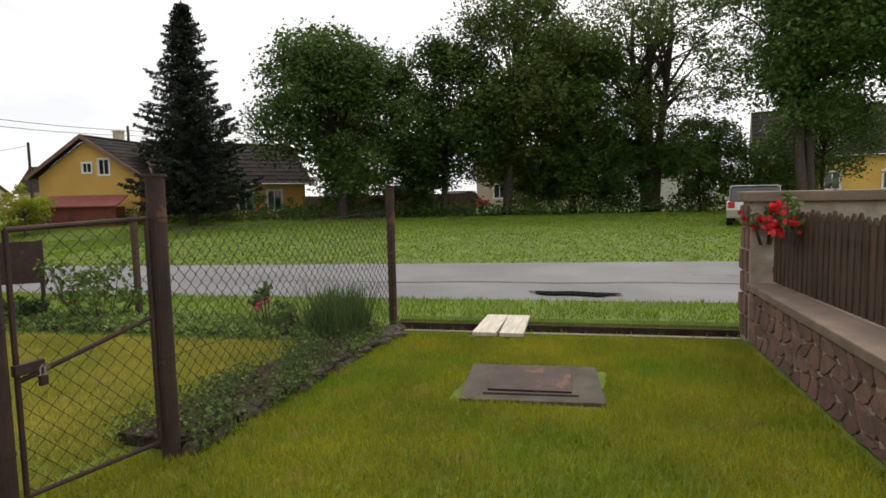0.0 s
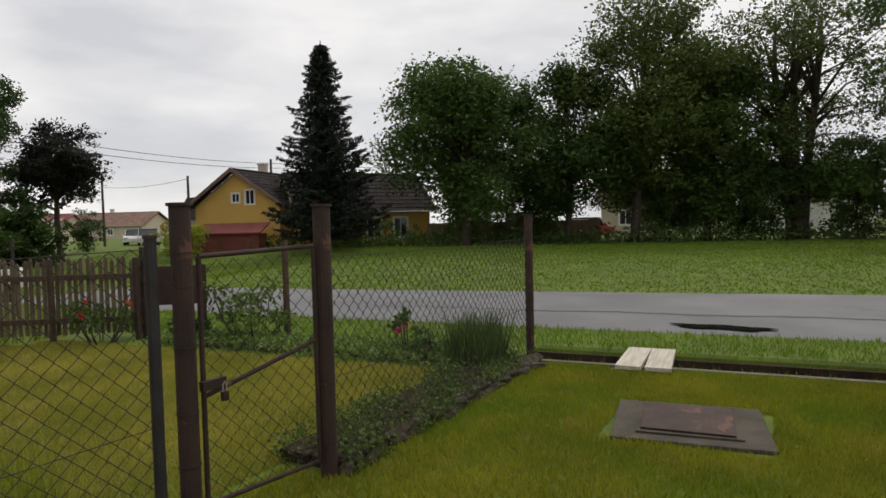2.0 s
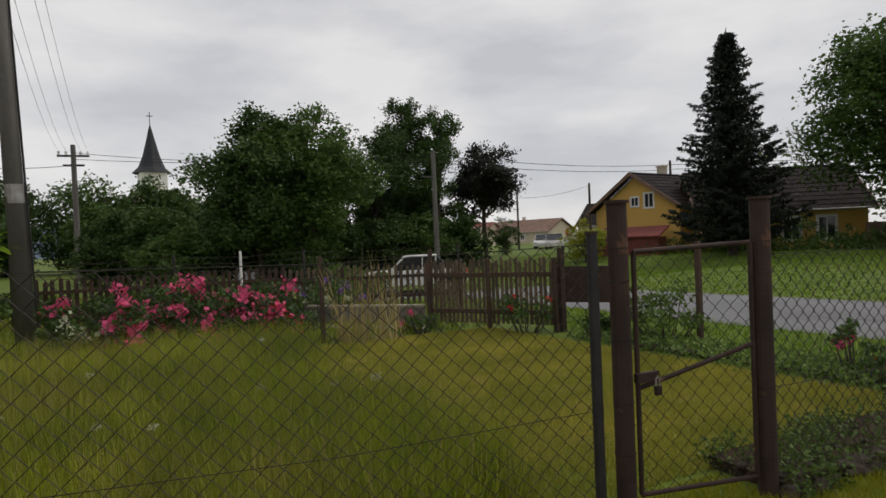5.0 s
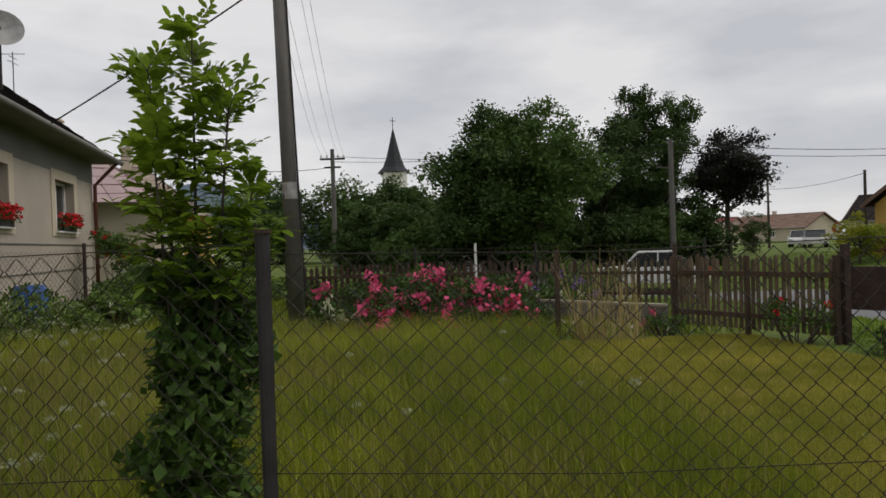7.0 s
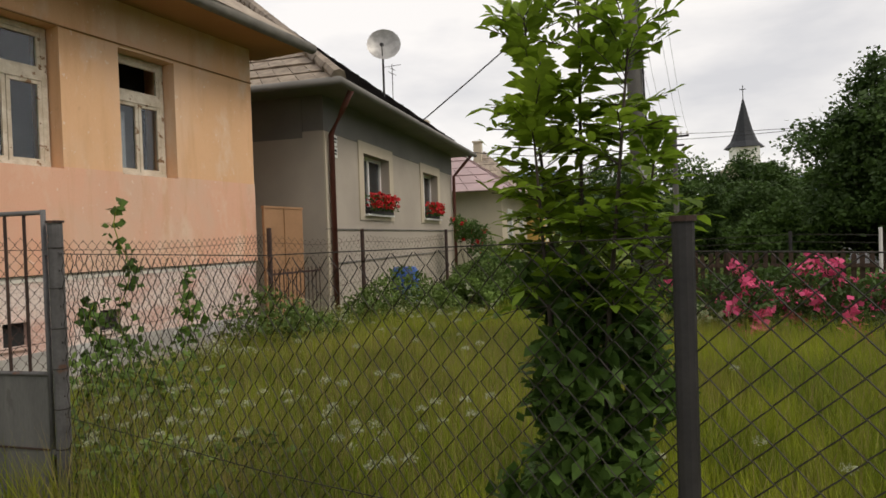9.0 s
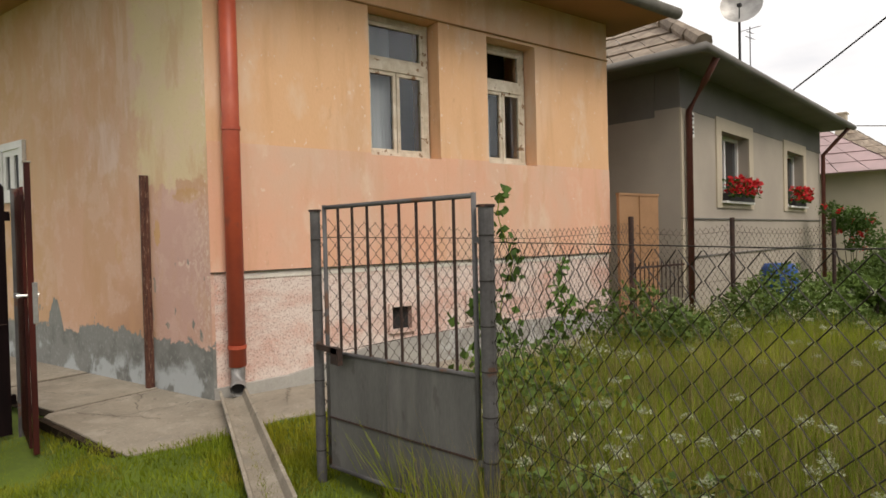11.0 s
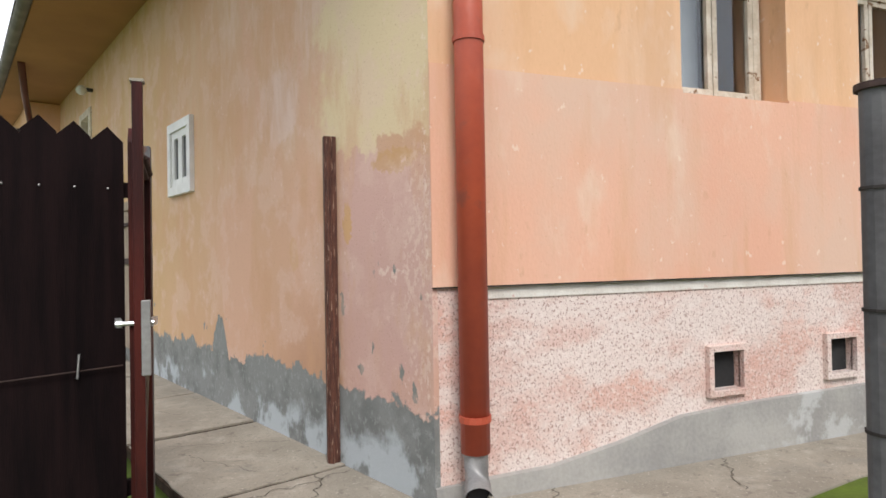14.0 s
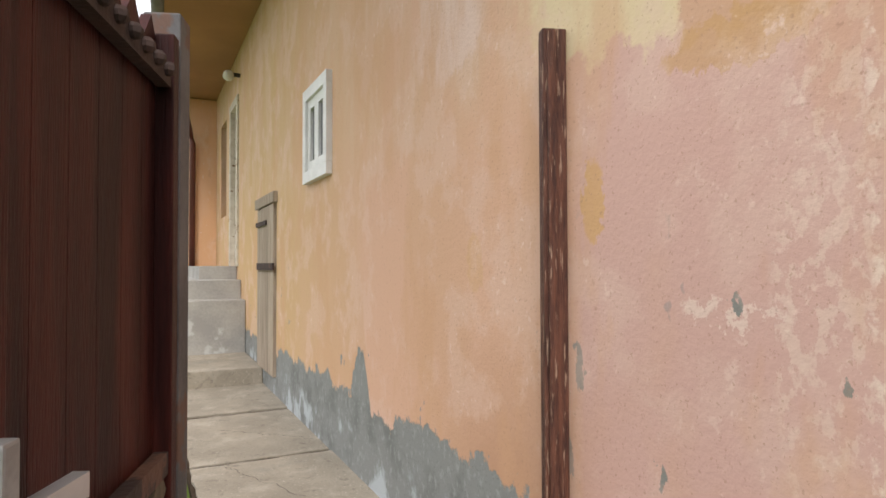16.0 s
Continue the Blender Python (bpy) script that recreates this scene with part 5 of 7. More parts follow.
# taupe house next door
GY, GX0, GX1 = -7.25, -9.85, -18.70
LARGER = Matrix.Translation((-1.2, -0.9, 0)) @ Matrix.Diagonal((1.13, 1.13, 1.09, 1)) @ Matrix.Translation((1.2, 0.9, 0))
TURN = LARGER @ Matrix.Translation((GX0, GY, 0)) @ pose(0, 0, 0, 0, 0, 9.6) @ Matrix.Translation((-GX0, -GY, 0))   # the front stands askew to its neighbour, set back
grey = thing("taupe_house", "taupe plastered cottage with a grey tiled hip roof", "house")
grey.matrix_world = TURN
GW = [(-13.05, -11.58, 1.95, 3.22), (-17.00, -15.62, 1.95, 3.22)]
part("front_wall", wall_with_holes(GX1, GX0, 0, 3.42, GW, lambda u, d, z: Vector((u, GY - d, z)), 0.4), M["greywall"], grey, "taupe plaster front")
# The shade of the eaves is put into the frieze's darker plaster colour.
part("frieze", G().box(((GX0 + GX1) / 2, GY - 0.19, 3.75), (GX0 - GX1, 0.40, 0.68)), M["darkband"], grey, "band under the eaves with their shade in its dark colour")
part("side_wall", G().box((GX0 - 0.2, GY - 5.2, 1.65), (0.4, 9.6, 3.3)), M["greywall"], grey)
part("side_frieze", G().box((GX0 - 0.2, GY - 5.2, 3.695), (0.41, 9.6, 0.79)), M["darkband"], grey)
part("base_line", G().box(((GX0 + GX1) / 2, GY + 0.012, 1.62), (GX0 - GX1, 0.03, 0.02)).box(((GX0 + GX1) / 2, GY + 0.012, 0.98), (GX0 - GX1, 0.03, 0.02)), M["darkband"], grey)
part("corner_strip", G().box((GX0 - 0.09, GY + 0.012, 1.9), (0.18, 0.03, 3.0)), M["beige"], grey)
for x0, x1, z0, z1 in GW:
    win = simple_window(grey, (x1, GY - 0.22, z0), (-1, 0, 0), x1 - x0, z1 - z0, (0, 1, 0), t=0.07)
    g = G()
    s = 0.24
    for a, b, c, d in ((x0 - s, x1 + s, z0 - 0.13, z0), (x0 - s, x1 + s, z1, z1 + s), (x0 - s, x0, z0, z1), (x1, x1 + s, z0, z1)):
        g.box(((a + b) / 2, GY + 0.012, (c + d) / 2), (b - a, 0.03, d - c))
    part("surround", g, M["beige"], win, "pale plaster surround")
    part("sill", G().box(((x0 + x1) / 2, GY + 0.03, z0 - 0.02), (x1 - x0 + 0.06, 0.16, 0.04)), M["white"], win)
for k, (x0, x1, z0, z1) in enumerate(GW):
    fb = thing("flower_box", "window box overflowing with red geraniums", "flower box", group="geranium boxes")
    fb.matrix_world = TURN @ pose((x0 + x1) / 2, GY + 0.06, z0)
    wdt = (x1 - x0) * (0.92 if k == 0 else 0.7)
    part("box", G().box((0, 0, 0.07), (wdt, 0.13, 0.14)), M["darkpost"], fb)
    c = rng.uniform((-wdt / 2 - 0.05, -0.06, 0.10), (wdt / 2 + 0.05, 0.18, 0.42), (420, 3))
    part("leaves", np_mesh("leaves", leaf_quads(c - (0, 0, 0.03), 0.04, rng), 4, M["leaf_mid"]), None, fb)
    part("blossom", np_mesh("blossom", leaf_quads(c[:300] + (0, 0.03, 0.03), 0.042, rng, aspect=0.8), 4, M["rose_red"]), None, fb, "red geranium blossoms")
ez = 4.10
rE = [(GX1 - 0.5, GY + 0.62, ez), (GX0 + 0.62, GY + 0.62, ez), (GX0 + 0.62, GY - 11, ez), (GX1 - 0.5, GY - 11, ez)]
part("soffit", G().prism([rE[0], rE[1], rE[2], rE[3]], 0.05, (0, 0, -1)), M["darkband"], grey)
xm = (GX0 + GX1) / 2
tile_roof(grey, rE[0], rE[1], (xm + 0.2, GY - 4.4, 8.1), (xm - 0.2, GY - 4.4, 8.1), 20, 34, M["darktile"])
tile_roof(grey, rE[1], rE[2], (xm, GY - 9, 8.1), (xm + 0.2, GY - 4.4, 8.1), 16, 34, M["tile"])
tile_roof(grey, rE[3], rE[0], (xm - 0.2, GY - 4.4, 8.1), (xm, GY - 9, 8.1), 16, 34, M["tile"])
hip = G()
for k in range(16):
    a, b = Vector(rE[1]).lerp(Vector((xm + 0.2, GY - 4.4, 8.1)), k / 16), Vector(rE[1]).lerp(Vector((xm + 0.2, GY - 4.4, 8.1)), (k + 1.1) / 16)
    hip.tube([a + Vector((0, 0, 0.06)), b + Vector((0, 0, 0.09))], [0.13, 0.10], 8)
part("hip_tiles", hip, M["tile"], grey, "row of rounded hip tiles")
gz = ez - 0.02
part("gutter", G().tube([(GX1 - 0.5, GY + 0.66, gz), (GX0 + 0.66, GY + 0.66, gz), (GX0 + 0.66, GY - 8, gz)], 0.075, 10), M["darkband"], grey, "dark weathered eaves gutter", smooth=True)
for x, y, off in ((GX0 - 0.12, GY + 0.10, 0.55), (GX1 + 0.12, GY + 0.10, 0.5)):
    part("downpipe", G().tube([(x + 0.3 if off > 0.52 else x - 0.2, GY + 0.64, gz - 0.05), (x + 0.15 if off > 0.52 else x - 0.1, GY + 0.4, gz - 0.35), (x, y, 3.35), (x, y, 0.1)], 0.05, 10), M["brownpipe"], grey, "red-brown downpipe", smooth=True)
sign = thing("house_number", "small white house number plates", "sign")
sign.matrix_world = TURN
for k, z in enumerate((3.28, 3.06)):
    part("plate", G().box((GX0 - 0.40, GY + 0.035, z), (0.16, 0.01, 0.19)), M["white"], sign)
    part("digits", G().box((GX0 - 0.40, GY + 0.042, z + 0.03), (0.10, 0.004, 0.04)).box((GX0 - 0.40, GY + 0.042, z - 0.03), (0.08, 0.004, 0.03)), M["dark"], sign)
dish = thing("satellite_dish", "grey satellite dish on a mast above the roof", "satellite dish", (-14.35, -8.6, 5.30))
dish.matrix_world = LARGER @ dish.matrix_world
dg = G()
for j in range(5):
    for i in range(20):
        rr, aa = 0.42 * j / 4, 2 * math.pi * i / 20
        dg.v.append((rr * math.cos(aa), 0.30 * (j / 4) ** 2 * 0.35, rr * math.sin(aa)))
dg.f = [(j * 20 + i, j * 20 + (i + 1) % 20, (j + 1) * 20 + (i + 1) % 20, (j + 1) * 20 + i) for j in range(4) for i in range(20)]
part("reflector", dg, M["zinc"], dish, smooth=True, m=pose(0.03, 0.06, 1.08, 12, 0, -62))
part("mast", G().tube([(0, 0, -0.6), (0, 0, 1.05)], 0.028, 8), M["darkpost"], dish)
part("feed_arm", G().tube([(0.05, 0.02, 0.72), (0.38, 0.20, 0.98)], 0.012, 6).box((0.38, 0.20, 1.0), (0.07, 0.07, 0.07)), M["darkpost"], dish)
part("antenna", G().tube([(-0.45, 0, -0.2), (-0.45, 0, 0.75)], 0.012, 6).tube([(-0.45, -0.25, 0.7), (-0.45, 0.25, 0.7)], 0.008, 5).tube([(-0.65, 0, 0.5), (-0.25, 0, 0.5)], 0.008, 5).tube([(-0.6, 0, 0.62), (-0.3, 0, 0.62)], 0.008, 5), M["darkpost"], dish)
solo("board_gate", G().box((-9.35, GY - 0.55, 1.05), (1.0, 0.05, 2.1)).box((-9.35, GY - 0.52, 1.05), (0.03, 0.03, 2.1)).box((-9.35, GY - 0.55, 2.12), (1.02, 0.07, 0.04)), M["orangeboard"], "faded orange boarded gate between the houses", "gate", bevel=0.004)
ig = thing("iron_gate", "low rusty iron gate with upright bars", "gate", (-8.05, -7.0, 0.0), 0)
for a, b in (((-1.25, 0.35), (-0.05, 0.35)), ((-1.25, 1.05), (-0.05, 1.05))):
    part("rail", G().beam((a[0], 0, a[1]), (b[0], 0, b[1]), 0.03, 0.03), M["rust"], ig)
for k in range(12):
    part("bar", G().tube([(-1.2 + k * 0.1, 0, 0.3), (-1.2 + k * 0.1, 0, 1.12)], 0.009, 6), M["rust"], ig)
brl = thing("barrel", "blue plastic barrel beside the cottage", "barrel", (-11.9, -6.85, 0))
part("body", G().tube([(0, 0, 0), (0, 0, 0.08), (0, 0, 0.45), (0, 0, 0.85), (0, 0, 0.95)], [0.24, 0.28, 0.30, 0.28, 0.22], 16), M["blue"], brl, smooth=True)
part("ring", G().tube([(0, 0, 0.3), (0, 0, 0.34)], 0.31, 16).tube([(0, 0, 0.62), (0, 0, 0.66)], 0.31, 16), M["blue"], brl)


def block_house(name, label, x, y, rz, lx, ly, h, rh, wall, roof, wins=(), gable=True, over=0.4):
    """A house along its local x: walls, gabled or hipped roof and windows on its front (-y) and left end."""
    o = thing(name, label, "house", (x, y, 0), rz)
    part("wall", G().box((0, 0, h / 2), (lx, ly, h)), M[wall], o)
    a, b = lx / 2 + over, ly / 2 + over
    k = a if gable else max(0.3, a - b)
    ze = h - 0.12
    tile_roof(o, (-a, -b, ze), (a, -b, ze), (k, 0, h + rh), (-k, 0, h + rh), 10, max(8, int(lx * 1.5)), M[roof])
    tile_roof(o, (a, b, ze), (-a, b, ze), (-k, 0, h + rh), (k, 0, h + rh), 10, max(8, int(lx * 1.5)), M[roof])
    if gable:
        for s in (-1, 1):
            part("gable", G().prism([(s * lx / 2, -ly / 2, h), (s * lx / 2, ly / 2, h), (s * lx / 2, 0, h + rh * 0.9)], 0.1, (-s, 0, 0)), M[wall], o)
            part("barge_board", G().beam((s * a, -b, ze), (s * a, 0, h + rh), 0.06, 0.22).beam((s * a, b, ze), (s * a, 0, h + rh), 0.06, 0.22), M["browntile"], o)
    else:
        for s in (-1, 1):
            tile_roof(o, (s * a, -s * b, ze), (s * a, s * b, ze), (s * k, 0, h + rh), (s * k, 0, h + rh), 8, 10, M[roof])
    part("ridge", G().tube([(-k, 0, h + rh + 0.04), (k, 0, h + rh + 0.04)], 0.09, 6), M[roof], o)
    part("chimney", G().box((-lx * 0.1, 0.3, h + rh), (0.5, 0.5, 1.3)).box((-lx * 0.1, 0.3, h + rh + 0.68), (0.62, 0.62, 0.08)), M["beige"], o)
    part("gutter", G().tube([(-a, -b - 0.05, ze), (a, -b - 0.05, ze)], 0.06, 8), M["zinc"], o)
    for f, u, z, w, hh in wins:
        if f == "f":
            simple_window(o, (u, -ly / 2 - 0.002, z), (1, 0, 0), w, hh, (0, -1, 0), surround=0.10, t=0.055)
        else:
            simple_window(o, (-lx / 2 - 0.002, -u, z), (0, -1, 0), w, hh, (-1, 0, 0), surround=0.07, t=0.05)
    return o


# yellow house over the road
block_house("yellow_house", "long yellow plastered house with a dark tiled roof", -26.2, 35.4, 53, 9.0, 6.6, 2.45, 2.65, "yellow", "darktile",
            [("f", -0.05, 0.65, 0.95, 1.3), ("f", 1.85, 0.65, 0.95, 1.3), ("f", -2.3, 0.65, 0.95, 1.3)])
block_house("yellow_gable_wing", "yellow gabled wing with two small attic windows", -31.97, 33.7, 100, 9.0, 6.6, 3.0, 2.35, "yellow", "darktile",
            [("l", -0.3, 3.2, 0.6, 0.6), ("l", 0.75, 3.05, 0.7, 0.95)], over=0.5)
solo("lean_to", G().prism([(-31.9, 26.4, 0), (-27.6, 27.6, 0), (-27.9, 28.6, 0), (-32.2, 27.4, 0)], 1.15, (0, 0, 1)).prism([(-32.2, 26.1, 1.15), (-27.3, 27.4, 1.15), (-27.9, 28.9, 1.75), (-32.5, 27.7, 1.75)], 0.08, (0, 0, 1)), M["redroof"], "low shed with a red roof beside the yellow house", "shed")
gf = solo("garden_fence", G().beam((-20.4, 35.9, 0.75), (-9.8, 40.2, 0.75), 0.08, 1.5), M["browntile"], "brown board fence beyond the meadow", "fence")
block_house("brown_house", "yellow house with a dark brown mansard roof behind trees", 17.5, 62, -8, 13, 9, 4.0, 4.2, "yellow", "darktile", [("f", -4.5, 1.2, 1.1, 1.4), ("f", -1.5, 1.2, 1.1, 1.4), ("f", 2.5, 1.2, 1.1, 1.4), ("f", -2.0, 4.6, 1.4, 1.4)])
block_house("beige_house", "beige cottage half hidden behind trees", -8.5, 56, 5, 9, 7, 3.0, 2.6, "beige", "browntile", [("f", -3, 1.0, 1.0, 1.2), ("f", 1, 1.0, 1.0, 1.2)])
block_house("white_house", "pale house half hidden behind trees", 2.5, 58, -4, 9, 7, 3.0, 2.4, "white", "darktile", [("f", -3, 1.0, 1.0, 1.2)])
# houses down the street
block_house("pink_roof_house", "beige house with a faded pink metal roof", -28.5, -14.1, 190, 8.0, 8.0, 3.5, 3.0, "beige", "pinkroof", [("f", -2.6, 1.2, 1.1, 1.4), ("f", 1.0, 1.2, 1.1, 1.4)], gable=False, over=0.6)
block_house("small_yellow_house", "yellow house with a grey tiled roof down the street", -38.5, -15.2, 190, 8.0, 8.0, 3.5, 3.4, "yellow", "tile", [("f", -2.6, 1.2, 1.0, 1.3), ("f", 1.0, 1.2, 1.0, 1.3)], gable=False)
block_house("red_roof_house", "distant house with a red roof", -115, 60, 30, 16, 9, 2.4, 2.2, "beige", "redroof", [("f", -3, 0.8, 1, 1), ("f", 1, 0.8, 1, 1)])
block_house("old_brown_house", "distant house with an old brown tiled roof", -104, 70, 20, 15, 9, 2.4, 2.3, "beige", "browntile", [("f", -3, 0.8, 1, 1), ("f", 1, 0.8, 1, 1)])
block_house("dark_roof_house", "house with a dark brown roof and dormer", -76.0, 70.0, 25, 13, 9, 2.8, 3.6, "beige", "darktile", [("f", -3.5, 0.8, 1, 1), ("f", 0.5, 0.8, 1, 1), ("f", 2.8, 0.8, 1, 1)])
block_house("shed_house", "small distant building with a pale roof", -92, 50.0, 28, 6, 6, 1.8, 1.6, "beige", "pinkroof")
sign = thing("road_sign", "round road sign above a white board on a steel post", "road sign", (-34.7, 26.5, float(ground_z(-34.7, 26.5))))
part("post", G().tube([(0, 0, 0), (0, 0, 1.95)], 0.035, 8), M["zinc"], sign)
part("disc", G().tube([(0.03, -0.035, 1.68), (0.045, -0.05, 1.68)], 0.30, 18), M["carred"], sign, "round sign with a red rim")
part("disc_face", G().tube([(0.045, -0.052, 1.68), (0.049, -0.057, 1.68)], 0.22, 18), M["white"], sign)
part("board", G().beam((0.36, 0.25, 1.2), (-0.28, -0.30, 1.2), 0.02, 0.40), M["white"], sign, "white board")
# church
ch = thing("church", "white church tower with a dark pointed spire", "church", (-120.3, 1.6, 0), -85)
part("tower", G().box((0, 0, 7.8), (4.4, 4.4, 15.6)), M["white"], ch, "pale plastered tower")
sp = G()
ringz = [(0, 3.3, 15.4), (0, 2.2, 16.5), (0, 1.45, 18.4), (0, 0.75, 21.2), (0, 0.12, 23.9)]
sp.tube([(0, 0, r[2]) for r in ringz], [r[1] for r in ringz], 8)
part("spire", sp, M["slate"], ch, "dark slate spire")
part("cross", G().beam((0, 0, 23.8), (0, 0, 26.3), 0.12, 0.12).beam((-0.5, 0, 25.6), (0.5, 0, 25.6), 0.12, 0.12), M["dark"], ch)
part("clock", G().tube([(0, -2.22, 13.6), (0, -2.26, 13.6)], 0.80, 16), M["dark"], ch, "dark clock face")
part("belfry_window", G().box((0, -2.23, 10.3), (0.9, 0.06, 2.2)), M["dark"], ch)
part("nave", G().box((3, 8, 4), (9, 13, 8)).prism([(-1.8, 1.5, 8), (7.8, 1.5, 8), (3, 1.5, 12)], 13, (0, 1, 0)), M["beige"], ch)
# far hills
hl = G()
N = 60
for j in range(3):
    for i in range(N + 1):
        a = math.radians(146 + 74 * i / N)
        d = (500, 620, 900)[j]
        hgt = (0, 1, 1.2)[j] * (38 + 16 * math.sin(i * 0.33) + 9 * math.sin(i * 0.81 + 1) + 3 * math.sin(i * 2.3) + 14 * math.exp(-((i - 42) / 9.0) ** 2)) * (0.30 + 0.70 * math.sin(math.pi * min(1, max(0, (i - 10) / 56))))
        hl.v.append((d * math.cos(a), d * math.sin(a), hgt - 2))
hl.f = [(j * (N + 1) + i, j * (N + 1) + i + 1, (j + 1) * (N + 1) + i + 1, (j + 1) * (N + 1) + i) for j in range(2) for i in range(N)]
solo("backdrop", hl, M["hill"], "distant wooded hills, blue-green haze put into their colour", "hills", kind="structure", smooth=True)

# ---- utility poles and wires ----
pp = thing("utility_pole", "tall concrete utility pole with a metal band", "utility pole", (-12.4, -2.22, 0))
part("shaft", G().tube([(0, 0, -0.2), (0, -0.22, 9.0)], [0.165, 0.10], 14), M["pole"], pp, smooth=True)
part("band", G().tube([(0, -0.055, 2.42), (0, -0.062, 2.74)], 0.152, 14), M["zinc"], pp, "pale metal band")
part("cable", G().tube([(0.05, 0.18, 0.3), (0.05, 0.06, 4.0), (0.03, -0.09, 8.5)], 0.018, 6), M["dark"], pp)
def far_pole(name, label, x, y, h, r, m="pole", arm=True):
    o = thing(name, label, "utility pole", (x, y, 0))
    part("shaft", G().tube([(0, 0, -0.6), (0, 0, h)], [r, r * 0.7], 10), M[m], o)
    if arm:
        part("crossarm", G().beam((-0.1, -0.9, h - 0.7), (0.1, 0.9, h - 0.7), 0.12, 0.12).beam((-0.1, -0.6, h - 1.3), (0.1, 0.6, h - 1.3), 0.12, 0.12), M["darkpost"], o)
        for yy in (-0.8, -0.4, 0.4, 0.8):
            part("insulator", G().tube([(0, yy, h - 0.65), (0, yy, h - 0.4)], 0.07, 6), M["white"], o)
    return o


far_pole("utility_pole", "wooden utility pole with crossarms and insulators", -45.1, -4.1, 8.5, 0.2)
sl = far_pole("street_lamp", "concrete street lamp pole with a small lamp head", -27.3, 12.64, 5.9, 0.15, arm=False)
part("lamp_head", G().beam((0, 0, 4.60), (-0.1, -0.65, 4.66), 0.09, 0.06), M["steelgrey"], sl)
far_pole("utility_pole", "wooden utility pole by the dark-roofed house", -38.5, 31.5, 5.5, 0.12, m="bark", arm=False)
far_pole("utility_pole", "distant thin utility pole", -52, 33.5, 6.2, 0.12, m="bark", arm=False)
far_pole("utility_pole", "utility pole behind the yellow house roof", -33.0, 34.5, 6.6, 0.12, m="bark", arm=False)


def cable(name, a, b, sag, r, label):
    a, b = Vector(a), Vector(b)
    solo(name, G().tube([a.lerp(b, k / 16) - Vector((0, 0, sag * 4 * (k / 16) * (1 - k / 16))) for k in range(17)], r, 5), M["dark"], label, "cable")


cable("service_cable", (-12.1, -2.40, 6.58), (-14.60, -7.75, 4.40), 0.05, 0.016, "black service cable from pole to cottage roof")
for k, y in enumerate((-0.8, -0.4, 0.4, 0.8)):
    cable("power_line", (-12.1, -2.45 + y * 0.4, 8.3 + 0.15 * k), (-45.1, -4.1 + y, 8.2), 0.9, 0.006, "thin overhead power line")
for k, z in enumerate((5.7, 5.35)):
    cable("power_line", (-27.3, 12.64, z), (-33.0, 34.5, z + 0.6), 0.3, 0.016, "thin overhead power line")
    cable("power_line", (-27.3, 12.64, z), (-45.1, -4.1, 7.6 + 0.4 * k), 0.3, 0.016, "thin overhead power line")
    cable("power_line", (-33.0, 34.5, z + 0.6), (-9, 60, 6.5 + k * 0.4), 0.5, 0.018, "thin overhead power line")
cable("power_line", (-38.5, 31.5, 5.3), (-52, 33.5, 5.4), 0.3, 0.016, "thin overhead power line")
cable("roof_cable", (-45.1, -4.1, 7.2), (-26, -12.5, 5.5), 0.5, 0.02, "thin overhead power line")


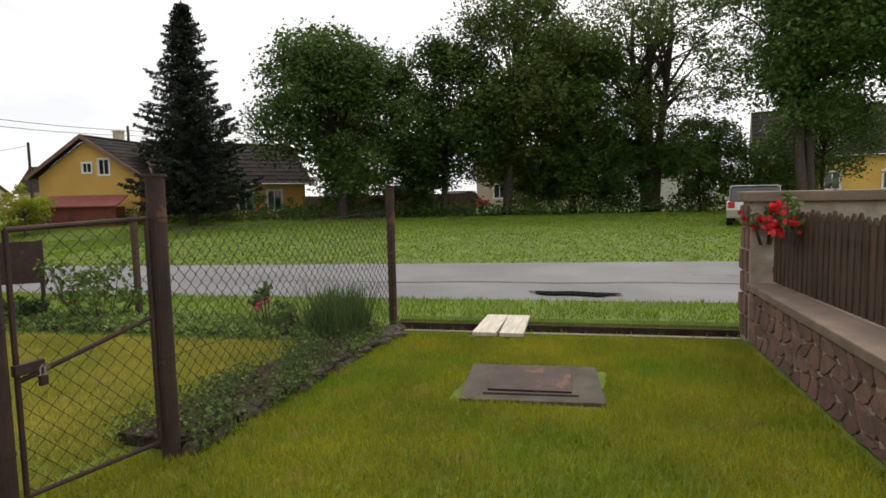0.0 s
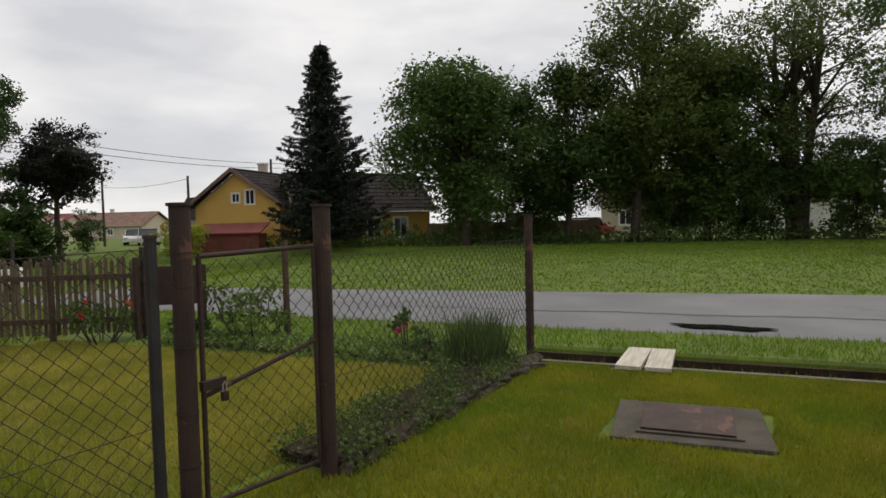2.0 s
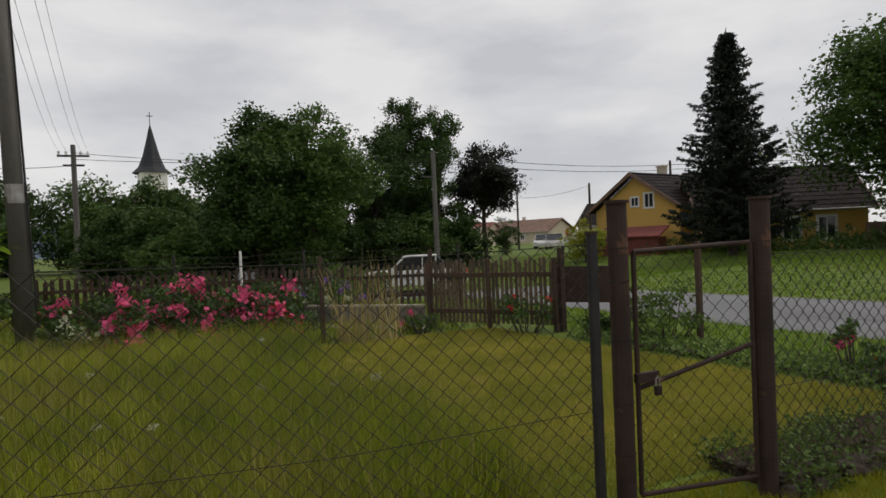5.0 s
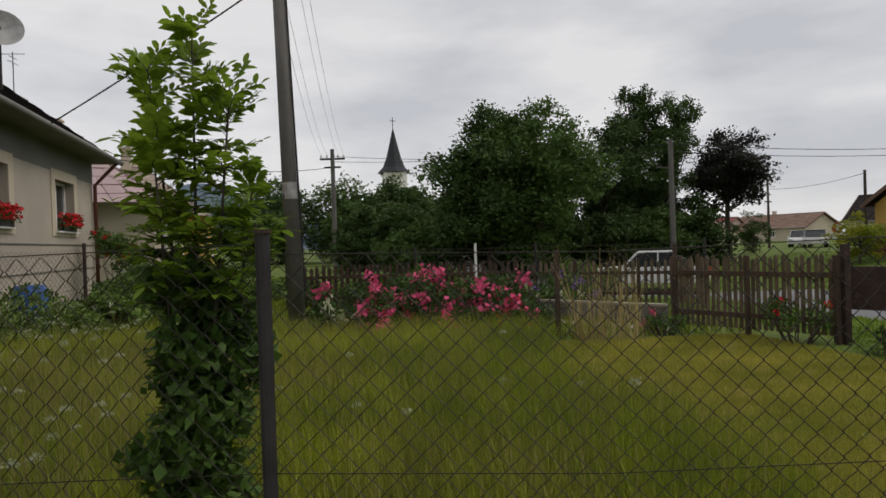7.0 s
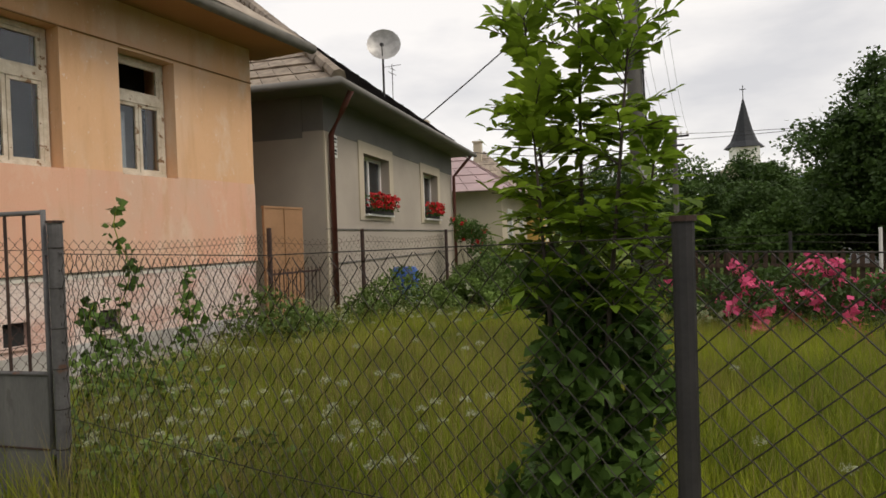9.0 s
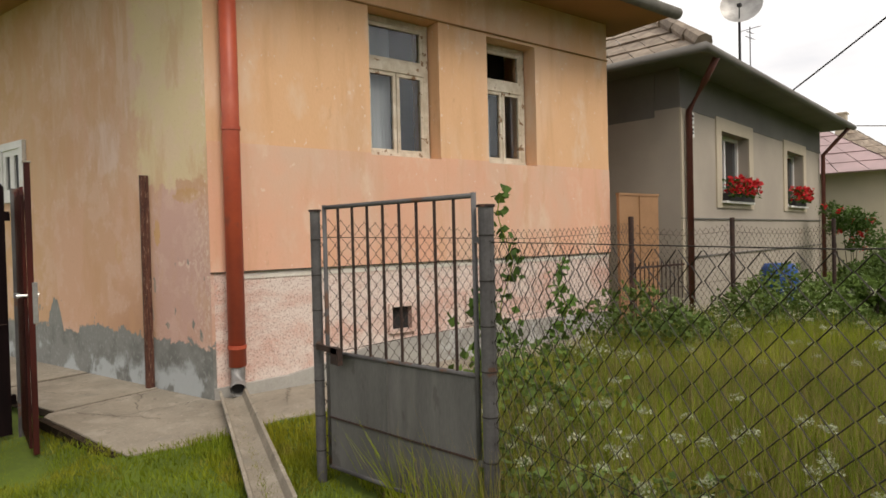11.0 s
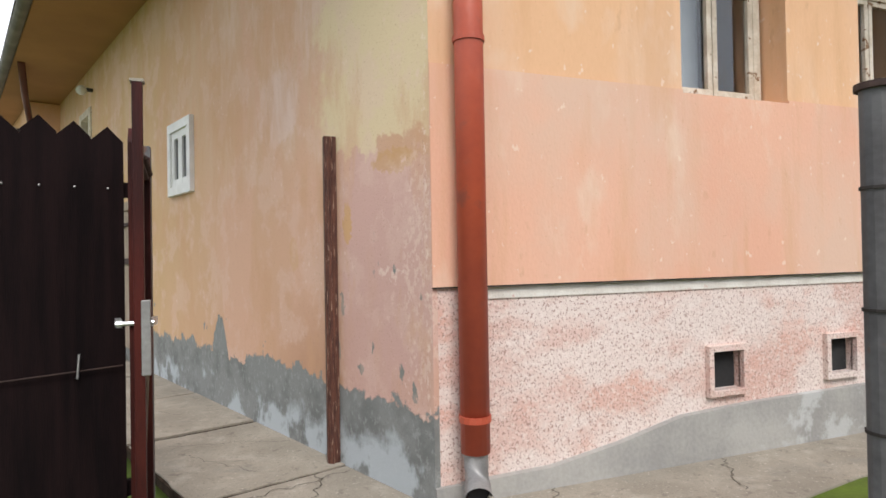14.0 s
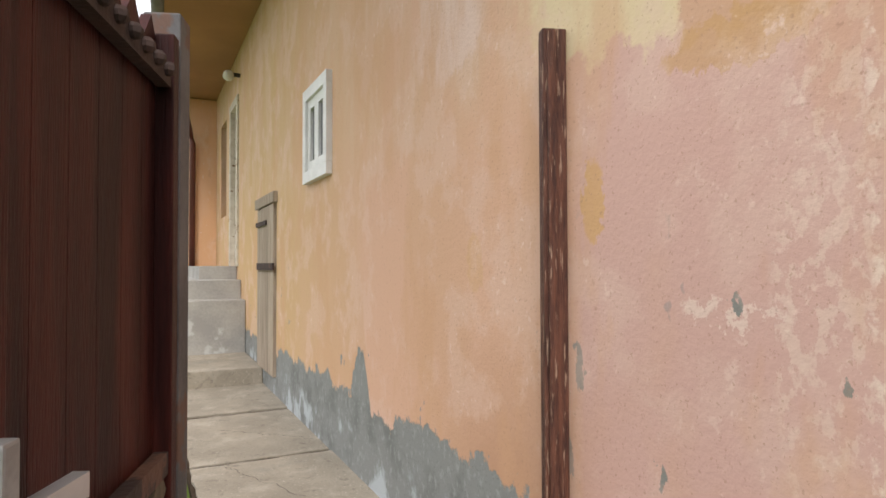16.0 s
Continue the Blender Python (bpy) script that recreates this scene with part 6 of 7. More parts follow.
# ---- vehicles ----
def car(x, y, rz, paint, label, L=4.3, W=1.75, H=1.5, estate=False):
    o = thing("car", label, "car", (x, y, float(ground_z(x, y))), rz)
    hb = 0.88
    prof = [(-L / 2, 0.30), (-L / 2 + 0.02, 0.62), (-L / 2 + 0.25, 0.80), (-L * 0.20, hb), (L * (0.42 if estate else 0.34), hb + 0.03), (L / 2 - 0.08, hb - 0.02), (L / 2, 0.60), (L / 2 - 0.05, 0.30)]
    part("body", G().prism([(a, -W / 2, b) for a, b in prof], W, (0, 1, 0)), M[paint], o, bevel=0.05, smooth=False)
    r0, r1 = (L * 0.40 if estate else L * 0.22), (L * 0.47 if estate else L * 0.40)
    roofp = [(-L * 0.21, hb - 0.02), (-L * 0.06, H - 0.05), (0.02, H), (r0, H - 0.03), (r1, hb + 0.02)]
    part("greenhouse", G().prism([(a, -W / 2 + 0.10, b) for a, b in roofp], W - 0.20, (0, 1, 0)), M["cargl"], o, "dark car windows", bevel=0.03)
    part("roof", G().prism([(-L * 0.07, -W / 2 + 0.12, H - 0.02), (r0 + 0.03, -W / 2 + 0.12, H - 0.02), (r0 + 0.03, W / 2 - 0.12, H - 0.02), (-L * 0.07, W / 2 - 0.12, H - 0.02)], 0.045, (0, 0, 1)), M[paint], o, bevel=0.02)
    for s in (-1, 1):
        for xx in (-L * 0.07, L * 0.10, r0):
            part("pillar", G().beam((xx - (0.5 if xx < 0 else 0.02), s * (W / 2 - 0.095), hb), (xx, s * (W / 2 - 0.115), H), 0.03, 0.07), M[paint], o)
        part("mirror", G().box((-L * 0.17, s * (W / 2 + 0.09), hb + 0.06), (0.10, 0.18, 0.13)), M[paint], o, bevel=0.02)
        part("headlight", G().box((-L / 2 + 0.10, s * (W / 2 - 0.25), 0.68), (0.16, 0.36, 0.14)), M["chrome"], o, bevel=0.02)
        part("tail_light", G().box((L / 2 - 0.05, s * (W / 2 - 0.16), 0.76), (0.10, 0.22, 0.22)), M["carred"], o, bevel=0.02)
        for xx in (-L * 0.31, L * 0.30):
            wh = part("wheel", G().tube([(xx, s * (W / 2 - 0.19), 0.31), (xx, s * (W / 2 + 0.01), 0.31)], 0.31, 18), M["rubber"], o)
            part("rim", G().tube([(xx, s * (W / 2 - 0.02), 0.31), (xx, s * (W / 2 + 0.02), 0.31)], 0.20, 12), M["zinc"], wh)
    part("number_plate", G().box((-L / 2 - 0.01, 0, 0.45), (0.02, 0.5, 0.11)), M["white"], o)
    return o


car(4.75, 25.4, -100, "silver", "silver estate car parked on the grass edge", H=1.42, estate=True)
car(8.0, 17.6, 100, "cardark", "dark car parked behind the street wall", H=1.6)
car(-14.9, 44.5, 200, "carwhite", "white car parked under the trees")
car(-11.6, 44.0, 250, "carred", "red car parked under the trees")
car(-17.5, 48.5, 185, "carwhite", "white van-like car beyond the trees", L=4.9, H=2.1, W=1.9, estate=True)
car(-22.4, 9.2, 65, "carwhite", "white car parked behind the picket fence", L=4.3, H=1.42)
car(-53.0, 37.2, 140, "carwhite", "white car parked by the far houses")
car(-49.5, 36.0, 145, "silver", "grey car parked by the far houses")

# ---- trees ----
def crown_points(r, clumps, n, shell=0.35):
    """Points in the outer shells of many clumps (x, y, z, radius)."""
    clumps = np.asarray(clumps)
    vol = clumps[:, 3] ** 2
    which = r.choice(len(clumps), n, p=vol / vol.sum())
    d = r.normal(size=(n, 3))
    d /= np.linalg.norm(d, axis=1, keepdims=True)
    rad = clumps[which, 3] * (shell + (1 - shell) * r.random(n) ** 0.6) * r.uniform(0.85, 1.2, n)
    return clumps[which, :3] + d * rad[:, None] * np.array([1, 1, 0.8])


def tuft_points(r, clumps, n, tufts=14, droop=0.0, loose=0.40):
    """Leaf places in small tufts at the twig ends of each clump (x, y, z, radius), with gaps between the tufts."""
    clumps = np.asarray(clumps)
    d = r.normal(size=(len(clumps), tufts, 3))
    d[:, :, 2] += 0.25
    d /= np.linalg.norm(d, axis=2, keepdims=True)
    reach = r.uniform(0.45, 1.22, (len(clumps), tufts, 1))
    cent = clumps[:, None, :3] + d * reach * clumps[:, None, 3:4] * np.array([1, 1, 0.8])
    size = np.repeat(clumps[:, 3] * loose, tufts) * r.uniform(0.6, 1.35, len(clumps) * tufts)
    which = r.choice(len(size), n, p=size ** 2 / (size ** 2).sum())
    q = r.normal(size=(n, 3)) * np.array([0.75, 0.75, 0.5])
    q[:, 2] -= droop * r.random(n) * 2.5
    return cent.reshape(-1, 3)[which] + q * size[which][:, None]


def tree(x, y, h, cr, base, label, leafmat="leaf_mid", seed=1, clumps=26, leaves=16000, leaf=0.16, trunks=1, trunk_r=0.22, squash=1.0, name="tree", lean=0.0, droop=0.0, loose=0.40):
    r = np.random.default_rng(seed)
    gz_ = float(ground_z(x, y))
    o = thing(name, label, "tree", (x, y, gz_), 0)
    cl = []
    ch_ = h - base
    while len(cl) < clumps * 2:
        q = r.uniform(-1, 1, 3)
        if np.linalg.norm(q) > 1:
            continue
        z = base + ch_ * (0.5 + 0.5 * q[2])
        wide = cr * (0.75 + 0.25 * math.sin(math.pi * (0.5 + 0.5 * q[2]))) * squash
        cl.append((q[0] * wide + lean * (z - base), q[1] * wide, z - 0.02 * h, cr * r.uniform(0.16, 0.36)))
    g = G()
    for k in range(trunks):
        ang = r.uniform(0, 6.28)
        top = Vector((math.cos(ang) * 0.25 * cr * (trunks > 1) + lean * ch_ * 0.4, math.sin(ang) * 0.25 * cr * (trunks > 1), base + ch_ * 0.55))
        foot = Vector((math.cos(ang) * 0.3 * (trunks > 1), math.sin(ang) * 0.3 * (trunks > 1), -0.1))
        midp = foot.lerp(top, 0.45) + Vector((r.normal() * 0.12, r.normal() * 0.12, 0))
        g.tube([foot, foot + Vector((0, 0, 0.35)), midp, top, top + Vector((0.1, 0, ch_ * 0.25))], [trunk_r * 1.3, trunk_r, trunk_r * 0.8, trunk_r * 0.45, trunk_r * 0.15], 9)
        for c in cl[k::trunks]:
            e = Vector(c[:3])
            s = midp.lerp(top, float(np.clip((e.z - base) / max(ch_, 0.1) * 0.8, 0.0, 1.0)))
            m_ = s.lerp(e, 0.5) + Vector((0, 0, 0.12 * (e - s).length))
            g.tube([s, m_, e], [trunk_r * 0.34, trunk_r * 0.20, trunk_r * 0.07], 5)
    part("trunk", g, M["bark"], o, "dark brown trunk with limbs", smooth=True)
    p = tuft_points(r, cl, int(leaves * 1.5), droop=droop, loose=loose)
    p[:, 2] = np.maximum(p[:, 2], 0.05)
    part("crown", np_mesh("crown", leaf_quads(p, leaf * 0.74, r, flat=0.35), 4, M[leafmat]), None, o, "dense leafy crown")
    return o


def spruce(x, y, h, rad, seed=3):
    r = np.random.default_rng(seed)
    o = thing("spruce_tree", "tall dark conical spruce with drooping boughs", "tree", (x, y, float(ground_z(x, y))))
    part("trunk", G().tube([(0, 0, -0.1), (0, 0, h * 0.5), (0, 0, h)], [0.24, 0.14, 0.02], 8), M["bark"], o)
    quads = []
    z = 0.9
    while z < h - 0.2:
        t = (z - 0.9) / (h - 0.9)
        R = rad * (1 - t) ** 0.74 * r.uniform(0.76, 1.18) + 0.14
        nb_ = int(5 + 6 * (1 - t))
        a0_ = r.uniform(0, 6.28)
        for k in range(nb_):
            a = a0_ + 6.283 * k / nb_ + r.normal() * 0.12
            L = R * r.uniform(0.75, 1.15)
            m = int(22 + 58 * L)
            s = r.random(m) ** 0.8
            droop = -0.32 * s * L + 0.28 * (s ** 2.5) * L + 0.10 * L
            width = 0.34 * (1 - s) * L * 0.6 + 0.12
            off = r.uniform(-1, 1, m) * width
            c = np.column_stack([np.cos(a) * s * L - np.sin(a) * off, np.sin(a) * s * L + np.cos(a) * off, z + droop - np.abs(off) * 0.35 - r.random(m) * 0.14])
            quads.append(leaf_quads(c, 0.14, r, flat=0.2, aspect=0.26))
        z += 0.17 + 0.13 * (1 - t)
    part("crown", np_mesh("crown", np.concatenate(quads), 4, M["leaf_spruce"]), None, o, "dark needled boughs")


def shrub(x, y, w, h, label, leafmat="leaf_mid", n=1500, leaf=0.05, seed=5, name="shrub", d=None, flowers=None, flower_n=0, flower_size=0.035, z0=0.0, bunch=0.07):
    r = np.random.default_rng(seed)
    o = thing(name, label, "shrub", (x, y, float(ground_z(x, y)) + z0))
    d = d or w
    cl = [(r.uniform(-0.5, 0.5) * w, r.uniform(-0.5, 0.5) * d, r.uniform(0.30, 0.85) * h, min(w, h, d + 0.2) * r.uniform(0.16, 0.30)) for _ in range(max(6, int(14 * w / max(h, 0.3))))]
    g = G()
    for c in cl:
        g.tube([(c[0] * 0.4, c[1] * 0.4, -0.03), (c[0] * 0.8, c[1] * 0.8, c[2] * 0.5), c[:3]], [0.012, 0.009, 0.004], 4)
    part("stem", g, M["bark"], o)
    p = crown_points(r, cl, n, shell=0.3)
    p[:, 2] = np.maximum(p[:, 2], 0.02)
    part("leaves", np_mesh("leaves", leaf_quads(p, leaf, r), 4, M[leafmat]), None, o)
    if flowers:
        q = crown_points(r, cl, flower_n, shell=0.95)
        q[:, 2] = np.maximum(q[:, 2], 0.12 * h)
        c = (q[:, None, :] + r.normal(size=(flower_n, 22, 3)) * bunch * 0.5).reshape(-1, 3)
        part("blossom", np_mesh("blossom", leaf_quads(c, flower_size, r, aspect=0.8), 4, M[flowers]), None, o, "clustered blossoms")
    return o


spruce(-22.35, 27.6, 11.9, 3.15)
tree(-15.6, 32.0, 10.4, 4.7, 1.6, "broad dark green tree with a round crown", "leaf_mid", 11, 40, 30000, 0.16, trunk_r=0.28)
tree(-10.6, 35.6, 10.5, 3.6, 1.8, "dark green tree with a dense crown", "leaf_dark", 12, 26, 18000, 0.17)
tree(-7.0, 37.0, 14.8, 4.6, 2.4, "tall bright green tree with an airy crown", "leaf_olive", 13, 36, 27000, 0.16, trunk_r=0.3, lean=0.12)
tree(-3.2, 38.5, 11.5, 3.6, 1.2, "dark green tree with low branches", "leaf_mid", 14, 26, 18000, 0.17)
tree(1.4, 40.0, 14.5, 5.2, 4.2, "tall open tree with several leaning trunks", "leaf_olive", 15, 30, 15000, 0.14, trunks=4, trunk_r=0.30, loose=0.26)
tree(8.6, 33.6, 15.5, 5.2, 4.6, "tall green tree by the parked cars", "leaf_mid", 16, 46, 42000, 0.15, trunks=3, trunk_r=0.24)
tree(13.6, 36.0, 14.5, 5.0, 4.4, "tall green tree beyond the wall", "leaf_mid", 17, 36, 26000, 0.16)
tree(-0.8, 39.3, 5.5, 3.0, 0.1, "dense dark bushes under the trees", "leaf_dark", 18, 22, 12000, 0.13, trunk_r=0.08, name="bush")
tree(4.2, 39.2, 5.3, 2.8, 0.1, "dense dark bushes under the trees", "leaf_mid", 19, 22, 12000, 0.13, trunk_r=0.08, name="bush")
tree(7.2, 38.6, 3.2, 2.3, 0.1, "leafy bushes under the trees", "leaf_mid", 20, 16, 8000, 0.12, trunk_r=0.06, name="bush")
tree(-4.6, 39.5, 4.2, 2.4, 0.1, "leafy bushes under the trees", "leaf_mid", 21, 16, 8000, 0.12, trunk_r=0.06, name="bush")
tree(-13.0, 38.5, 6.0, 3.2, 0.2, "dense dark bushes under the trees", "leaf_dark", 22, 20, 9000, 0.14, trunk_r=0.08, name="bush")
tree(-6.0, 41.5, 7.0, 3.4, 0.4, "dense green understorey tree", "leaf_mid", 23, 20, 9000, 0.15, trunk_r=0.1)
tree(-17.5, 38.0, 7.0, 3.0, 0.6, "green tree behind the brown fence", "leaf_mid", 24, 18, 8000, 0.15, trunk_r=0.1)
tree(10.8, 40.5, 8.0, 3.6, 0.6, "dense green tree by the brown-roofed house", "leaf_mid", 25, 20, 9000, 0.15, trunk_r=0.12)
# garden side
tree(-31.8, 5.0, 8.8, 3.0, 0.5, "broad dense dark green tree", "leaf_dark", 31, 30, 22000, 0.15, trunk_r=0.25)
tree(-31.4, 7.3, 9.6, 3.2, 0.5, "broad dense green tree", "leaf_mid", 32, 30, 22000, 0.15, trunk_r=0.25)
tree(-36.0, 12.6, 9.4, 2.8, 0.4, "dense green tree beside the birches", "leaf_dark", 38, 20, 10000, 0.14, trunk_r=0.14)
tree(-44, 9.0, 9.6, 4.0, 1.0, "tall leafy tree behind others", "leaf_olive", 33, 22, 12000, 0.17)
tree(-39.0, 15.9, 13.4, 2.1, 1.2, "tall birch with hanging twigs", "leaf_dark", 34, 30, 22000, 0.12, trunk_r=0.16, name="birch_tree", droop=1.0)
tree(-37.4, 17.8, 11.2, 1.9, 1.0, "birch with hanging twigs", "leaf_dark", 35, 20, 13000, 0.12, trunk_r=0.14, name="birch_tree", droop=1.0)
tree(-39.3, 22.4, 9.1, 2.8, 2.6, "round-crowned dark maple tree", "leaf_purple", 36, 24, 11000, 0.16, trunk_r=0.2)
tree(-42.5, 19.6, 5.6, 2.5, 0.5, "dark leafy tree beside the street", "leaf_purple", 37, 18, 8000, 0.15)
for k, (x, y, h, c) in enumerate(((-60, -9.5, 7.8, 4.2), (-58, -4.2, 7.4, 3.6), (-56, 0.6, 8.4, 3.2), (-66, -14, 8.0, 4.5), (-50, 0.6, 6.8, 2.6), (-62, 4.0, 7.0, 4.0), (-52, -11, 5.0, 2.6))):
    tree(x, y, h, c, 0.4, "distant dense green tree", ("leaf_dark", "leaf_mid")[k % 2], 40 + k, 20, 9000, 0.2)
for k, (x, y, h, c) in enumerate(((-37, 0.8, 4.4, 2.0), (-36.5, 9.8, 4.6, 2.3), (-38, 13.6, 5.2, 2.2), (-39, 16.6, 4.4, 2.0), (-40, -1.8, 4.2, 2.0), (-41, 19.2, 3.4, 1.8), (-35, 3.0, 3.6, 1.8), (-35, 6.4, 3.2, 2.0), (-33.5, 11.4, 3.2, 2.0), (-34.5, 14.8, 3.4, 2.0), (-36.0, 18.4, 3.2, 1.9), (-33.0, 1.4, 3.0, 1.8))):
    tree(x, y, h, c, 0.1, "dense dark undergrowth below the trees", ("leaf_dark", "leaf_mid")[k % 2], 150 + k, 22, 9500, 0.15, trunk_r=0.07, name="bush")
tree(-44, 27, 3.4, 1.3, 0.1, "small dark conifer by the street", "leaf_dark", 51, 12, 3000, 0.1, trunk_r=0.06)
tree(-30, 24, 2.6, 1.4, 0.1, "yellow-green bush before the yellow house", "lawn", 52, 12, 3000, 0.1, trunk_r=0.05, name="bush")
for k in range(7):
    tree(-24.5 + k * 1.5, 30.0 + k * 1.2, 1.1 + 0.3 * (k % 3), 0.8, 0.0, "low shrubs along the far garden", ("leaf_mid", "leaf_olive")[k % 2], 60 + k, 8, 900, 0.08, trunk_r=0.03, name="bush")
far = [leaf_quads(np.column_stack([np.linspace(-34, 12, 9000), np.linspace(27, 43, 9000), np.zeros(9000)]) + rng.normal(size=(9000, 3)) * (0.6, 0.8, 0.3) + (0, 0, 0.45), 0.12, rng)]
solo("rough_growth", np_mesh("rough_growth", np.concatenate(far), 4, M["leaf_mid"]), None, "rough weeds along the far edge of the meadow", "weeds", kind="stuff")

# ---- grass ----
def scatter(n, x0, x1, y0, y1, keep=None, r=rng):
    p = r.uniform((x0, y0), (x1, y1), (n, 2))
    return p[keep(p[:, 0], p[:, 1])] if keep else p


def grass(name, p, h, matname, label, width=0.004, lean=0.5):
    solo(name, np_mesh(name, blades(p, ground_z(p[:, 0], p[:, 1]), h, rng, width, lean), 3, M[matname]), None, label, "grass", kind="stuff")


def in_yard(x, y):
    pad = (np.abs(x + 0.35) < 0.55) & (np.abs(y - 4.56) < 0.48)
    plank_ = (np.abs(x + 0.98) < 0.3) & (np.abs(y - 6.5) < 0.5)
    side_d = (x - CX) * SN.x + (y - CY) * SN.y
    return (~pad) & (~plank_) & (y < 6.28 + 0.09 * x) & (x > np.where(y < 2.7, -2.42, -2.02) - 0.07 * np.maximum(0, 6 - y) * 0.55) & (x < 1.44 + (6.4 - y) * 0.083) & ~((y < CY + 0.6) & (side_d < 1.04)) & ~((y < CY + 1.12) & (x < -1.66 - 0.25 * np.clip(y + 7.7, 0, 1)))


near_yard = scatter(230000, -2.9, 2.2, 1.0, 6.6, in_yard)
grass("lawn_grass", near_yard, 0.045, "lawn", "short mown yellow-green lawn", 0.0035, 0.9)
grass("lawn_grass_2", scatter(110000, -2.9, 2.5, -8.6, 1.0, in_yard), 0.05, "lawn", "short mown lawn beside the house", 0.0045, 0.9)
grass("verge_grass", scatter(60000, -14, 9, 5.0, 9.5, lambda x, y: (y > 6.3 + 0.09 * x) & (y < road_near(x) + 0.05) & ((np.abs(y - 0.09 * x - 6.60) > 0.24) | (x < -2.2)) & ((x > -2.3) | (y > 6.2 + 0.09 * x))), 0.07, "lawn_far", "green grass verge along the road", 0.006, 0.8)
grass("garden_lawn", scatter(170000, -8.8, -2.3, 0.9, 5.6, lambda x, y: (x < -2.62 + 0.0 * y) & (y < 5.35 + 0.1 * (x + 3)) & (y > 1.2 + 0.02 * x + 0.25 * np.sin(x * 1.3))), 0.05, "lawn_dry", "dry short-mown garden lawn", 0.0045, 0.8)
grass("meadow_near_road", scatter(170000, -40, 25, 11, 42, lambda x, y: (y > 13.15 + 0.185 * x) & (y < 36 + 0.2 * x)), 0.05, "lawn_far", "lush green meadow beyond the road", 0.022, 1.0)
tall_keep = lambda x, y: (x < -2.66 - 0.045 * (1.6 - y) * 0.9) & (y < 1.4 + 0.25 * np.sin(x * 1.3)) & (y > -5.45 + 0.282 * (x + 2.79))
tall = scatter(125000, -9.6, -2.5, -6.9, 1.7, tall_keep)
grass("tall_grass", tall, 0.42, "meadow", "tall uncut meadow grass", 0.0048, 0.7)
grass("dry_stalks", scatter(9000, -9.4, -2.6, -6.5, 1.5, tall_keep), 0.58, "hay", "thin dry grass stalks", 0.0028, 0.45)
grass("dry_grass", scatter(15000, -7.6, -2.9, -5.6, -1.9, tall_keep), 0.46, "hay", "bleached dry grass among the green", 0.0026, 0.6)
grass("rear_grass", scatter(60000, -30, -9.0, -6.4, 8.5, lambda x, y: (y < 6.0 + 0.09 * x)), 0.16, "meadow", "grass of the gardens down the street", 0.012, 0.6)
grass("path_grass", scatter(9000, -2.0, 2.0, -15, -8.4, lambda x, y: ((x - CX) * SN.x + (y - CY) * SN.y > 1.02) & ((x - CX) * SN.x + (y - CY) * SN.y < 1.6)), 0.07, "lawn_far", "grass strip beside the slab path", 0.005, 0.6)
grass("strip_grass", scatter(26000, -9.0, -2.3, -7.0, -5.2, lambda x, y: (y < -5.45 + 0.282 * (x + 2.79)) & (y > CY + 1.16 + 0.10 * np.minimum(0, x + 3.3)) & (np.abs(x + 2.94 - (y + 7.7) * 0.231) > 0.13)), 0.09, "lawn", "short grass between the wire fence and the house", 0.0045, 0.8)
# white umbels in the tall grass
r5 = np.random.default_rng(99)
ump = np.concatenate([scatter(34, -7.2, -2.75, -5.6, 1.2, tall_keep, r5), scatter(60, -4.6, -3.1, -5.0, -2.2, tall_keep, r5), scatter(40, -10, -6.5, -5.2, -3.4, tall_keep, r5)])
um_c, um_s = [], G()
for x, y in ump:
    hgt = r5.uniform(0.30, 0.62)
    um_s.tube([(x, y, 0), (x + r5.normal() * 0.03, y + r5.normal() * 0.03, hgt)], 0.0025, 4)
    for _ in range(60):
        a, q = r5.uniform(0, 6.28), r5.random() ** 0.5 * r5.uniform(0.034, 0.046)
        um_c.append((x + math.cos(a) * q, y + math.sin(a) * q, hgt + 0.015 - 9 * q * q + r5.normal() * 0.008))
um = solo("wild_flowers", np_mesh("wild_flowers", leaf_quads(np.array(um_c), 0.0065, r5, aspect=0.8), 4, M["petal_white"]), None, "white umbel flowers in the tall grass", "flowers", kind="stuff")
part("growth", um_s, M["meadow"], um)
# weeds with broad leaves along the fence and by the houses
c = np.column_stack([rng.uniform(-4.5, -3.2, 3200), rng.uniform(-5.5, -4.3, 3200), np.zeros(3200)])
c[:, 2] = rng.random(3200) ** 1.3 * (0.50 + 0.25 * np.sin(c[:, 0] * 3 + c[:, 1] * 2))
solo("weed_patch", np_mesh("weed_patch", leaf_quads(c, 0.035, rng), 4, M["weed"]), None, "leafy weeds by the steel gate", "weeds", kind="stuff")
c = np.column_stack([rng.uniform(-3.75, -3.05, 2600), rng.uniform(-4.25, -3.0, 2600), np.zeros(2600)])
c[:, 2] = rng.random(2600) ** 1.2 * (0.30 + 0.14 * np.sin(c[:, 0] * 7 + c[:, 1] * 5))
solo("weed_patch_low", np_mesh("weed_patch_low", leaf_quads(c, 0.034, rng, flat=0.4), 4, M["weed"]), None, "broad-leaved green weeds at the foot of the wire fence", "weeds", kind="stuff")
c = np.column_stack([rng.uniform(-11, -5.6, 5000), rng.uniform(-6.3, -5.3, 5000), np.zeros(5000)])
c[:, 2] = 0.35 + rng.random(5000) * (0.25 + 0.2 * np.sin(c[:, 0] * 2.3))
c = c[np.sin(c[:, 0] * 3.1) + np.sin(c[:, 0] * 7.7 + c[:, 1] * 4) > 0.7]
solo("daisies", np_mesh("daisies", leaf_quads(c, 0.012, rng, aspect=0.8), 4, M["petal_white"]), None, "tiny white daisies among the weeds by the house fence", "flowers", kind="stuff")
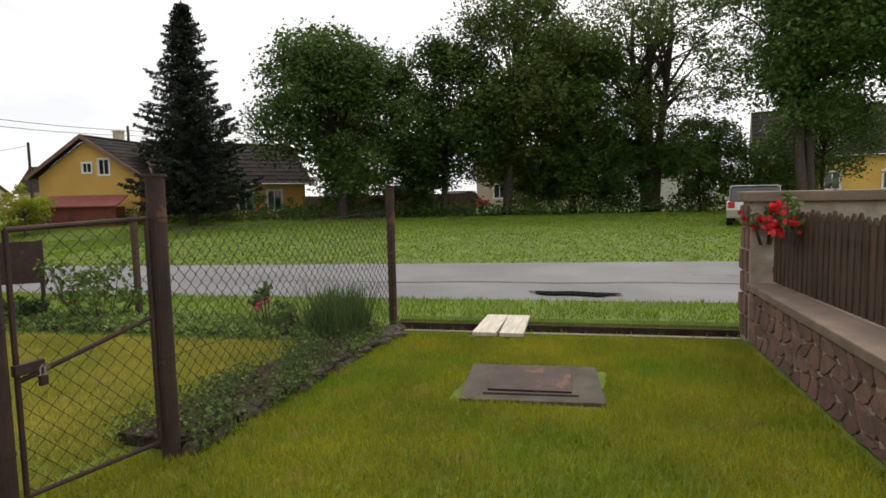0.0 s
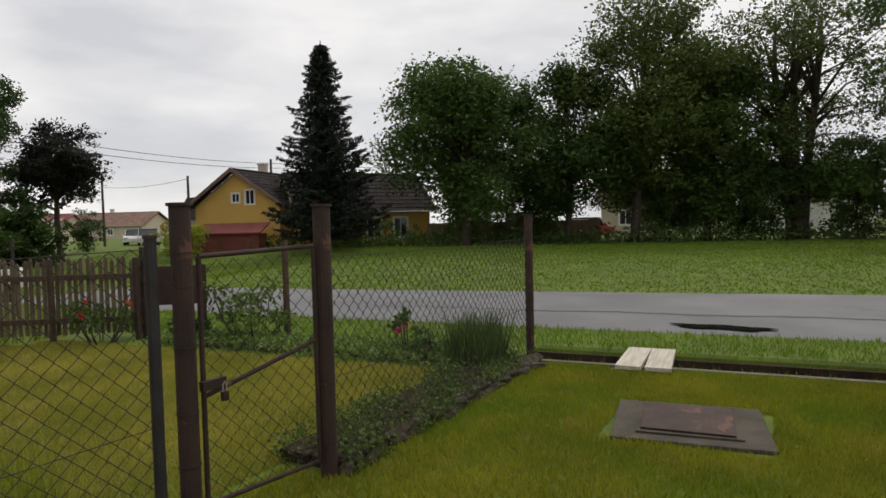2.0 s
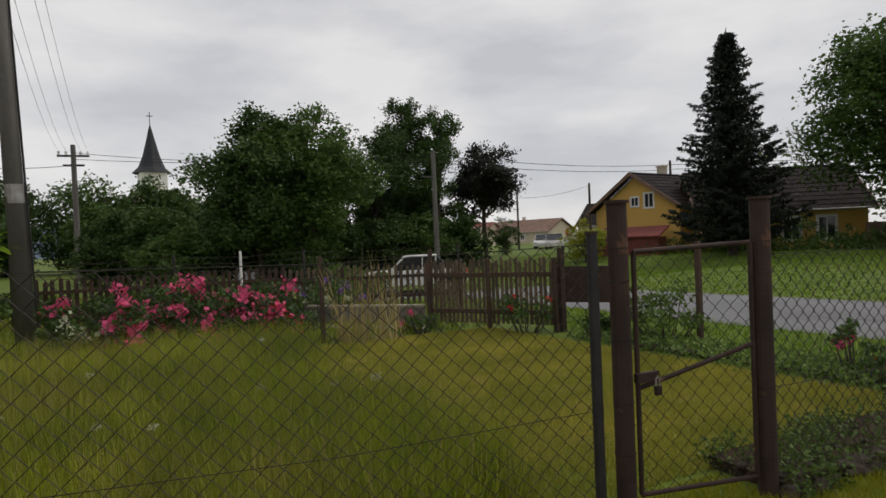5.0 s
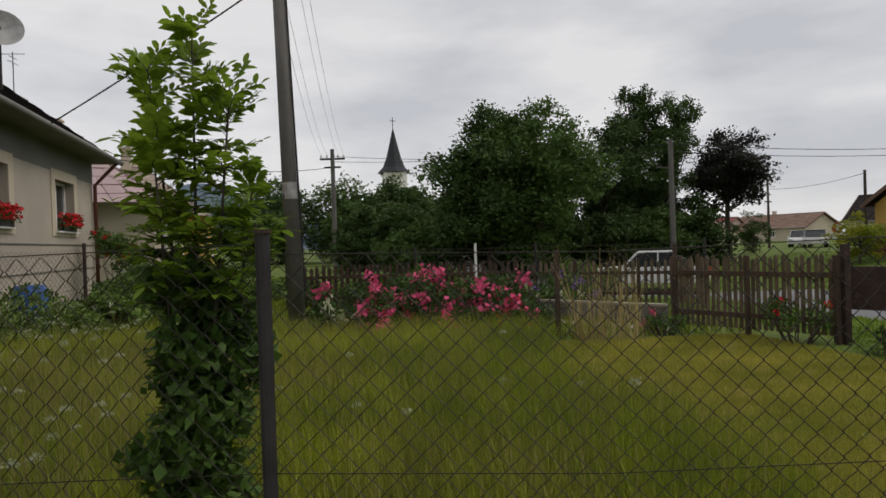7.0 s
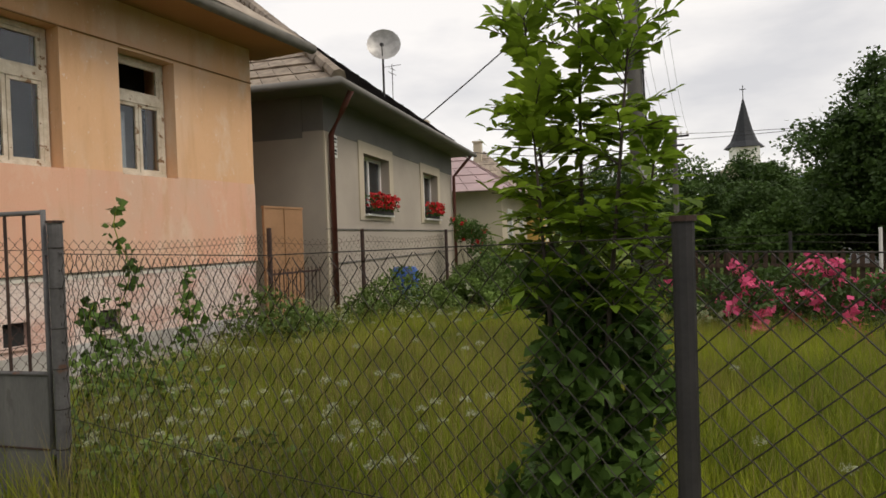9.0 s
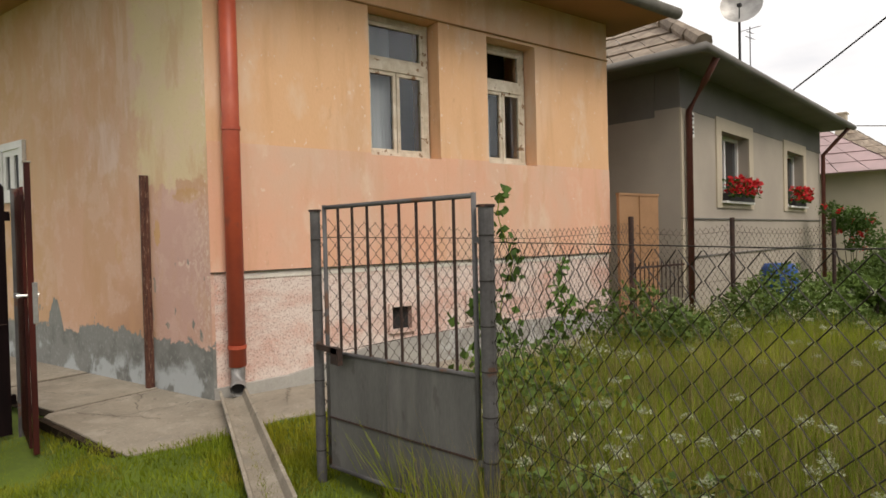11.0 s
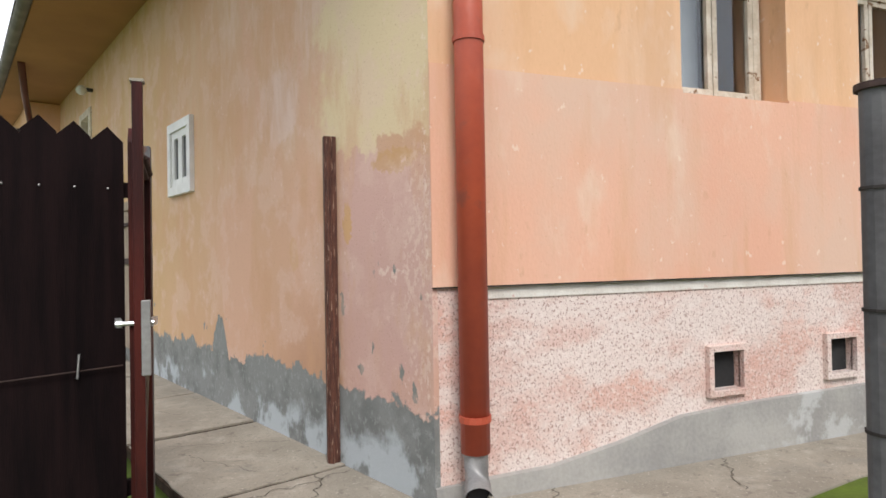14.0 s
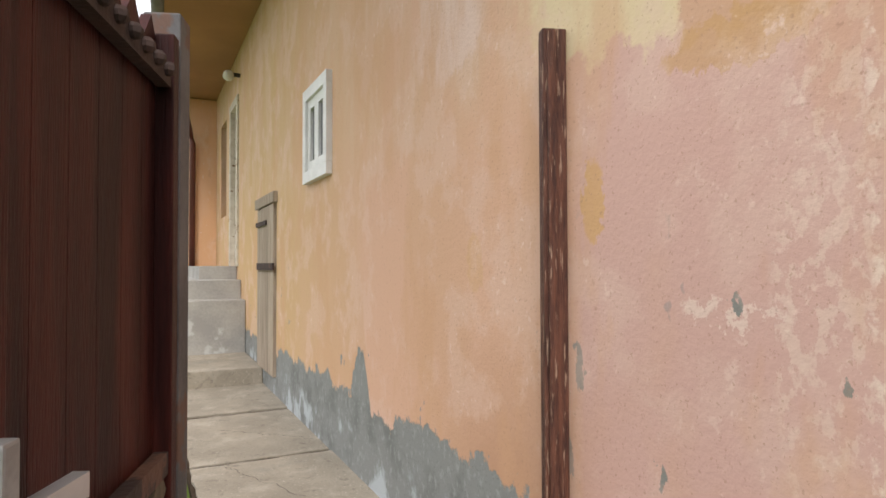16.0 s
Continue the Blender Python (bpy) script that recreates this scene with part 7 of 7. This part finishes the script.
c = np.column_stack([rng.uniform(-15, -6.5, 16000), rng.uniform(-6.7, -5.3, 16000), np.zeros(16000)])
c[:, 2] = rng.random(16000) * (0.62 + 0.3 * np.sin(c[:, 0] * 1.7) + 0.15 * np.sin(c[:, 1] * 5))
solo("weed_border", np_mesh("weed_border", leaf_quads(c, 0.04, rng), 4, M["weed"]), None, "tall weeds along the house fence", "weeds", kind="stuff")

# ---- flower bed along the garden edge ----
r6 = np.random.default_rng(21)
bed = thing("rock_edging", "border of dark rocks and creeping plants", "edging", kind="structure")
for row, (n_, x_, z_) in enumerate(((30, -2.08, 0.02), (34, -2.13, 0.06), (26, -2.30, 0.085))):
    for k in range(n_):
        t = (k + 0.5 * (row % 2)) / n_
        x, y = x_ + 0.13 * (t - 0.5) * (row < 2) + r6.normal() * (0.022 if row < 2 else 0.13), 2.78 + 3.25 * t
        s = r6.uniform(0.030, 0.080) * (1.5 if t > 0.93 and row < 2 else 1) * (0.55 if row == 2 else 1)
        g = G().ball((0, 0, 0), s, r6.uniform(0.8, 1.1), r6.uniform(0.9, 1.5), r6.uniform(0.55, 0.8), 8, 6)
        g.v = [tuple(c_ * (1 + 0.5 * noise.noise(Vector(v) * 16 + Vector((k, row, 0)))) for c_ in v) for v in g.v]
        part("rock", g, M["rock"], bed, m=pose(x, y, z_, r6.uniform(-15, 15), 0, r6.uniform(-25, 25)))
for k in range(26):
    x, y = -6.9 + k * 0.165, 5.28 + 0.018 * k + r6.normal() * 0.03
    s = r6.uniform(0.06, 0.10)
    g = G().ball((0, 0, 0), s, r6.uniform(0.9, 1.4), r6.uniform(0.8, 1.2), 0.6, 7, 5)
    part("rock", g, M["rock"], bed, m=pose(x, y, s * 0.35, 0, 0, r6.uniform(0, 180)))
solo("bed_soil", G().prism([(-2.68, 2.78, -0.03), (-2.17, 2.78, -0.03), (-2.09, 6.05, -0.03), (-2.62, 6.0, -0.03)], 0.10, (0, 0, 1)), M["earth"], "dark crumbly soil of the flower bed", "soil", kind="structure")
c = np.column_stack([rng.uniform(-2.76, -2.02, 17000), rng.uniform(2.75, 6.05, 17000), np.zeros(17000)])
c = c[np.sin(c[:, 1] * 5.1 + c[:, 0] * 9) + 0.8 * np.sin(c[:, 1] * 13 - c[:, 0] * 21) + rng.normal(size=len(c)) * 0.5 > -0.3]
c[:, 2] = 0.02 + rng.random(len(c)) ** 1.5 * 0.15
solo("creeping_plants", np_mesh("creeping_plants", leaf_quads(c, 0.017, rng), 4, M["weed"]), None, "low creeping plants between the rocks", "plants", kind="stuff")
c = np.column_stack([rng.uniform(-7.2, -2.6, 9000), rng.normal(5.75, 0.22, 9000), np.zeros(9000)])
c[:, 1] += 0.1 * (c[:, 0] + 3) * 0.6
c[:, 2] = rng.random(9000) * 0.14
solo("bed_plants", np_mesh("bed_plants", leaf_quads(c, 0.03, rng), 4, M["weed"]), None, "low plants of the front flower bed", "plants", kind="stuff")
iris = scatter(950, -2.84, -2.36, 5.40, 5.90, None, r6)
io = thing("iris_clump", "dense clump of tall sword-shaped green leaves", "plant", (0, 0, 0))
part("leaves", np_mesh("leaves", blades(iris, np.zeros(len(iris)), 0.52, r6, 0.011, 0.5), 3, M["leaf_mid"]), None, io)
shrub(-3.55, 5.85, 0.35, 0.62, "pink rose with loose green leaves", "leaf_mid", 260, 0.03, 71, "rose_bush", flowers="rose_pink", flower_n=2, flower_size=0.03)
shrub(-3.2, 5.6, 0.3, 0.42, "rose with faded orange blossoms", "leaf_mid", 260, 0.03, 72, "rose_bush", flowers="rose_red", flower_n=1, flower_size=0.025)
shrub(-6.0, 5.85, 0.95, 0.85, "loose rose bush without blossoms", "weed", 900, 0.04, 73, "rose_bush")
shrub(-7.0, 5.5, 0.5, 0.35, "dark low shrub by the road", "leaf_dark", 500, 0.04, 74)
shrub(-7.9, 4.9, 0.55, 0.6, "red rose before the picket fence", "leaf_mid", 420, 0.035, 75, "rose_bush", flowers="rose_red", flower_n=3, flower_size=0.025)
shrub(-9.0, 3.6, 0.4, 0.35, "small red rose in the grass", "leaf_mid", 260, 0.035, 76, "rose_bush", flowers="rose_pink", flower_n=2, flower_size=0.025)
# rose bed
for k, (x, y, w, h, fl, nf) in enumerate(((-9.6, -0.15, 1.3, 1.05, "rose_pink", 30), (-10.0, 0.75, 1.3, 1.05, "rose_pink", 12), (-9.8, 1.5, 1.0, 0.9, "rose_pink", 16), (-10.6, 0.3, 1.4, 1.2, "rose_pink", 14), (-9.6, -1.2, 1.0, 0.7, "petal_white", 10), (-9.5, 0.5, 0.8, 0.55, "rose_pink", 8), (-9.3, 1.25, 0.6, 0.6, "rose_red", 7), (-10.9, -1.2, 1.2, 1.0, "rose_pink", 8), (-11.3, 1.6, 1.4, 1.1, "rose_pink", 9))):
    shrub(x, y, w, h * 0.86, "rose bush in full bloom", "leaf_dark", 1700, 0.042, 80 + k, "rose_bush", flowers=fl, flower_n=nf, flower_size=0.048, bunch=0.12)
shrub(-12.5, 3.2, 1.0, 0.9, "violet flowering shrub in the garden", "leaf_mid", 700, 0.045, 95, flowers="petal_violet", flower_n=14)
shrub(-11.6, 2.7, 0.8, 0.7, "white flowering shrub in the garden", "leaf_mid", 600, 0.045, 96, flowers="petal_white", flower_n=10)
for k, (x, y, w, h) in enumerate(((-19.5, -8.4, 1.5, 2.4), (-17.2, -6.2, 1.6, 1.3), (-15.0, -6.2, 1.2, 1.1), (-13.8, -6.1, 1.1, 0.9), (-18.6, -5.2, 1.6, 1.2), (-12.4, -5.6, 1.0, 0.8))):
    shrub(x, y, w, h, ("red climbing rose by the cottage corner" if k == 0 else "dense green garden shrub"), ("leaf_mid", "weed")[k % 2], 2200, 0.05, 100 + k, flowers=("rose_red" if k == 0 else "petal_white"), flower_n=(16 if k == 0 else 4))
for k in range(12):
    x, y = -14.5 + (k % 4) * -2.2, -3.6 + k * 0.95
    shrub(x, y, 1.3, 0.8 + 0.1 * (k % 3), "green garden shrub down the street", ("leaf_mid", "leaf_dark", "weed")[k % 3], 1000, 0.06, 120 + k)

# ---- picket fences and border in the garden ----
def pickets(name, a, b, h, label, material="greypicket", pitch=0.105, posts=3, w=0.055, z0=0.10):
    o = thing(name, label, "fence")
    a, b = Vector((*a, 0)), Vector((*b, 0))
    d = (b - a)
    ln = d.length
    d.normalize()
    n = Vector((-d.y, d.x, 0))
    for k in range(int(ln / pitch)):
        p = a + d * (k * pitch)
        zt = h + 0.03 * math.sin(k * 2.1) + 0.015 * math.sin(k * 5.3)
        tilt = 0.012 * math.sin(k * 3.7)
        part("picket", G().prism([p + Vector((0, 0, z0)), p + d * w + Vector((0, 0, z0)), p + d * (w + tilt) + Vector((0, 0, zt)), p + d * (w / 2 + tilt) + Vector((0, 0, zt + 0.04)), p + d * tilt + Vector((0, 0, zt))], 0.02, n), M[material], o)
    for z in (0.3, h - 0.22):
        part("rail", G().beam(a - n * 0.03 + Vector((0, 0, z)), b - n * 0.03 + Vector((0, 0, z)), 0.04, 0.07), M["picket"], o)
    for k in range(posts):
        p = a + d * (ln * k / max(1, posts - 1)) - n * 0.06
        part("post", G().beam(p, p + Vector((0, 0, h + 0.04)), 0.065, 0.065), M["picket"], o, bevel=0.008)
    return o


pickets("picket_fence", (-9.55, 4.05), (-7.72, 5.36), 1.12, "grey-brown weathered picket fence", posts=3, pitch=0.082, w=0.052)
solo("notice_board", G().box((0, 0, 0.80), (0.96, 0.03, 0.58)).beam((-0.44, 0.03, 0), (-0.44, 0.03, 1.1), 0.05, 0.05).beam((0.44, 0.03, 0), (0.44, 0.03, 1.1), 0.05, 0.05), M["rust"], "brown sheet-metal board on short legs", "board", (-7.75, 5.95, -0.1), 40, bevel=0.005)
fpost = solo("fence_post", G().beam((-7.66, 5.42, 0), (-7.66, 5.42, 1.3), 0.08, 0.08), M["rust"], "dark steel post at the fence end", "post")
pickets("picket_fence", (-14.5, -2.5), (-13.8, 2.4), 1.0, "brown picket fence behind the roses", "picket", 0.14, 4, 0.08)
pickets("picket_fence", (-13.8, 2.4), (-12.2, 6.0), 0.95, "grey picket fence behind the garden", "greypicket", 0.13, 4, 0.07)
solo("garden_path", G().prism([(-12.5, 0.9, 0), (-9.3, 3.85, 0), (-9.6, 4.15, 0), (-12.8, 1.2, 0)], 0.02, (0, 0, 1)), M["concrete"], "narrow grey concrete garden path", "path", kind="structure")
solo("border_coping", G().beam((-12.75, 1.25, 0.34), (-9.95, 4.1, 0.34), 0.14, 0.04), M["concrete"], "pale coping on the garden border", "border", kind="structure")
solo("garden_border", G().beam((-12.75, 1.25, 0.14), (-9.95, 4.1, 0.14), 0.10, 0.36), M["concrete_dark"], "low concrete border of the garden bed", "border", kind="structure", bevel=0.01)
sc = scatter(90, -9.25, -8.5, 2.2, 3.2, None, r6)
dg_ = thing("dry_grass_clump", "clump of tall dry straw-coloured stalks", "plant")
part("growth", np_mesh("stalks", blades(sc, np.zeros(len(sc)), 1.2, r6, 0.012, 0.45), 3, M["hay"]), None, dg_)
for k, (x, y) in enumerate(((-5.6, 6.05), (-9.95, 4.25))):
    solo("fence_post", G().beam((x, y, 0), (x, y, 1.35), 0.06, 0.06), M["picket"], "slim weathered garden post", "post", group="garden posts")

bf = thing("wire_fence", "thin wire fence with slim posts behind the rose bed", "fence")
back_posts = ((-14.9, -2.8), (-14.4, 0.2), (-13.9, 2.9), (-12.6, 6.2))
for x, y in back_posts:
    part("post", G().tube([(x, y, -0.6), (x, y, 1.42)], 0.03, 8), M["darkpost"], bf)
for (x0, y0), (x1, y1) in zip(back_posts, back_posts[1:]):
    for z in (1.36, 1.22, 1.05):
        part("wire", G().tube([(x0, y0, z), ((x0 + x1) / 2, (y0 + y1) / 2, z - 0.05), (x1, y1, z)], 0.006, 5), M["wire"], bf)
solo("marker_stake", G().tube([(-13.4, 1.45, -0.3), (-13.4, 1.45, 1.45)], 0.028, 8), M["white"], "white painted garden stake behind the roses", "stake")
solo("fence_post", G().beam((-9.2, 2.05, 0), (-9.2, 2.05, 1.32), 0.06, 0.06), M["picket"], "slim weathered garden post", "post", group="garden posts")

# ---- sapling behind the fence ----
def sapling(x, y):
    r = np.random.default_rng(12)
    o = thing("ash_sapling", "bushy sapling with bright pinnate leaves on top", "tree", (x, y, 0))
    stems = G()
    leaves, dark = [], []
    def pinnate(p, d, L, store, big):
        """A leaf stalk with paired leaflets."""
        up = np.array([0, 0, 1.0])
        s = np.cross(d, up)
        s /= np.linalg.norm(s) + 1e-9
        nrm = np.cross(s, d)
        npair = 5
        for j in range(npair + 1):
            t = 0.25 + 0.75 * j / npair
            c0 = p + d * L * t - up * (0.22 * L * t * t)
            for sg_ in ((-1, 1) if j < npair else (0,)):
                dirv = (s * sg_ * 0.85 + d * 0.55) if sg_ else d
                dirv = dirv / np.linalg.norm(dirv) + nrm * r.normal() * 0.25
                ll = big * r.uniform(0.8, 1.15)
                wv = np.cross(dirv, nrm)
                wv /= np.linalg.norm(wv) + 1e-9
                a, b_ = c0, c0 + dirv * ll - up * 0.25 * ll
                m1, m2 = c0 + dirv * ll * 0.35, c0 + dirv * ll * 0.70 - up * 0.08 * ll
                store.append([a, m1 + wv * ll * 0.20, m2 + wv * ll * 0.17, b_, m2 - wv * ll * 0.17, m1 - wv * ll * 0.20])
        return p, p + d * L
    stemlist = [((0, 0), (0.00, 0.02), 2.38), ((0.05, 0.04), (0.08, 0.19), 2.16), ((-0.05, -0.03), (-0.07, -0.19), 2.28), ((0.02, -0.06), (0.10, -0.12), 1.92), ((-0.03, 0.07), (-0.08, 0.24), 1.8)]
    for (bx, by), (tx, ty), h in stemlist:
        pts = [Vector((bx, by, 0)), Vector((bx + (tx - bx) * 0.4, by + (ty - by) * 0.3, h * 0.5)), Vector((tx, ty, h))]
        stems.tube(pts, [0.013, 0.009, 0.003], 6)
        for k in range(112):
            t = r.uniform(0.12, 1.0)
            p = pts[0].lerp(pts[1], t * 2) if t < 0.5 else pts[1].lerp(pts[2], t * 2 - 1)
            a = r.uniform(0, 6.28)
            el = r.uniform(0.05, 0.7) if t < 0.9 else r.uniform(0.6, 1.2)
            d = np.array([math.cos(a) * math.cos(el), math.sin(a) * math.cos(el), math.sin(el)])
            L = r.uniform(0.11, 0.20) if p.z > 1.25 else r.uniform(0.09, 0.15)
            # Below 1.25 m the leaflets take a darker green, shade put into colour.
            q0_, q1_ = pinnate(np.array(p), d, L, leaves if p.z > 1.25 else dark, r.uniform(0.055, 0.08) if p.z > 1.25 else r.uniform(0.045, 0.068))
            stems.tube([Vector(q0_), Vector(q0_ + d * L * 0.5 - np.array([0, 0, 0.055 * L])), Vector(q1_ - np.array([0, 0, 0.22 * L]))], 0.0018, 4)
    part("stem", stems, M["bark"], o)
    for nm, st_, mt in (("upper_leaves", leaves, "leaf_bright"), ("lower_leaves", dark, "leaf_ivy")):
        part(nm, np_mesh(nm, np.array(st_), 6, M[mt]), None, o, "bright green pinnate leaves" if nm[0] == "u" else "lower leaves with shade in their darker green")
    cl = [(r.normal() * 0.07, r.normal() * 0.08, z, 0.155) for z in np.linspace(0.10, 1.35, 16)]
    p = crown_points(r, cl, 3600, shell=0.3)
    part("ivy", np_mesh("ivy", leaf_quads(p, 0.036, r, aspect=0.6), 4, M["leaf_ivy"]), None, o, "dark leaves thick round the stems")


sapling(-2.95, -1.28)
# bindweed on the fence before the house
def vine(x, y, h, seed, label):
    r = np.random.default_rng(seed)
    o = thing("climbing_plant", label, "plant", (x, y, 0))
    z = np.linspace(0.0, h, 14)
    pts = [Vector((0.04 * math.sin(k * 1.1 + seed), 0.05 * math.sin(k * 0.9), zz)) for k, zz in enumerate(z)]
    part("stem", G().tube(pts, 0.005, 5), M["meadow"], o)
    c = np.concatenate([np.array(p) + r.normal(size=(9 if p.z > 0.9 else 13, 3)) * ((0.05, 0.05, 0.04) if p.z > 0.9 else (0.09, 0.08, 0.05)) for p in pts])
    part("leaves", np_mesh("leaves", leaf_quads(c, 0.046, r, aspect=0.85), 4, M["leaf_ivy"]), None, o)


vine(-4.86, -5.99, 1.88, 1, "green bindweed climbing the wire fence")
vine(-4.4, -5.75, 1.05, 2, "leafy vine on the wire fence")
vine(-5.7, -6.1, 1.25, 3, "leafy vine on the wire fence")
# red roses over the street wall and the picket fence
for k, (y, z) in enumerate(((6.35, 1.1), (5.6, 1.15))):
    shrub(rw(y, 0, 0).x + 0.12, y, 0.28, 0.45, "red climbing roses hanging over the picket fence", "leaf_mid", 160, 0.03, 140 + k, "climbing_rose", flowers="rose_red", flower_n=(9 if k == 0 else 3), flower_size=0.035, z0=z - 0.1)

# ---- stones of the wall ----
def wall_stones():
    r = np.random.default_rng(4)
    ny, nz = 30, 4
    y0, y1, z0, z1 = 6.4, 0.4, 0.0, 0.51
    P = {}
    for i in range(ny + 1):
        for j in range(nz + 1):
            y = y0 + (y1 - y0) * (i + (0.5 if j % 2 else 0) * (0 < i < ny)) / ny
            z = z0 + (z1 - z0) * j / nz
            if 0 < i < ny:
                y += r.uniform(-0.075, 0.075)
            if 0 < j < nz:
                z += r.uniform(-0.06, 0.06)
            P[i, j] = (y, z)
    for i in range(ny):
        for j in range(nz):
            q = [P[i, j], P[i + 1, j], P[i + 1, j + 1], P[i, j + 1]]
            cy, cz = sum(a[0] for a in q) / 4, sum(a[1] for a in q) / 4
            ring = []
            for k in range(4):
                a, b = q[k], q[(k + 1) % 4]
                for t in (0.22, 0.78):
                    ring.append((a[0] + (b[0] - a[0]) * t, a[1] + (b[1] - a[1]) * t))
            k_ = 0.93
            ring = [(cy + (a - cy) * k_ + r.normal() * 0.004, cz + (b - cz) * k_ + r.normal() * 0.004) for a, b in ring]
            pr = r.uniform(0.002, 0.008)
            g = G()
            n = len(ring)
            g.add([rw(a, 0.02, b) for a, b in ring] + [rw(cy + (a - cy) * 0.94, -pr, cz + (b - cz) * 0.94) for a, b in ring], [tuple(range(n, 2 * n))] + [(m_, (m_ + 1) % n, n + (m_ + 1) % n, n + m_) for m_ in range(n)])
            part("stone", g, M["stone"], rwall)


wall_stones()
